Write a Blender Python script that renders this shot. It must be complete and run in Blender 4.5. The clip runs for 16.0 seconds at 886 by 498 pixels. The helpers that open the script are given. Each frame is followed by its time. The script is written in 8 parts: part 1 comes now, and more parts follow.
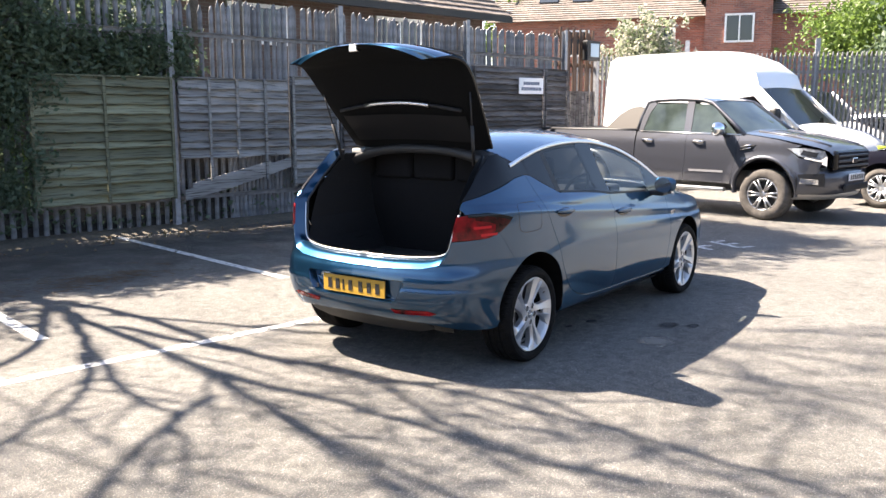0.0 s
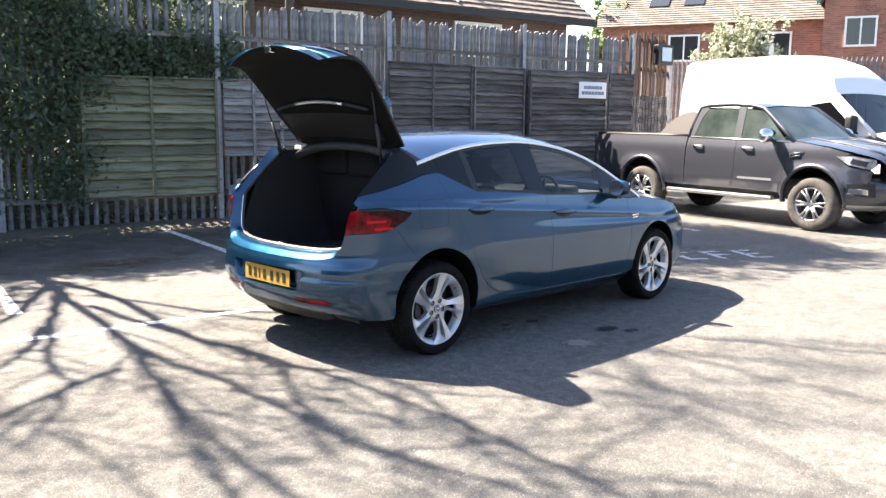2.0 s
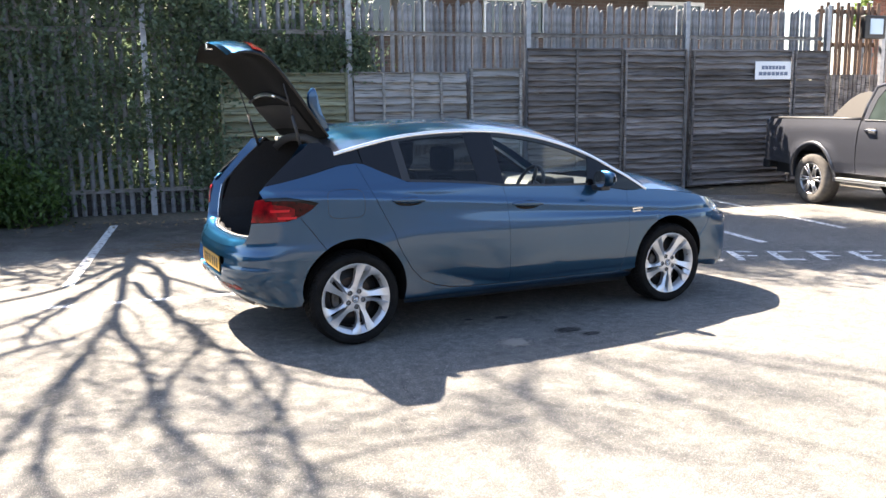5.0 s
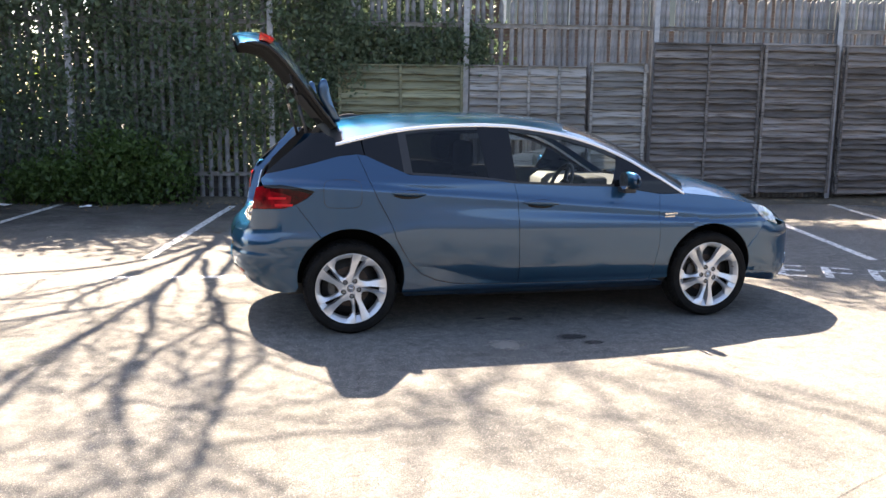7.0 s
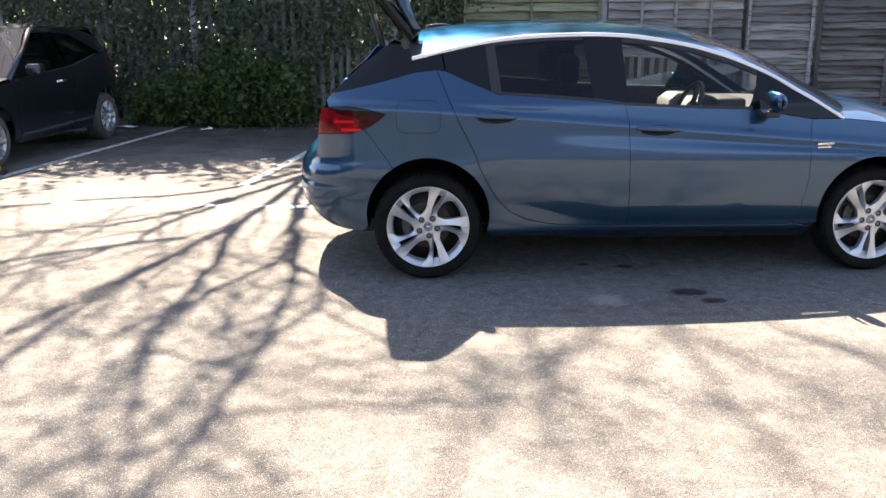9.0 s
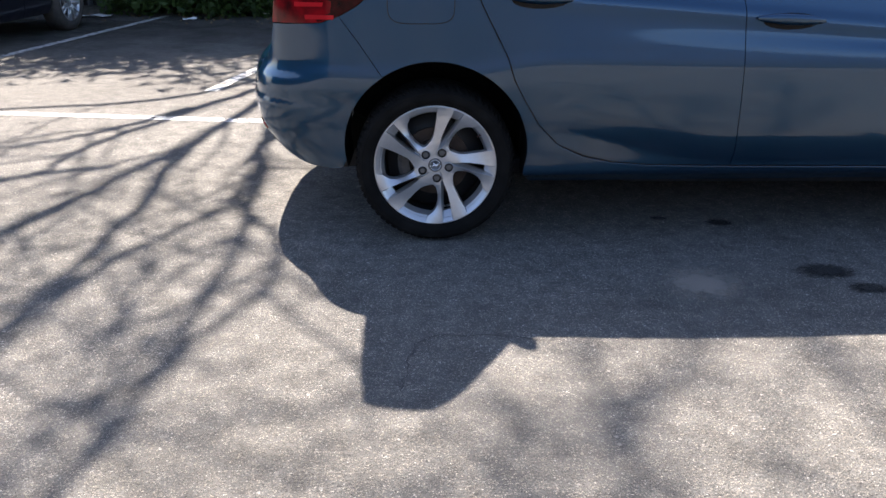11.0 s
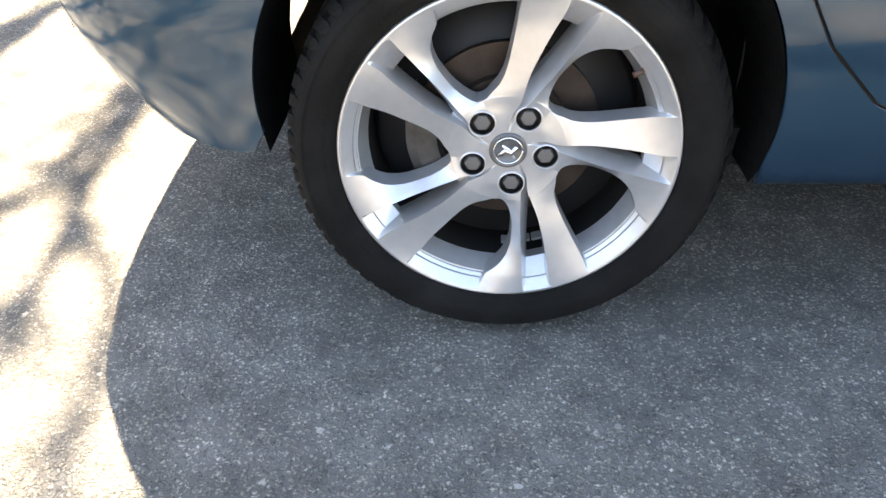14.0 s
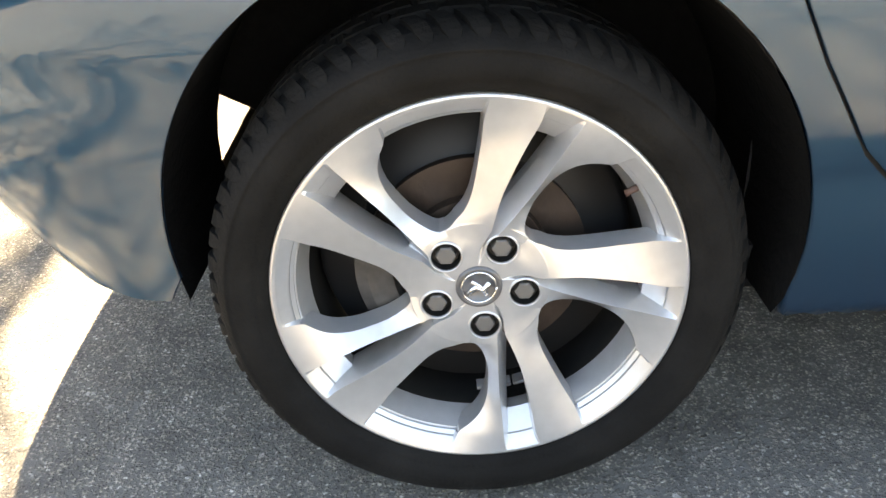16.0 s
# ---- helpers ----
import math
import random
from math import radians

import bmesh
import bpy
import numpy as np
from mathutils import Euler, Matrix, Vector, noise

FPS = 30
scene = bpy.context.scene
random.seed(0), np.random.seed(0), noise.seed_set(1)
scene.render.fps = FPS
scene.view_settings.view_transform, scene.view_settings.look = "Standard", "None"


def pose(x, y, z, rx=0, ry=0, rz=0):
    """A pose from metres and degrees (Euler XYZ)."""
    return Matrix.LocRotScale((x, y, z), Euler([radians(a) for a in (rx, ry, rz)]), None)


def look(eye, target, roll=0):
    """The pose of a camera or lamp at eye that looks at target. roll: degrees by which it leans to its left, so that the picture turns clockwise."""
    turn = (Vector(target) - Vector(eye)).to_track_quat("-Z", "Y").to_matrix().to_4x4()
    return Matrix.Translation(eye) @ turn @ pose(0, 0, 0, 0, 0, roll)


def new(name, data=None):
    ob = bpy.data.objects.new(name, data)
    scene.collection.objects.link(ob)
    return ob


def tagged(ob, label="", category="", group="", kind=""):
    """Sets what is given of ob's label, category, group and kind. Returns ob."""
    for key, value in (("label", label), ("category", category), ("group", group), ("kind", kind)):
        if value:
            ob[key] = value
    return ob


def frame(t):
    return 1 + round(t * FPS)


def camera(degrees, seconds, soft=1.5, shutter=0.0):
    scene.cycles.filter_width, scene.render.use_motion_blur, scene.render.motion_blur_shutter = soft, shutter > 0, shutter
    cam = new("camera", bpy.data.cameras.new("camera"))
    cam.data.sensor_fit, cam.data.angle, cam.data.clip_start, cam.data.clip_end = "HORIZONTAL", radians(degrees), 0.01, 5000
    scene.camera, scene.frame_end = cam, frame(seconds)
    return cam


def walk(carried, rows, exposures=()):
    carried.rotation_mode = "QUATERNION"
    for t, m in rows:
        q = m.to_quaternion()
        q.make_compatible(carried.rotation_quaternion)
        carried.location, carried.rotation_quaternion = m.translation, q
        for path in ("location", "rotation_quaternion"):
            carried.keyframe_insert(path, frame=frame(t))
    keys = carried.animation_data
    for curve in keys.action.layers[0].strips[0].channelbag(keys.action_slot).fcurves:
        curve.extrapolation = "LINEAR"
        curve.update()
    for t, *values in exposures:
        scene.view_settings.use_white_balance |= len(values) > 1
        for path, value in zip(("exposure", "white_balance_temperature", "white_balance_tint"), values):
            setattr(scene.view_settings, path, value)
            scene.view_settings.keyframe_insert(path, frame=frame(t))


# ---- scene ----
cam = camera(54.1, 16.0)
PATH = [
    (0, (-4.803, -3.655, 1.627), (-3.209, -2.489, 1.313), -0.0),
    (0.5, (-4.663, -3.9, 1.599), (-3.113, -2.667, 1.328), 0.3),
    (1, (-4.473, -4.211, 1.602), (-2.949, -2.942, 1.34), 0.8),
    (1.5, (-4.259, -4.602, 1.611), (-2.789, -3.277, 1.325), 0.5),
    (2, (-4.001, -4.878, 1.595), (-2.599, -3.484, 1.291), 0.6),
    (2.5, (-3.716, -5.156, 1.618), (-2.393, -3.689, 1.303), 0.4),
    (3, (-3.42, -5.494, 1.615), (-2.177, -3.964, 1.279), 0.2),
    (3.5, (-3.111, -5.728, 1.591), (-1.956, -4.132, 1.243), -0.2),
    (4, (-2.759, -5.889, 1.613), (-1.697, -4.23, 1.268), -0.3),
    (6.5, (-0.985, -6.541, 1.578), (-0.41, -4.653, 1.25), -0.2),
    (7, (-0.74, -6.577, 1.598), (-0.279, -4.661, 1.254), 0.6),
    (7.5, (-0.51, -6.6, 1.584), (-0.17, -4.664, 1.217), 0.8),
    (8, (-0.344, -6.512, 1.575), (-0.111, -4.567, 1.173), 0.3),
    (8.5, (-0.247, -6.197, 1.548), (-0.098, -4.256, 1.091), -0.2),
    (11, (-0.045, -4.18, 1.28), (-0.003, -2.322, 0.543), -0.1),
    (11.5, (-0.025, -3.753, 1.233), (-0.001, -1.918, 0.439), -0.1),
    (12, (-0.019, -3.309, 1.183), (0.014, -1.501, 0.329), 0.2),
    (12.5, (-0.01, -2.929, 1.138), (0.021, -1.17, 0.185), -0.3),
    (13, (-0.033, -2.569, 1.03), (-0.014, -0.835, 0.033), -0.8),
    (13.5, (-0.066, -2.215, 0.967), (-0.066, -0.52, -0.096), -0.5),
    (14, (-0.062, -1.957, 0.893), (-0.111, -0.298, -0.222), -0.7),
    (14.5, (-0.068, -1.801, 0.824), (-0.124, -0.145, -0.296), -1.8),
    (15, (-0.049, -1.795, 0.821), (-0.122, -0.075, -0.198), -1.4),
    (15.5, (-0.053, -1.837, 0.858), (-0.078, -0.093, -0.119), -1.1),
    (16, (-0.041, -1.722, 0.849), (-0.04, 0.032, -0.111), -2.4),
]
walk(cam, [(t, look(eye, target, roll)) for t, eye, target, roll in PATH], [(0, 2.83, 6750, 15), (1.2, 2.77, 6750, 15), (2.5, 3.1, 6650, 13), (4, 3.2, 6650, 13), (7, 3.2, 7200, 16), (8.5, 3.15, 7300, 17), (11, 2.43, 6350, 16), (12, 2.57, 6350, 13), (13, 3.38, 7000, 10), (14, 4.35, 8400, 12), (15, 4.7, 9500, 12), (16, 4.58, 9900, 11)])


# ---- light ----
SHADOW = Vector((0.24, -0.77, -1.0))            # the way the sunlight travels
world = bpy.data.worlds.new("sky")
scene.world = world
world.use_nodes = True
sky = world.node_tree.nodes.new("ShaderNodeTexSky")
sky.sky_type, sky.sun_disc = "NISHITA", False
sky.sun_elevation = math.atan2(1.0, math.hypot(SHADOW.x, SHADOW.y))
sky.sun_rotation = math.atan2(-SHADOW.x, -SHADOW.y)
background = world.node_tree.nodes["Background"]
background.inputs["Strength"].default_value = 0.055
world.node_tree.links.new(sky.outputs["Color"], background.inputs["Color"])
sun_data = bpy.data.lights.new("sun", "SUN")
sun_data.energy, sun_data.angle, sun_data.color = 4.4, radians(0.53), (1.0, 0.9, 0.76)
sun = new("sun", sun_data)
sun.matrix_world = look(-20 * SHADOW, (0, 0, 0))


# ---- materials ----
def material(name, colour, rough=0.6, metal=0.0, noise_scale=0.0, dark=None, bump=0.0, bump_scale=40.0, big_scale=0.6, big=0.0, random_tint=0.0, coat=0.0, spec=0.5):
    """A principled surface: two colours mixed by fine noise, a broad stain, bump and a tint that differs from piece to piece."""
    mat = bpy.data.materials.new(name)
    mat.use_nodes = True
    nodes, links = mat.node_tree.nodes, mat.node_tree.links
    bsdf = nodes["Principled BSDF"]
    bsdf.inputs["Roughness"].default_value, bsdf.inputs["Metallic"].default_value = rough, metal
    bsdf.inputs["Coat Weight"].default_value, bsdf.inputs["Coat Roughness"].default_value = coat, 0.03
    bsdf.inputs["Specular IOR Level"].default_value = spec
    base = (*colour, 1)
    bsdf.inputs["Base Color"].default_value = base
    coord = nodes.new("ShaderNodeTexCoord")
    out = None
    if noise_scale:
        fine = nodes.new("ShaderNodeTexNoise")
        fine.inputs["Scale"].default_value, fine.inputs["Detail"].default_value = noise_scale, 6
        links.new(coord.outputs["Object"], fine.inputs["Vector"])
        mix = nodes.new("ShaderNodeMix")
        mix.data_type = "RGBA"
        mix.inputs[6].default_value, mix.inputs[7].default_value = (*(dark or tuple(c * 0.6 for c in colour)), 1), base
        ramp = nodes.new("ShaderNodeMapRange")
        ramp.inputs["From Min"].default_value, ramp.inputs["From Max"].default_value = 0.32, 0.66
        links.new(fine.outputs["Fac"], ramp.inputs["Value"])
        links.new(ramp.outputs["Result"], mix.inputs[0])
        out = mix.outputs[2]
    if big:
        broad = nodes.new("ShaderNodeTexNoise")
        broad.inputs["Scale"].default_value, broad.inputs["Detail"].default_value = big_scale, 4
        links.new(coord.outputs["Object"], broad.inputs["Vector"])
        stain = nodes.new("ShaderNodeMapRange")
        stain.inputs["From Min"].default_value, stain.inputs["From Max"].default_value = 0.3, 0.7
        stain.inputs["To Min"].default_value, stain.inputs["To Max"].default_value = 1 - big, 1 + big * 0.4
        links.new(broad.outputs["Fac"], stain.inputs["Value"])
        hue = nodes.new("ShaderNodeHueSaturation")
        links.new(stain.outputs["Result"], hue.inputs["Value"])
        if out:
            links.new(out, hue.inputs["Color"])
        else:
            hue.inputs["Color"].default_value = base
        out = hue.outputs["Color"]
    if random_tint:
        info = nodes.new("ShaderNodeObjectInfo")
        tone = nodes.new("ShaderNodeMapRange")
        tone.inputs["To Min"].default_value, tone.inputs["To Max"].default_value = 1 - random_tint, 1 + random_tint
        links.new(info.outputs["Random"], tone.inputs["Value"])
        hue = nodes.new("ShaderNodeHueSaturation")
        links.new(tone.outputs["Result"], hue.inputs["Value"])
        if out:
            links.new(out, hue.inputs["Color"])
        else:
            hue.inputs["Color"].default_value = base
        out = hue.outputs["Color"]
    if out:
        links.new(out, bsdf.inputs["Base Color"])
    if bump:
        relief = nodes.new("ShaderNodeTexNoise")
        relief.inputs["Scale"].default_value, relief.inputs["Detail"].default_value = bump_scale, 5
        links.new(coord.outputs["Object"], relief.inputs["Vector"])
        node = nodes.new("ShaderNodeBump")
        node.inputs["Strength"].default_value, node.inputs["Distance"].default_value = bump, 0.01
        links.new(relief.outputs["Fac"], node.inputs["Height"])
        links.new(node.outputs["Normal"], bsdf.inputs["Normal"])
    return mat


def glow(name, colour, strength):
    mat = material(name, colour)
    bsdf = mat.node_tree.nodes["Principled BSDF"]
    bsdf.inputs["Emission Color"].default_value, bsdf.inputs["Emission Strength"].default_value = (*colour, 1), strength
    return mat


def glass(name, tint, rough=0.0):
    mat = bpy.data.materials.new(name)
    mat.use_nodes = True
    bsdf = mat.node_tree.nodes["Principled BSDF"]
    bsdf.inputs["Base Color"].default_value = (*tint, 1)
    bsdf.inputs["Roughness"].default_value = rough
    bsdf.inputs["Transmission Weight"].default_value = 1.0
    bsdf.inputs["IOR"].default_value = 1.45
    return mat


ASPHALT = material("asphalt", (0.25, 0.235, 0.21), 0.9, 0, 55, (0.115, 0.107, 0.098), 0.9, 150, 0.9, 0.3)
LINE_PAINT = material("worn_white_paint", (0.72, 0.72, 0.7), 0.7, 0, 30, (0.4, 0.39, 0.36), 0.3, 80)
PALE_STEEL = material("weathered_grey_steel", (0.21, 0.213, 0.225), 0.65, 0.0, 9, (0.11, 0.11, 0.113), 0.1, 30, random_tint=0.25)
POST_STEEL = material("galvanised_post", (0.32, 0.33, 0.35), 0.5, 0.4, 14, (0.22, 0.23, 0.25))


def boards(name, light, mid, dark):
    """Weathered sawn board: long grain streaks, dark splits and pale patches, different on every board."""
    mat = material(name, light, 0.88)
    nodes, links = mat.node_tree.nodes, mat.node_tree.links
    bsdf = nodes["Principled BSDF"]
    bsdf.inputs["Specular IOR Level"].default_value = 0.2
    coord, info, shift = nodes.new("ShaderNodeTexCoord"), nodes.new("ShaderNodeObjectInfo"), nodes.new("ShaderNodeVectorMath")
    shift.operation = "MULTIPLY_ADD"
    links.new(info.outputs["Random"], shift.inputs[0])
    shift.inputs[1].default_value = (37.0, 0.0, 19.0)
    links.new(coord.outputs["Object"], shift.inputs[2])

    def grain(sx, sz, detail, lo, hi):
        stretch, noise, cut = nodes.new("ShaderNodeMapping"), nodes.new("ShaderNodeTexNoise"), nodes.new("ShaderNodeMapRange")
        stretch.inputs["Scale"].default_value = (sx, 1.0, sz)
        noise.inputs["Scale"].default_value, noise.inputs["Detail"].default_value = 1.0, detail
        cut.inputs["From Min"].default_value, cut.inputs["From Max"].default_value = lo, hi
        links.new(shift.outputs[0], stretch.inputs["Vector"])
        links.new(stretch.outputs[0], noise.inputs["Vector"])
        links.new(noise.outputs["Fac"], cut.inputs["Value"])
        return cut.outputs["Result"]

    def blend(fac, one, two):
        mix = nodes.new("ShaderNodeMix")
        mix.data_type = "RGBA"
        links.new(fac, mix.inputs[0])
        for slot, v in ((6, one), (7, two)):
            if isinstance(v, tuple):
                mix.inputs[slot].default_value = (*v, 1)
            else:
                links.new(v, mix.inputs[slot])
        return mix.outputs[2]

    tone = blend(grain(1.1, 5.0, 3, 0.3, 0.7), mid, light)
    streak = grain(2.6, 60.0, 6, 0.52, 0.7)
    tone = blend(streak, tone, dark)
    hue, vary = nodes.new("ShaderNodeHueSaturation"), nodes.new("ShaderNodeMapRange")
    vary.inputs["To Min"].default_value, vary.inputs["To Max"].default_value = 0.6, 1.3
    links.new(info.outputs["Random"], vary.inputs["Value"])
    links.new(vary.outputs["Result"], hue.inputs["Value"])
    links.new(tone, hue.inputs["Color"])
    links.new(hue.outputs["Color"], bsdf.inputs["Base Color"])
    bump = nodes.new("ShaderNodeBump")
    bump.inputs["Strength"].default_value, bump.inputs["Distance"].default_value, bump.invert = 0.7, 0.006, True
    links.new(streak, bump.inputs["Height"])
    links.new(bump.outputs["Normal"], bsdf.inputs["Normal"])
    return mat


WOOD_GREEN = boards("algae_stained_boards", (0.225, 0.228, 0.15), (0.165, 0.165, 0.108), (0.04, 0.04, 0.025))
WOOD_PALE = boards("silvered_boards", (0.3, 0.295, 0.285), (0.17, 0.163, 0.155), (0.035, 0.032, 0.029))
WOOD_DARK = boards("dark_grey_boards", (0.23, 0.21, 0.2), (0.1, 0.088, 0.082), (0.022, 0.019, 0.017))
BLUE = material("blue_metal_paint", (0.012, 0.052, 0.108), 0.33, 0.85, coat=1.0, spec=0.1)
BLUE.node_tree.nodes["Principled BSDF"].inputs["Coat Roughness"].default_value = 0.07
BLUE.node_tree.nodes["Principled BSDF"].inputs["Specular Tint"].default_value = (0.35, 0.55, 0.8, 1)
BLUE.node_tree.nodes["Principled BSDF"].inputs["Coat IOR"].default_value = 1.58
BLACK = material("black_plastic", (0.012, 0.012, 0.013), 0.55)
DARK_PAINT = material("dark_grey_paint", (0.043, 0.046, 0.058), 0.4, 0.4, coat=1.0)
WHITE_PAINT = material("white_paint", (0.8, 0.8, 0.8), 0.35, coat=0.6)


def pane(name, tint, gloss=0.02):
    """Thin window glass: tinted and clear straight through, mirror-like by Fresnel."""
    mat = bpy.data.materials.new(name)
    mat.use_nodes = True
    nodes, links = mat.node_tree.nodes, mat.node_tree.links
    nodes.remove(nodes["Principled BSDF"])
    clear, shine, mix, fresnel = (nodes.new(k) for k in ("ShaderNodeBsdfTransparent", "ShaderNodeBsdfGlossy", "ShaderNodeMixShader", "ShaderNodeFresnel"))
    clear.inputs["Color"].default_value = (*tint, 1)
    shine.inputs["Roughness"].default_value = gloss
    fresnel.inputs["IOR"].default_value = 1.4
    links.new(fresnel.outputs["Fac"], mix.inputs["Fac"])
    links.new(clear.outputs["BSDF"], mix.inputs[1])
    links.new(shine.outputs["BSDF"], mix.inputs[2])
    links.new(mix.outputs["Shader"], nodes["Material Output"].inputs["Surface"])
    return mat


GLASS = pane("clear_window", (0.82, 0.87, 0.86))
PRIVACY = pane("privacy_window", (0.2, 0.215, 0.22))
GLOSS_BLACK = material("gloss_black", (0.005, 0.005, 0.006), 0.06, spec=0.3)
CHROME = material("chrome", (0.82, 0.83, 0.85), 0.12, 1.0)
SATIN_TRIM = material("satin_metal_trim", (0.75, 0.76, 0.78), 0.28, 1.0)
ALLOY = material("silver_wheel_paint", (0.6, 0.61, 0.625), 0.34, 0.7, 60, (0.56, 0.57, 0.585), coat=0.4)
RUBBER = material("tyre_rubber", (0.012, 0.0115, 0.011), 0.85, 0, 14, (0.006, 0.0058, 0.0055), 0.25, 160, 5, 0.3, spec=0.14)
DUSTY_RUBBER = material("dusty_tyre_rubber", (0.1, 0.09, 0.08), 0.9, 0, 14, (0.055, 0.05, 0.045), 0.25, 160, 5, 0.3)
DISC_STEEL = material("brake_steel", (0.055, 0.038, 0.03), 0.5, 0.5, 20, (0.028, 0.02, 0.017), 0.2, 60)
CALIPER = material("caliper_metal", (0.09, 0.085, 0.08), 0.55, 0.4, 40, (0.05, 0.047, 0.045))
CARPET = material("boot_carpet", (0.014, 0.014, 0.015), 0.95, 0, 120, (0.008, 0.008, 0.009), 0.4, 300)
TRIM_GREY = material("dark_grey_trim", (0.022, 0.022, 0.024), 0.7, 0, 90, (0.016, 0.016, 0.017), 0.2, 200, spec=0.3)
SEAT_CLOTH = material("seat_cloth", (0.012, 0.012, 0.013), 0.95, 0, 150, (0.008, 0.008, 0.009), 0.3, 300, spec=0.15)
DASH = material("dashboard_plastic", (0.035, 0.035, 0.037), 0.6, 0, 80, (0.025, 0.025, 0.026))
RED_LENS = material("red_lens", (0.26, 0.004, 0.008), 0.1, 0.0, 14, (0.03, 0.002, 0.003), spec=0.25)
CLEAR_LENS = material("clear_lamp_lens", (0.5, 0.52, 0.55), 0.1, 0.4, 30, (0.2, 0.21, 0.23), coat=1.0)
PLATE_YELLOW = material("yellow_plate", (0.42, 0.24, 0.025), 0.4)
INK = material("black_print", (0.012, 0.012, 0.012), 0.5)


# ---- tools ----
def bm_box(bm, x0, x1, y0, y1, z0, z1):
    vs = [bm.verts.new(p) for p in ((x0, y0, z0), (x1, y0, z0), (x1, y1, z0), (x0, y1, z0), (x0, y0, z1), (x1, y0, z1), (x1, y1, z1), (x0, y1, z1))]
    for f in ((0, 3, 2, 1), (4, 5, 6, 7), (0, 1, 5, 4), (1, 2, 6, 5), (2, 3, 7, 6), (3, 0, 4, 7)):
        bm.faces.new([vs[i] for i in f])
    return vs


def mesh_of(name, bm, mat, smooth=False):
    data = bpy.data.meshes.new(name)
    bm.to_mesh(data)
    bm.free()
    for m in mat if isinstance(mat, (list, tuple)) else (mat,):
        data.materials.append(m)
    if smooth:
        data.shade_smooth()
    return data


def part(name, bm, mat, parent=None, label="", smooth=False, m=None):
    ob = new(name, mesh_of(name, bm, mat, smooth))
    if m is not None:
        ob.matrix_basis = m
    ob.parent = parent
    return tagged(ob, label)


def thing(name, label, category, m=None, group="", kind=""):
    ob = new(name)
    ob.empty_display_size = 0.1
    if m is not None:
        ob.matrix_basis = m
    return tagged(ob, label, category, group, kind)


def box(name, size, mat, parent=None, at=(0, 0, 0), label=""):
    bm = bmesh.new()
    x, y, z = (s / 2 for s in size)
    bm_box(bm, at[0] - x, at[0] + x, at[1] - y, at[1] + y, at[2] - z, at[2] + z)
    return part(name, bm, mat, parent, label)


def ease(x, knots):
    """A smooth line through (x, value) knots, flat past the ends and without overshoot."""
    n = len(knots)
    if x <= knots[0][0]:
        return knots[0][1]
    if x >= knots[-1][0]:
        return knots[-1][1]
    k = max(i for i in range(n - 1) if knots[i][0] <= x)
    slope = [(knots[i + 1][1] - knots[i][1]) / (knots[i + 1][0] - knots[i][0]) for i in range(n - 1)]

    def tangent(i):
        if i in (0, n - 1):
            return slope[0] if i == 0 else slope[-1]
        a, b = slope[i - 1], slope[i]
        return 0.0 if a * b <= 0 else 2 * a * b / (a + b)

    (x0, v0), (x1, v1) = knots[k], knots[k + 1]
    h = x1 - x0
    t = (x - x0) / h
    return v0 * (1 + 2 * t) * (1 - t) ** 2 + h * tangent(k) * t * (1 - t) ** 2 + v1 * t * t * (3 - 2 * t) + h * tangent(k + 1) * t * t * (t - 1)


def smooth_step(a, b, x):
    t = min(1.0, max(0.0, (x - a) / (b - a)))
    return t * t * (3 - 2 * t)


def spline(points, steps):
    """A Catmull-Rom line through points of any dimension."""
    pts = [Vector(p) for p in points]
    pts = [2 * pts[0] - pts[1], *pts, 2 * pts[-1] - pts[-2]]
    out = []
    for a, b, c, d in zip(pts, pts[1:], pts[2:], pts[3:]):
        for i in range(steps):
            t = i / steps
            out.append(0.5 * (2 * b + (c - a) * t + (2 * a - 5 * b + 4 * c - d) * t * t + (3 * b - a - 3 * c + d) * t ** 3))
    return out + [pts[-2]]


def lathe(bm, profile, segments, axis="y", close=False):
    """Turns (radius, offset) pairs round the y axis."""
    rings = []
    for r, o in profile:
        rings.append([bm.verts.new((r * math.cos(2 * math.pi * k / segments), o, r * math.sin(2 * math.pi * k / segments))) for k in range(segments)])
    pairs = list(zip(rings, rings[1:])) + ([(rings[-1], rings[0])] if close else [])
    for a, b in pairs:
        for k in range(segments):
            bm.faces.new((a[k], a[(k + 1) % segments], b[(k + 1) % segments], b[k]))
    return rings


def tube(bm, path, radius, sides=8, taper=None):
    """A round bar along a path of points."""
    path = [Vector(p) for p in path]
    rings = []
    side = None
    for i, p in enumerate(path):
        ahead = (path[min(i + 1, len(path) - 1)] - path[max(i - 1, 0)]).normalized()
        if side is None or abs(side.dot(ahead)) > 0.95:
            side = ahead.orthogonal().normalized()
        side = (side - ahead * side.dot(ahead)).normalized()
        up = ahead.cross(side)
        r = radius if taper is None else radius + (taper - radius) * i / (len(path) - 1)
        rings.append([bm.verts.new(p + r * (math.cos(2 * math.pi * k / sides) * side + math.sin(2 * math.pi * k / sides) * up)) for k in range(sides)])
    for a, b in zip(rings, rings[1:]):
        for k in range(sides):
            bm.faces.new((a[k], a[(k + 1) % sides], b[(k + 1) % sides], b[k]))
    bm.faces.new(rings[0][::-1])
    bm.faces.new(rings[-1])


def sheet(bm, grid):
    """A quad sheet over rows of points."""
    rows = [[bm.verts.new(p) for p in row] for row in grid]
    for a, b in zip(rows, rows[1:]):
        for k in range(len(a) - 1):
            bm.faces.new((a[k], a[k + 1], b[k + 1], b[k]))
    return rows


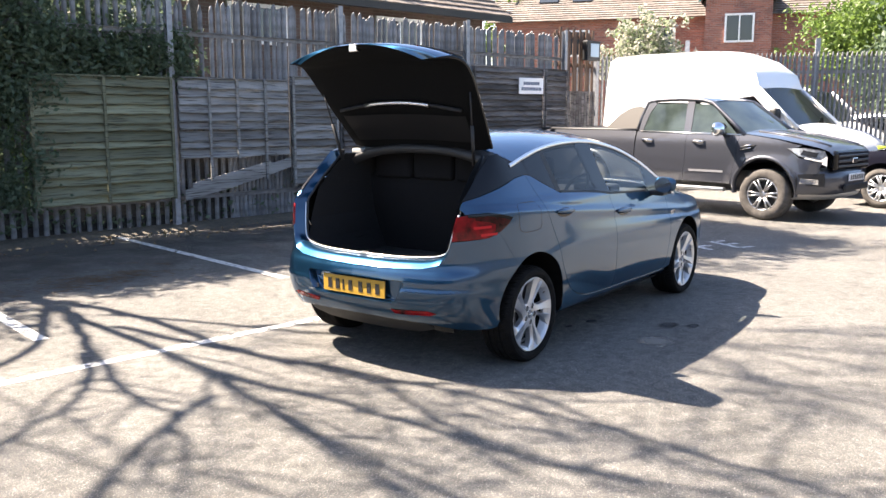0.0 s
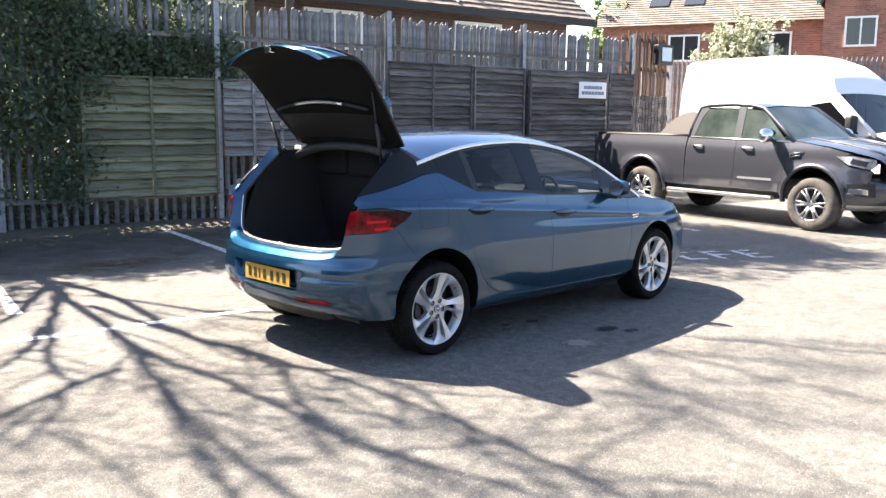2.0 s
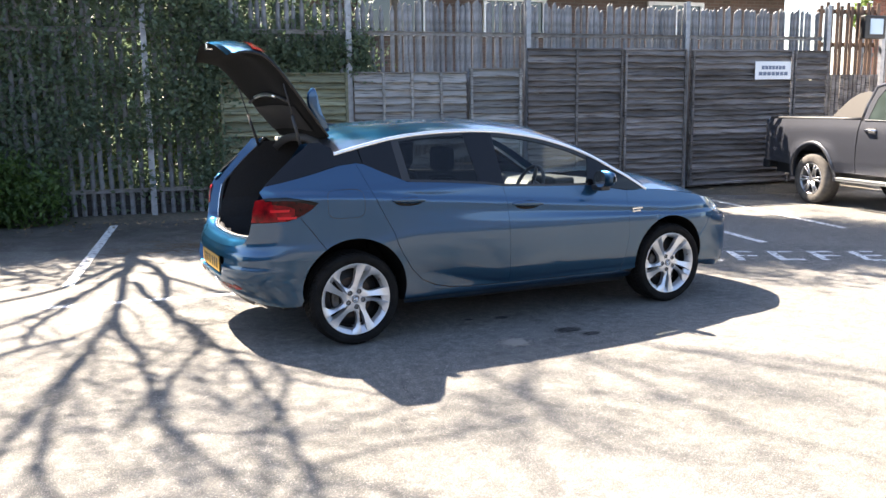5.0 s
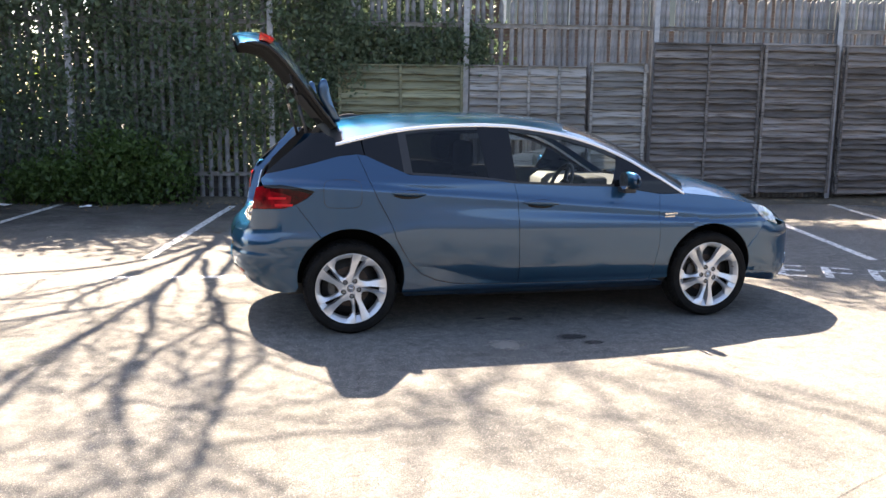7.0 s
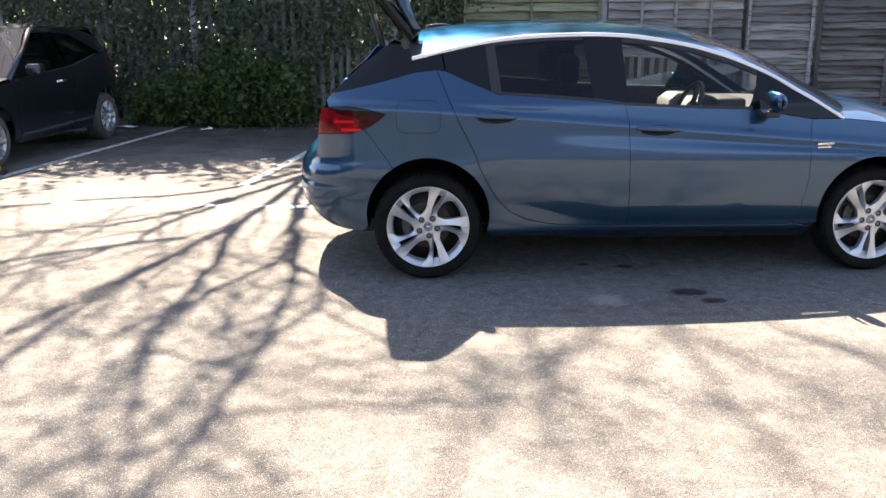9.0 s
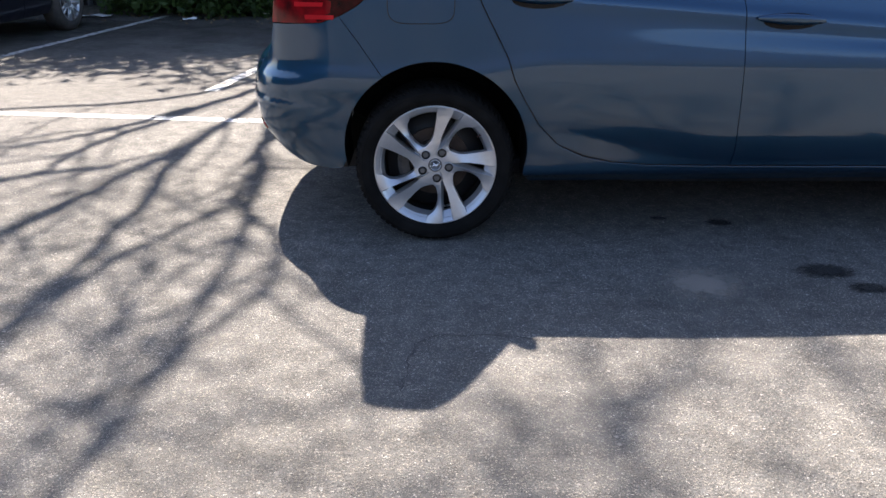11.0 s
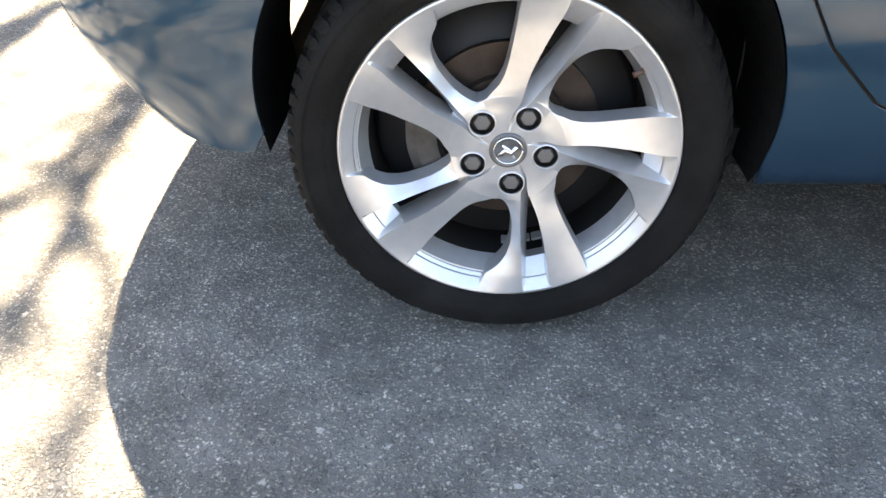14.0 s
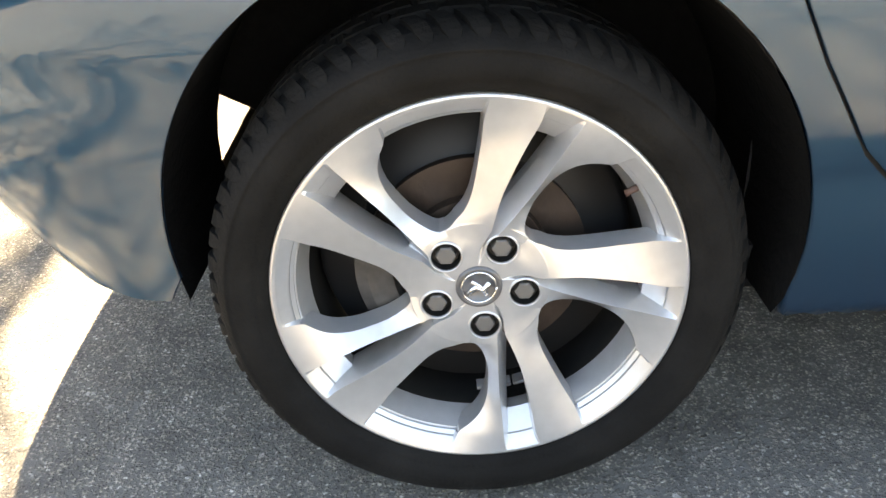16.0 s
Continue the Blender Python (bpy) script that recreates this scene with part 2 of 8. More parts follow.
def soft_box(bm, x0, x1, y0, y1, z0, z1, r=0.01, n=2):
    """A box with rounded edges."""
    piece = bmesh.new()
    bm_box(piece, x0, x1, y0, y1, z0, z1)
    bmesh.ops.bevel(piece, geom=piece.edges[:], offset=r, segments=n, affect="EDGES", profile=0.5)
    data = bpy.data.meshes.new("piece")
    piece.to_mesh(data)
    piece.free()
    bm.from_mesh(data)
    bpy.data.meshes.remove(data)


def mirrored(data, name):
    """The mesh on the other side of the x-z plane."""
    bm = bmesh.new()
    bm.from_mesh(data)
    bmesh.ops.scale(bm, vec=(1, -1, 1), verts=bm.verts)
    bmesh.ops.reverse_faces(bm, faces=bm.faces)
    made = bpy.data.meshes.new(name)
    bm.to_mesh(made)
    bm.free()
    for m in data.materials:
        made.materials.append(m)
    return made


# ---- ground, kerb strip and markings ----
def tarmac():
    """Worn tarmac: pale stones in a dark binder, broad stains and patches."""
    mat = bpy.data.materials.new("worn_tarmac")
    mat.use_nodes = True
    nodes, links = mat.node_tree.nodes, mat.node_tree.links
    bsdf = nodes["Principled BSDF"]
    bsdf.inputs["Roughness"].default_value = 0.88
    bsdf.inputs["Specular IOR Level"].default_value = 0.3
    coord = nodes.new("ShaderNodeTexCoord")

    def noise_node(scale, detail=5):
        n = nodes.new("ShaderNodeTexNoise")
        n.inputs["Scale"].default_value, n.inputs["Detail"].default_value = scale, detail
        links.new(coord.outputs["Object"], n.inputs["Vector"])
        return n.outputs["Fac"]

    def span(source, a, b, c, d):
        n = nodes.new("ShaderNodeMapRange")
        for key, v in zip(("From Min", "From Max", "To Min", "To Max"), (a, b, c, d)):
            n.inputs[key].default_value = v
        links.new(source, n.inputs["Value"])
        return n.outputs["Result"]

    def mixed(fac, one, two):
        n = nodes.new("ShaderNodeMix")
        n.data_type = "RGBA"
        links.new(fac, n.inputs[0])
        for slot, v in ((6, one), (7, two)):
            if isinstance(v, tuple):
                n.inputs[slot].default_value = (*v, 1)
            else:
                links.new(v, n.inputs[slot])
        return n.outputs[2]

    warp, shift = nodes.new("ShaderNodeTexNoise"), nodes.new("ShaderNodeVectorMath")
    warp.inputs["Scale"].default_value, warp.inputs["Detail"].default_value = 150, 3
    links.new(coord.outputs["Object"], warp.inputs["Vector"])
    shift.operation = "MULTIPLY_ADD"
    shift.inputs[1].default_value = (0.011, 0.011, 0.011)
    links.new(warp.outputs["Color"], shift.inputs[0])
    links.new(coord.outputs["Object"], shift.inputs[2])
    cells = nodes.new("ShaderNodeTexVoronoi")
    cells.distance = "MANHATTAN"
    cells.inputs["Scale"].default_value = 175
    links.new(shift.outputs[0], cells.inputs["Vector"])
    tone = nodes.new("ShaderNodeSeparateColor")
    links.new(cells.outputs["Color"], tone.inputs["Color"])
    stone = mixed(tone.outputs[0], (0.055, 0.054, 0.052), (0.46, 0.42, 0.355))
    bright = mixed(span(tone.outputs[1], 0.9, 0.96, 0, 1), stone, (0.55, 0.53, 0.49))
    seam = mixed(span(cells.outputs["Distance"], 0.3, 0.8, 0, 0.95), bright, (0.085, 0.083, 0.08))
    fine = mixed(span(noise_node(420), 0.4, 0.7, 0, 0.25), seam, (0.26, 0.25, 0.235))
    big = nodes.new("ShaderNodeTexVoronoi")
    big.inputs["Scale"].default_value = 62
    links.new(shift.outputs[0], big.inputs["Vector"])
    pick = nodes.new("ShaderNodeSeparateColor")
    links.new(big.outputs["Color"], pick.inputs["Color"])
    lump = nodes.new("ShaderNodeMath")
    lump.operation = "MULTIPLY"
    links.new(span(pick.outputs[0], 0.955, 0.97, 0, 1), lump.inputs[0])
    links.new(span(big.outputs["Distance"], 0.3, 0.38, 1, 0), lump.inputs[1])
    toned = mixed(pick.outputs[1], (0.06, 0.058, 0.055), (0.42, 0.4, 0.37))
    fine = mixed(lump.outputs["Value"], fine, toned)
    fine = mixed(span(noise_node(38), 0.36, 0.64, 0.35, 0), fine, (0.075, 0.083, 0.08))
    stain = span(noise_node(0.55), 0.3, 0.72, 0.99, 1.38)
    blot = span(noise_node(3.2), 0.28, 0.5, 0.82, 1.0)
    patchy = nodes.new("ShaderNodeMath")
    patchy.operation = "MULTIPLY"
    links.new(span(noise_node(13, 9), 0.3, 0.7, 0.74, 1.2), patchy.inputs[0])
    links.new(blot, patchy.inputs[1])
    blot = patchy.outputs["Value"]
    product = nodes.new("ShaderNodeMath")
    product.operation = "MULTIPLY"
    links.new(stain, product.inputs[0])
    links.new(blot, product.inputs[1])
    hue = nodes.new("ShaderNodeHueSaturation")
    links.new(product.outputs["Value"], hue.inputs["Value"])
    links.new(fine, hue.inputs["Color"])
    links.new(hue.outputs["Color"], bsdf.inputs["Base Color"])
    height = nodes.new("ShaderNodeMath")
    height.operation = "ADD"
    links.new(span(cells.outputs["Distance"], 0.0, 0.95, 1.0, 0.0), height.inputs[0])
    links.new(span(noise_node(60), 0, 1, 0, 0.4), height.inputs[1])
    bump = nodes.new("ShaderNodeBump")
    bump.inputs["Strength"].default_value, bump.inputs["Distance"].default_value = 0.9, 0.006
    links.new(height.outputs["Value"], bump.inputs["Height"])
    links.new(bump.outputs["Normal"], bsdf.inputs["Normal"])
    return mat


TARMAC = tarmac()
bm = bmesh.new()
ring = [bm.verts.new((900 * math.cos(a), 900 * math.sin(a), 0)) for a in np.linspace(0, 2 * math.pi, 49)[:-1]]
bm.faces.new(ring)
tagged(part("ground", bm, TARMAC), "worn pale tarmac of a car park with fine stones", "ground", kind="structure")


def ribbon(bm, a, b, width, z=0.004):
    a, b = Vector((*a, z)), Vector((*b, z))
    n = (b - a).cross(Vector((0, 0, 1))).normalized() * width / 2
    bm.faces.new([bm.verts.new(p) for p in (a - n, b - n, b + n, a + n)])


def worn_paint():
    mat = material("worn_road_paint", (0.56, 0.56, 0.54), 0.8)
    nodes, links = mat.node_tree.nodes, mat.node_tree.links
    bsdf, out = nodes["Principled BSDF"], nodes["Material Output"]
    coord, chips, cut = nodes.new("ShaderNodeTexCoord"), nodes.new("ShaderNodeTexNoise"), nodes.new("ShaderNodeMapRange")
    chips.inputs["Scale"].default_value, chips.inputs["Detail"].default_value, chips.inputs["Roughness"].default_value = 16, 9, 0.72
    cut.inputs["From Min"].default_value, cut.inputs["From Max"].default_value = 0.40, 0.50
    gone, mix = nodes.new("ShaderNodeBsdfTransparent"), nodes.new("ShaderNodeMixShader")
    links.new(coord.outputs["Object"], chips.inputs["Vector"])
    links.new(chips.outputs["Fac"], cut.inputs["Value"])
    links.new(cut.outputs["Result"], mix.inputs["Fac"])
    links.new(gone.outputs["BSDF"], mix.inputs[1])
    links.new(bsdf.outputs["BSDF"], mix.inputs[2])
    links.new(mix.outputs["Shader"], out.inputs["Surface"])
    return mat


ROAD_PAINT = worn_paint()
for a, b in (((1.06, 2.56), (1.75, 6.46)), ((-1.62, 2.25), (-0.79, 6.4)), ((-4.3, 2.0), (-3.17, 7.24)), ((-3.1, 1.6), (0.2, 1.08)), ((6.25, 3.4), (5.6, 0.9)), ((8.6, 6.0), (7.3, 1.2)), ((-6.4, 2.6), (-5.4, 7.4))):
    bm = bmesh.new()
    ribbon(bm, a, b, 0.1)
    tagged(part("bay_line", bm, ROAD_PAINT), "worn white painted parking bay line", "road marking", "bay lines", "structure")
# painted lettering that cannot be read, as plain strokes
base, along, up = Vector((4.28, 0.35)), Vector((0.86, -0.5)), Vector((0.52, 0.85))
for k in range(5):
    bm = bmesh.new()
    o = base + along * (0.42 * k - 0.1)
    ribbon(bm, o, o + up * 0.55, 0.08)
    for h in ((0.0, 0.27, 0.51), (0.27, 0.51), (0.04, 0.51), (0.27, 0.51), (0.0, 0.27, 0.51))[k]:
        ribbon(bm, o + up * h + along * 0.03, o + up * h + along * 0.22, 0.07, 0.0045)
    tagged(part("painted_letter", bm, ROAD_PAINT), "worn white painted stroke of ground lettering", "road marking", "ground lettering", "structure")
CRACK = material("dark_crack", (0.055, 0.054, 0.052), 0.95)
for pts in (((-0.12, -2.05), (-0.1, -1.92), (-0.08, -1.78), (-0.01, -1.715), (0.17, -1.71), (0.36, -1.75)), ((1.9, -2.4), (2.0, -2.5), (2.2, -2.52)), ((1.3, -3.9), (2.0, -3.55), (2.3, -3.6), (2.9, -3.3)), ((3.2, -3.0), (3.5, -3.15), (3.7, -3.1))):
    bm = bmesh.new()
    line = spline([(*p, 0.003) for p in pts], 6)
    random.seed(5)
    line = [p + Vector((random.uniform(-0.008, 0.008), random.uniform(-0.008, 0.008), 0)) for p in line]
    rows = []
    for i, p in enumerate(line):
        d = line[min(i + 1, len(line) - 1)] - line[max(i - 1, 0)]
        n = d.cross(Vector((0, 0, 1))).normalized() * random.uniform(0.001, 0.003)
        rows.append([p - n, p + n])
    sheet(bm, rows)
    tagged(part("tarmac_crack", bm, CRACK), "thin dark crack in the tarmac", "crack", kind="structure")


def soft_stain(name, colour, rough):
    """A stain that fades out towards a ragged edge; its mesh spans one unit round its own middle."""
    mat = material(name, colour, rough, 0, 40, tuple(c * 0.7 for c in colour), 0.4, 150)
    nodes, links = mat.node_tree.nodes, mat.node_tree.links
    coord, ball, chips, add, cut = (nodes.new(k) for k in ("ShaderNodeTexCoord", "ShaderNodeTexGradient", "ShaderNodeTexNoise", "ShaderNodeMath", "ShaderNodeMapRange"))
    ball.gradient_type = "SPHERICAL"
    chips.inputs["Scale"].default_value, chips.inputs["Detail"].default_value = 5.0, 8
    add.operation = "ADD"
    cut.inputs["From Min"].default_value, cut.inputs["From Max"].default_value, cut.inputs["To Max"].default_value = 0.68, 1.15, 0.85
    links.new(coord.outputs["Object"], ball.inputs["Vector"])
    links.new(coord.outputs["Object"], chips.inputs["Vector"])
    links.new(ball.outputs["Fac"], add.inputs[0])
    links.new(chips.outputs["Fac"], add.inputs[1])
    links.new(add.outputs["Value"], cut.inputs["Value"])
    gone, mix = nodes.new("ShaderNodeBsdfTransparent"), nodes.new("ShaderNodeMixShader")
    links.new(cut.outputs["Result"], mix.inputs["Fac"])
    links.new(gone.outputs["BSDF"], mix.inputs[1])
    links.new(nodes["Principled BSDF"].outputs["BSDF"], mix.inputs[2])
    links.new(mix.outputs["Shader"], nodes["Material Output"].inputs["Surface"])
    return mat


def stain(name, x, y, rx, ry, mat, label, category):
    bm = bmesh.new()
    bm.faces.new([bm.verts.new((math.cos(a), math.sin(a), 0.0)) for a in np.linspace(0, 2 * math.pi, 29)[:-1]])
    tagged(part(name, bm, mat, m=pose(x, y, 0.003) @ Matrix.Diagonal((rx, ry, 1, 1))), label, category, kind="structure")


OIL = soft_stain("oil_stain", (0.02, 0.02, 0.021), 0.6)
for x, y, r in ((1.225, -0.68, 0.085), (1.46, -1.22, 0.15), (1.55, -1.38, 0.1), (0.98, -0.62, 0.05)):
    stain("oil_stain", x, y, r, r * 0.65, OIL, "dark oil stain on the tarmac", "stain")
stain("tarmac_patch", 0.96, -1.32, 0.2, 0.2, soft_stain("pale_patch", (0.29, 0.262, 0.228), 0.9), "pale worn patch in the tarmac", "patch")

# soil and litter along the foot of the fence
FENCE = pose(2.73, 6.49, 0, 0, 0, -8.8)
bm = bmesh.new()
rows = []
for k in range(121):
    s = -12 + 21.5 * k / 120
    random.seed(k)
    reach = 0.32 + 0.1 * math.sin(s * 1.7) + random.uniform(-0.05, 0.05) + 0.5 * smooth_step(5.2, 7, s)
    rows.append([FENCE @ Vector((s, y, z)) for y, z in ((-reach, 0.002), (-reach * 0.7, 0.02 + random.uniform(0, 0.015)), (-reach * 0.35, 0.045 + random.uniform(0, 0.02)), (0.0, 0.06 + 0.06 * smooth_step(5, 7, s)), (0.5, 0.08), (6.0, 0.1))])
sheet(bm, rows)
tagged(part("soil_strip", bm, material("dry_soil", (0.12, 0.1, 0.075), 0.95, 0, 18, (0.06, 0.055, 0.04), 0.8, 60, 1.5, 0.3), smooth=True), "strip of dry soil and litter along the fence", "soil", kind="structure")


# dark brown film over the tarmac, denser towards the fence
DARK_FILM = material("dark_ground_film", (0.075, 0.068, 0.058), 0.95, 0, 22, (0.045, 0.04, 0.034), 0.4, 90)
nodes, links = DARK_FILM.node_tree.nodes, DARK_FILM.node_tree.links
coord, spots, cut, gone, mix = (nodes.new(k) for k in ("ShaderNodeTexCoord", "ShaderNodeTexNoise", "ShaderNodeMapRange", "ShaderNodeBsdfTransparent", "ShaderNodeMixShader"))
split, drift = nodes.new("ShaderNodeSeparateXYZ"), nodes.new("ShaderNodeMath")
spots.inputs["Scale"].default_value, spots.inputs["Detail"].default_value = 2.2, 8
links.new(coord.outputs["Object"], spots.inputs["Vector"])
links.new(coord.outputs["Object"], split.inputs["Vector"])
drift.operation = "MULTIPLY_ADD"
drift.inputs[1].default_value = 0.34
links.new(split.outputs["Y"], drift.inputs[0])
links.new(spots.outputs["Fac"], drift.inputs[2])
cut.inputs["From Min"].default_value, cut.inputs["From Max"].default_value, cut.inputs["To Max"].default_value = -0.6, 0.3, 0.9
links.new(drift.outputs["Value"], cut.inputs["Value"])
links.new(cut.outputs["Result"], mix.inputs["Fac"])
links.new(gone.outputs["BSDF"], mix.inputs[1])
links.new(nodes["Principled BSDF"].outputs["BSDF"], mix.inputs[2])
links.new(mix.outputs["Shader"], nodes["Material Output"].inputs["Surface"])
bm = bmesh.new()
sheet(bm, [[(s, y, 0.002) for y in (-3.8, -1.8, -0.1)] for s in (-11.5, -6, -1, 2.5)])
tagged(part("ground_film", bm, DARK_FILM, m=FENCE), "thin dark brown film on tarmac by the fence", "soil", kind="structure")


# ---- palisade fence with wooden panels ----
palisade = thing("palisade_fence", "tall weathered grey palisade fence with pointed pales", "fence", FENCE)


def pale_mesh(width, height, point=0.11):
    """A corrugated pale with a cut point."""
    bm = bmesh.new()
    w = width / 2
    cols = ((-w, 0.0), (-w * 0.55, -0.02), (0.0, -0.026), (w * 0.55, -0.02), (w, 0.0))
    rows = []
    for z in (-0.05, height - point):
        rows.append([(x, y, z) for x, y in cols])
    rows.append([(x * (0.25 if i not in (1, 3) else 0.5), y, height - (0.0 if i == 2 else 0.012)) for i, (x, y) in enumerate(cols)])
    front = sheet(bm, rows)
    back = sheet(bm, [[(x, y + 0.006, z) for x, y, z in row] for row in rows])
    for side in (0, -1):
        for i in range(2):
            quad = (front[i][side], back[i][side], back[i + 1][side], front[i + 1][side])
            bm.faces.new(quad if side else quad[::-1])
    for i in range(4):
        bm.faces.new((front[-1][i], front[-1][i + 1], back[-1][i + 1], back[-1][i]))
    return mesh_of("pale", bm, PALE_STEEL)


wide_pale = [pale_mesh(0.07, h) for h in (3.12, 3.17, 3.2)]
slim_pale = [pale_mesh(0.074, h, 0.05) for h in (3.13, 3.16, 3.18, 3.2)]
random.seed(3)
s, k = -11.8, 0
while s < 8.75:
    thick = s > 0.95
    ob = new("pale", random.choice(slim_pale if thick else wide_pale))
    ob.parent = palisade
    ob.matrix_basis = pose(s, 0.09 + random.uniform(-0.008, 0.008), random.uniform(-0.02, 0.02), random.uniform(-0.6, 0.6), random.uniform(-0.9, 0.9), random.uniform(-6, 6))
    s += random.uniform(0.068, 0.077) if thick else random.uniform(0.128, 0.142)
for k in range(-4, 4):
    bm = bmesh.new()
    x = 2.93 * k
    bm_box(bm, x - 0.04, x + 0.04, -0.085, -0.077, -0.1, 3.26)
    bm_box(bm, x - 0.004, x + 0.004, -0.077, 0.0, -0.1, 3.24)
    bm_box(bm, x - 0.04, x + 0.04, 0.0, 0.008, -0.1, 3.24)
    part("post", bm, POST_STEEL, palisade)
for k in range(-4, 3):
    for z in (0.42, 2.68):
        bm = bmesh.new()
        x0, x1 = 2.93 * k + 0.045, 2.93 * (k + 1) - 0.045
        bm_box(bm, x0, x1, 0.012, 0.018, z - 0.03, z + 0.03)
        bm_box(bm, x0, x1, -0.035, 0.012, z + 0.024, z + 0.03)
        part("rail", bm, PALE_STEEL, palisade)


GRAVEL_BOARD = boards("dark_gravel_boards", (0.075, 0.072, 0.068), (0.05, 0.047, 0.044), (0.025, 0.024, 0.022))
for k in range(-4, 3):
    for z0, z1 in ((-0.05, 0.2), (0.205, 0.43), (0.435, 0.66), (0.665, 0.98)):
        if z0 > 0.4 and k not in (0,):
            continue
        bm = bmesh.new()
        soft_box(bm, 2.93 * k + 0.02, 2.93 * (k + 1) - 0.02, 0.125, 0.15, z0, z1, 0.004, 1)
        part("gravel_board", bm, GRAVEL_BOARD, palisade)


def waney_board(length, height, seed):
    """A thin overlapping board with a wavy lower edge."""
    random.seed(seed)
    bm = bmesh.new()
    n = max(8, int(length / 0.09))
    low = [random.uniform(-0.005, 0.005) + 0.0055 * math.sin(i * (0.35 + 0.05 * (seed % 7)) + seed * 2.39) + 0.003 * math.sin(i * 1.3 + seed * 4.1) for i in range(n + 1)]
    bow = [0.008 * math.sin(i * 0.4 + seed * 2.9) + random.uniform(-0.002, 0.002) for i in range(n + 1)]
    rows = []
    for i in range(n + 1):
        x = length * (i / n - 0.5)
        b, l = bow[i], low[i]
        rows.append([(x, -0.001, height), (x, -0.008 + b * 0.5, height), (x, -0.04 + b, height * 0.5 + l), (x, -0.072 + b, 0.026 + l), (x, -0.071 + b, 0.008 + l), (x, -0.05 + b, l), (x, -0.001, height)])
    sheet(bm, rows)
    return bm


board_cache = {}


def lap_panel(s0, s1, z0, z1, mat, label, battens, seed, tilt=0.0, board_h=0.118, dy=0.0):
    """A wooden overlap panel on the front of the fence: boards, battens and a cap."""
    w = s1 - s0
    panel = thing("fence_panel", label, "fence panel", FENCE @ pose((s0 + s1) / 2, -0.10 + dy, z0, 0, tilt, 0), "fence panels")
    n = int(round((z1 - z0) / board_h))
    step = (z1 - z0) / n
    for i in range(n):
        key = (round(w, 2), (i + seed) % 9, mat.name)
        if key not in board_cache:
            board_cache[key] = mesh_of("board", waney_board(w, step + 0.03, key[1] * 7 + seed), mat)
        ob = new("board", board_cache[key])
        ob.parent = panel
        random.seed(seed * 50 + i)
        ob.matrix_basis = pose(0, 0.0, i * step + random.uniform(-0.02, 0.02), random.uniform(-2.5, 2.5), random.uniform(-0.5, 0.5), 0)
    for x, low in battens:
        bm = bmesh.new()
        soft_box(bm, x - (s0 + s1) / 2 - 0.02, x - (s0 + s1) / 2 + 0.02, -0.09, -0.06, -low, z1 - z0 + 0.01, 0.004, 1)
        part("batten", bm, mat, panel)
    bm = bmesh.new()
    soft_box(bm, -w / 2, w / 2, -0.06, 0.012, z1 - z0 + 0.012, z1 - z0 + 0.032, 0.004, 1)
    part("capping", bm, mat, panel)
    return panel


lap_panel(-1.93, -0.05, 0.44, 2.05, WOOD_GREEN, "greenish algae-stained overlap fence panel", ((-1.91, 0), (-1.0, 0), (-0.075, 0)), 1)
lap_panel(0.05, 1.84, 0.98, 2.06, WOOD_PALE, "silvered overlap fence panel with missing lower boards", ((0.50, 0.33), (0.95, 0.03), (1.42, 0.36)), 2)
lap_panel(1.9, 2.8, 0.5, 2.12, WOOD_PALE, "weathered overlap fence panel in bright silver grey", ((1.925, 0), (2.75, 0)), 3)
lap_panel(2.9, 4.6, 0.16, 2.43, WOOD_DARK, "tall dark grey overlap fence panel", ((3.75, 0), (4.57, 0)), 4, board_h=0.1)
lap_panel(4.62, 5.82, 0.16, 2.43, WOOD_DARK, "tall dark grey overlap fence panel", ((4.65, 0), (5.79, 0)), 5, board_h=0.1)
lap_panel(5.92, 7.98, 0.14, 2.43, WOOD_DARK, "tall dark grey overlap fence panel behind a sign", ((5.95, 0), (7.96, 0)), 6, board_h=0.1)
lap_panel(8.0, 8.76, 0.14, 2.43, WOOD_DARK, "narrow dark grey overlap fence panel", ((8.03, 0), (8.73, 0)), 7, board_h=0.1)
for a, b, w in (((0.08, 0.47), (1.86, 0.86), 0.15), ((0.2, 0.60), (1.5, 0.86), 0.07)):
    bm = bmesh.new()
    a, b = Vector((a[0], 0, a[1])), Vector((b[0], 0, b[1]))
    rows = []
    for i in range(15):
        p = a.lerp(b, i / 14)
        random.seed(i)
        sag = 0.02 * math.sin(math.pi * i / 14) + random.uniform(-0.006, 0.006)
        rows.append([p + Vector((0, -0.15, w / 2)), p + Vector((0, -0.163, w / 2)), p + Vector((0, -0.165, -w / 2 - sag)), p + Vector((0, -0.152, -w / 2 - sag)), p + Vector((0, -0.15, w / 2))])
    sheet(bm, rows)
    tagged(part("loose_plank", bm, WOOD_PALE, m=FENCE), "silvered plank hanging slantwise from the fence", "plank", "loose planks")

# sign on the panel
sign = thing("sign", "white sign with two grey lines of print fixed on the fence", "sign", FENCE @ pose(7.545, -0.19, 2.11))
bm = bmesh.new()
soft_box(bm, -0.375, 0.375, -0.006, 0.006, -0.155, 0.155, 0.004, 1)
part("sign_board", bm, WHITE_PAINT, sign)
SIGN_INK = material("sign_print", (0.14, 0.17, 0.24), 0.6)
for z, w in ((0.05, 0.5), (-0.055, 0.62)):
    for i in range(7):
        box("print_bar", (w / 8.5, 0.003, 0.062), SIGN_INK, sign, (-w / 2 + w * (i + 0.5) / 7, -0.0075, z))

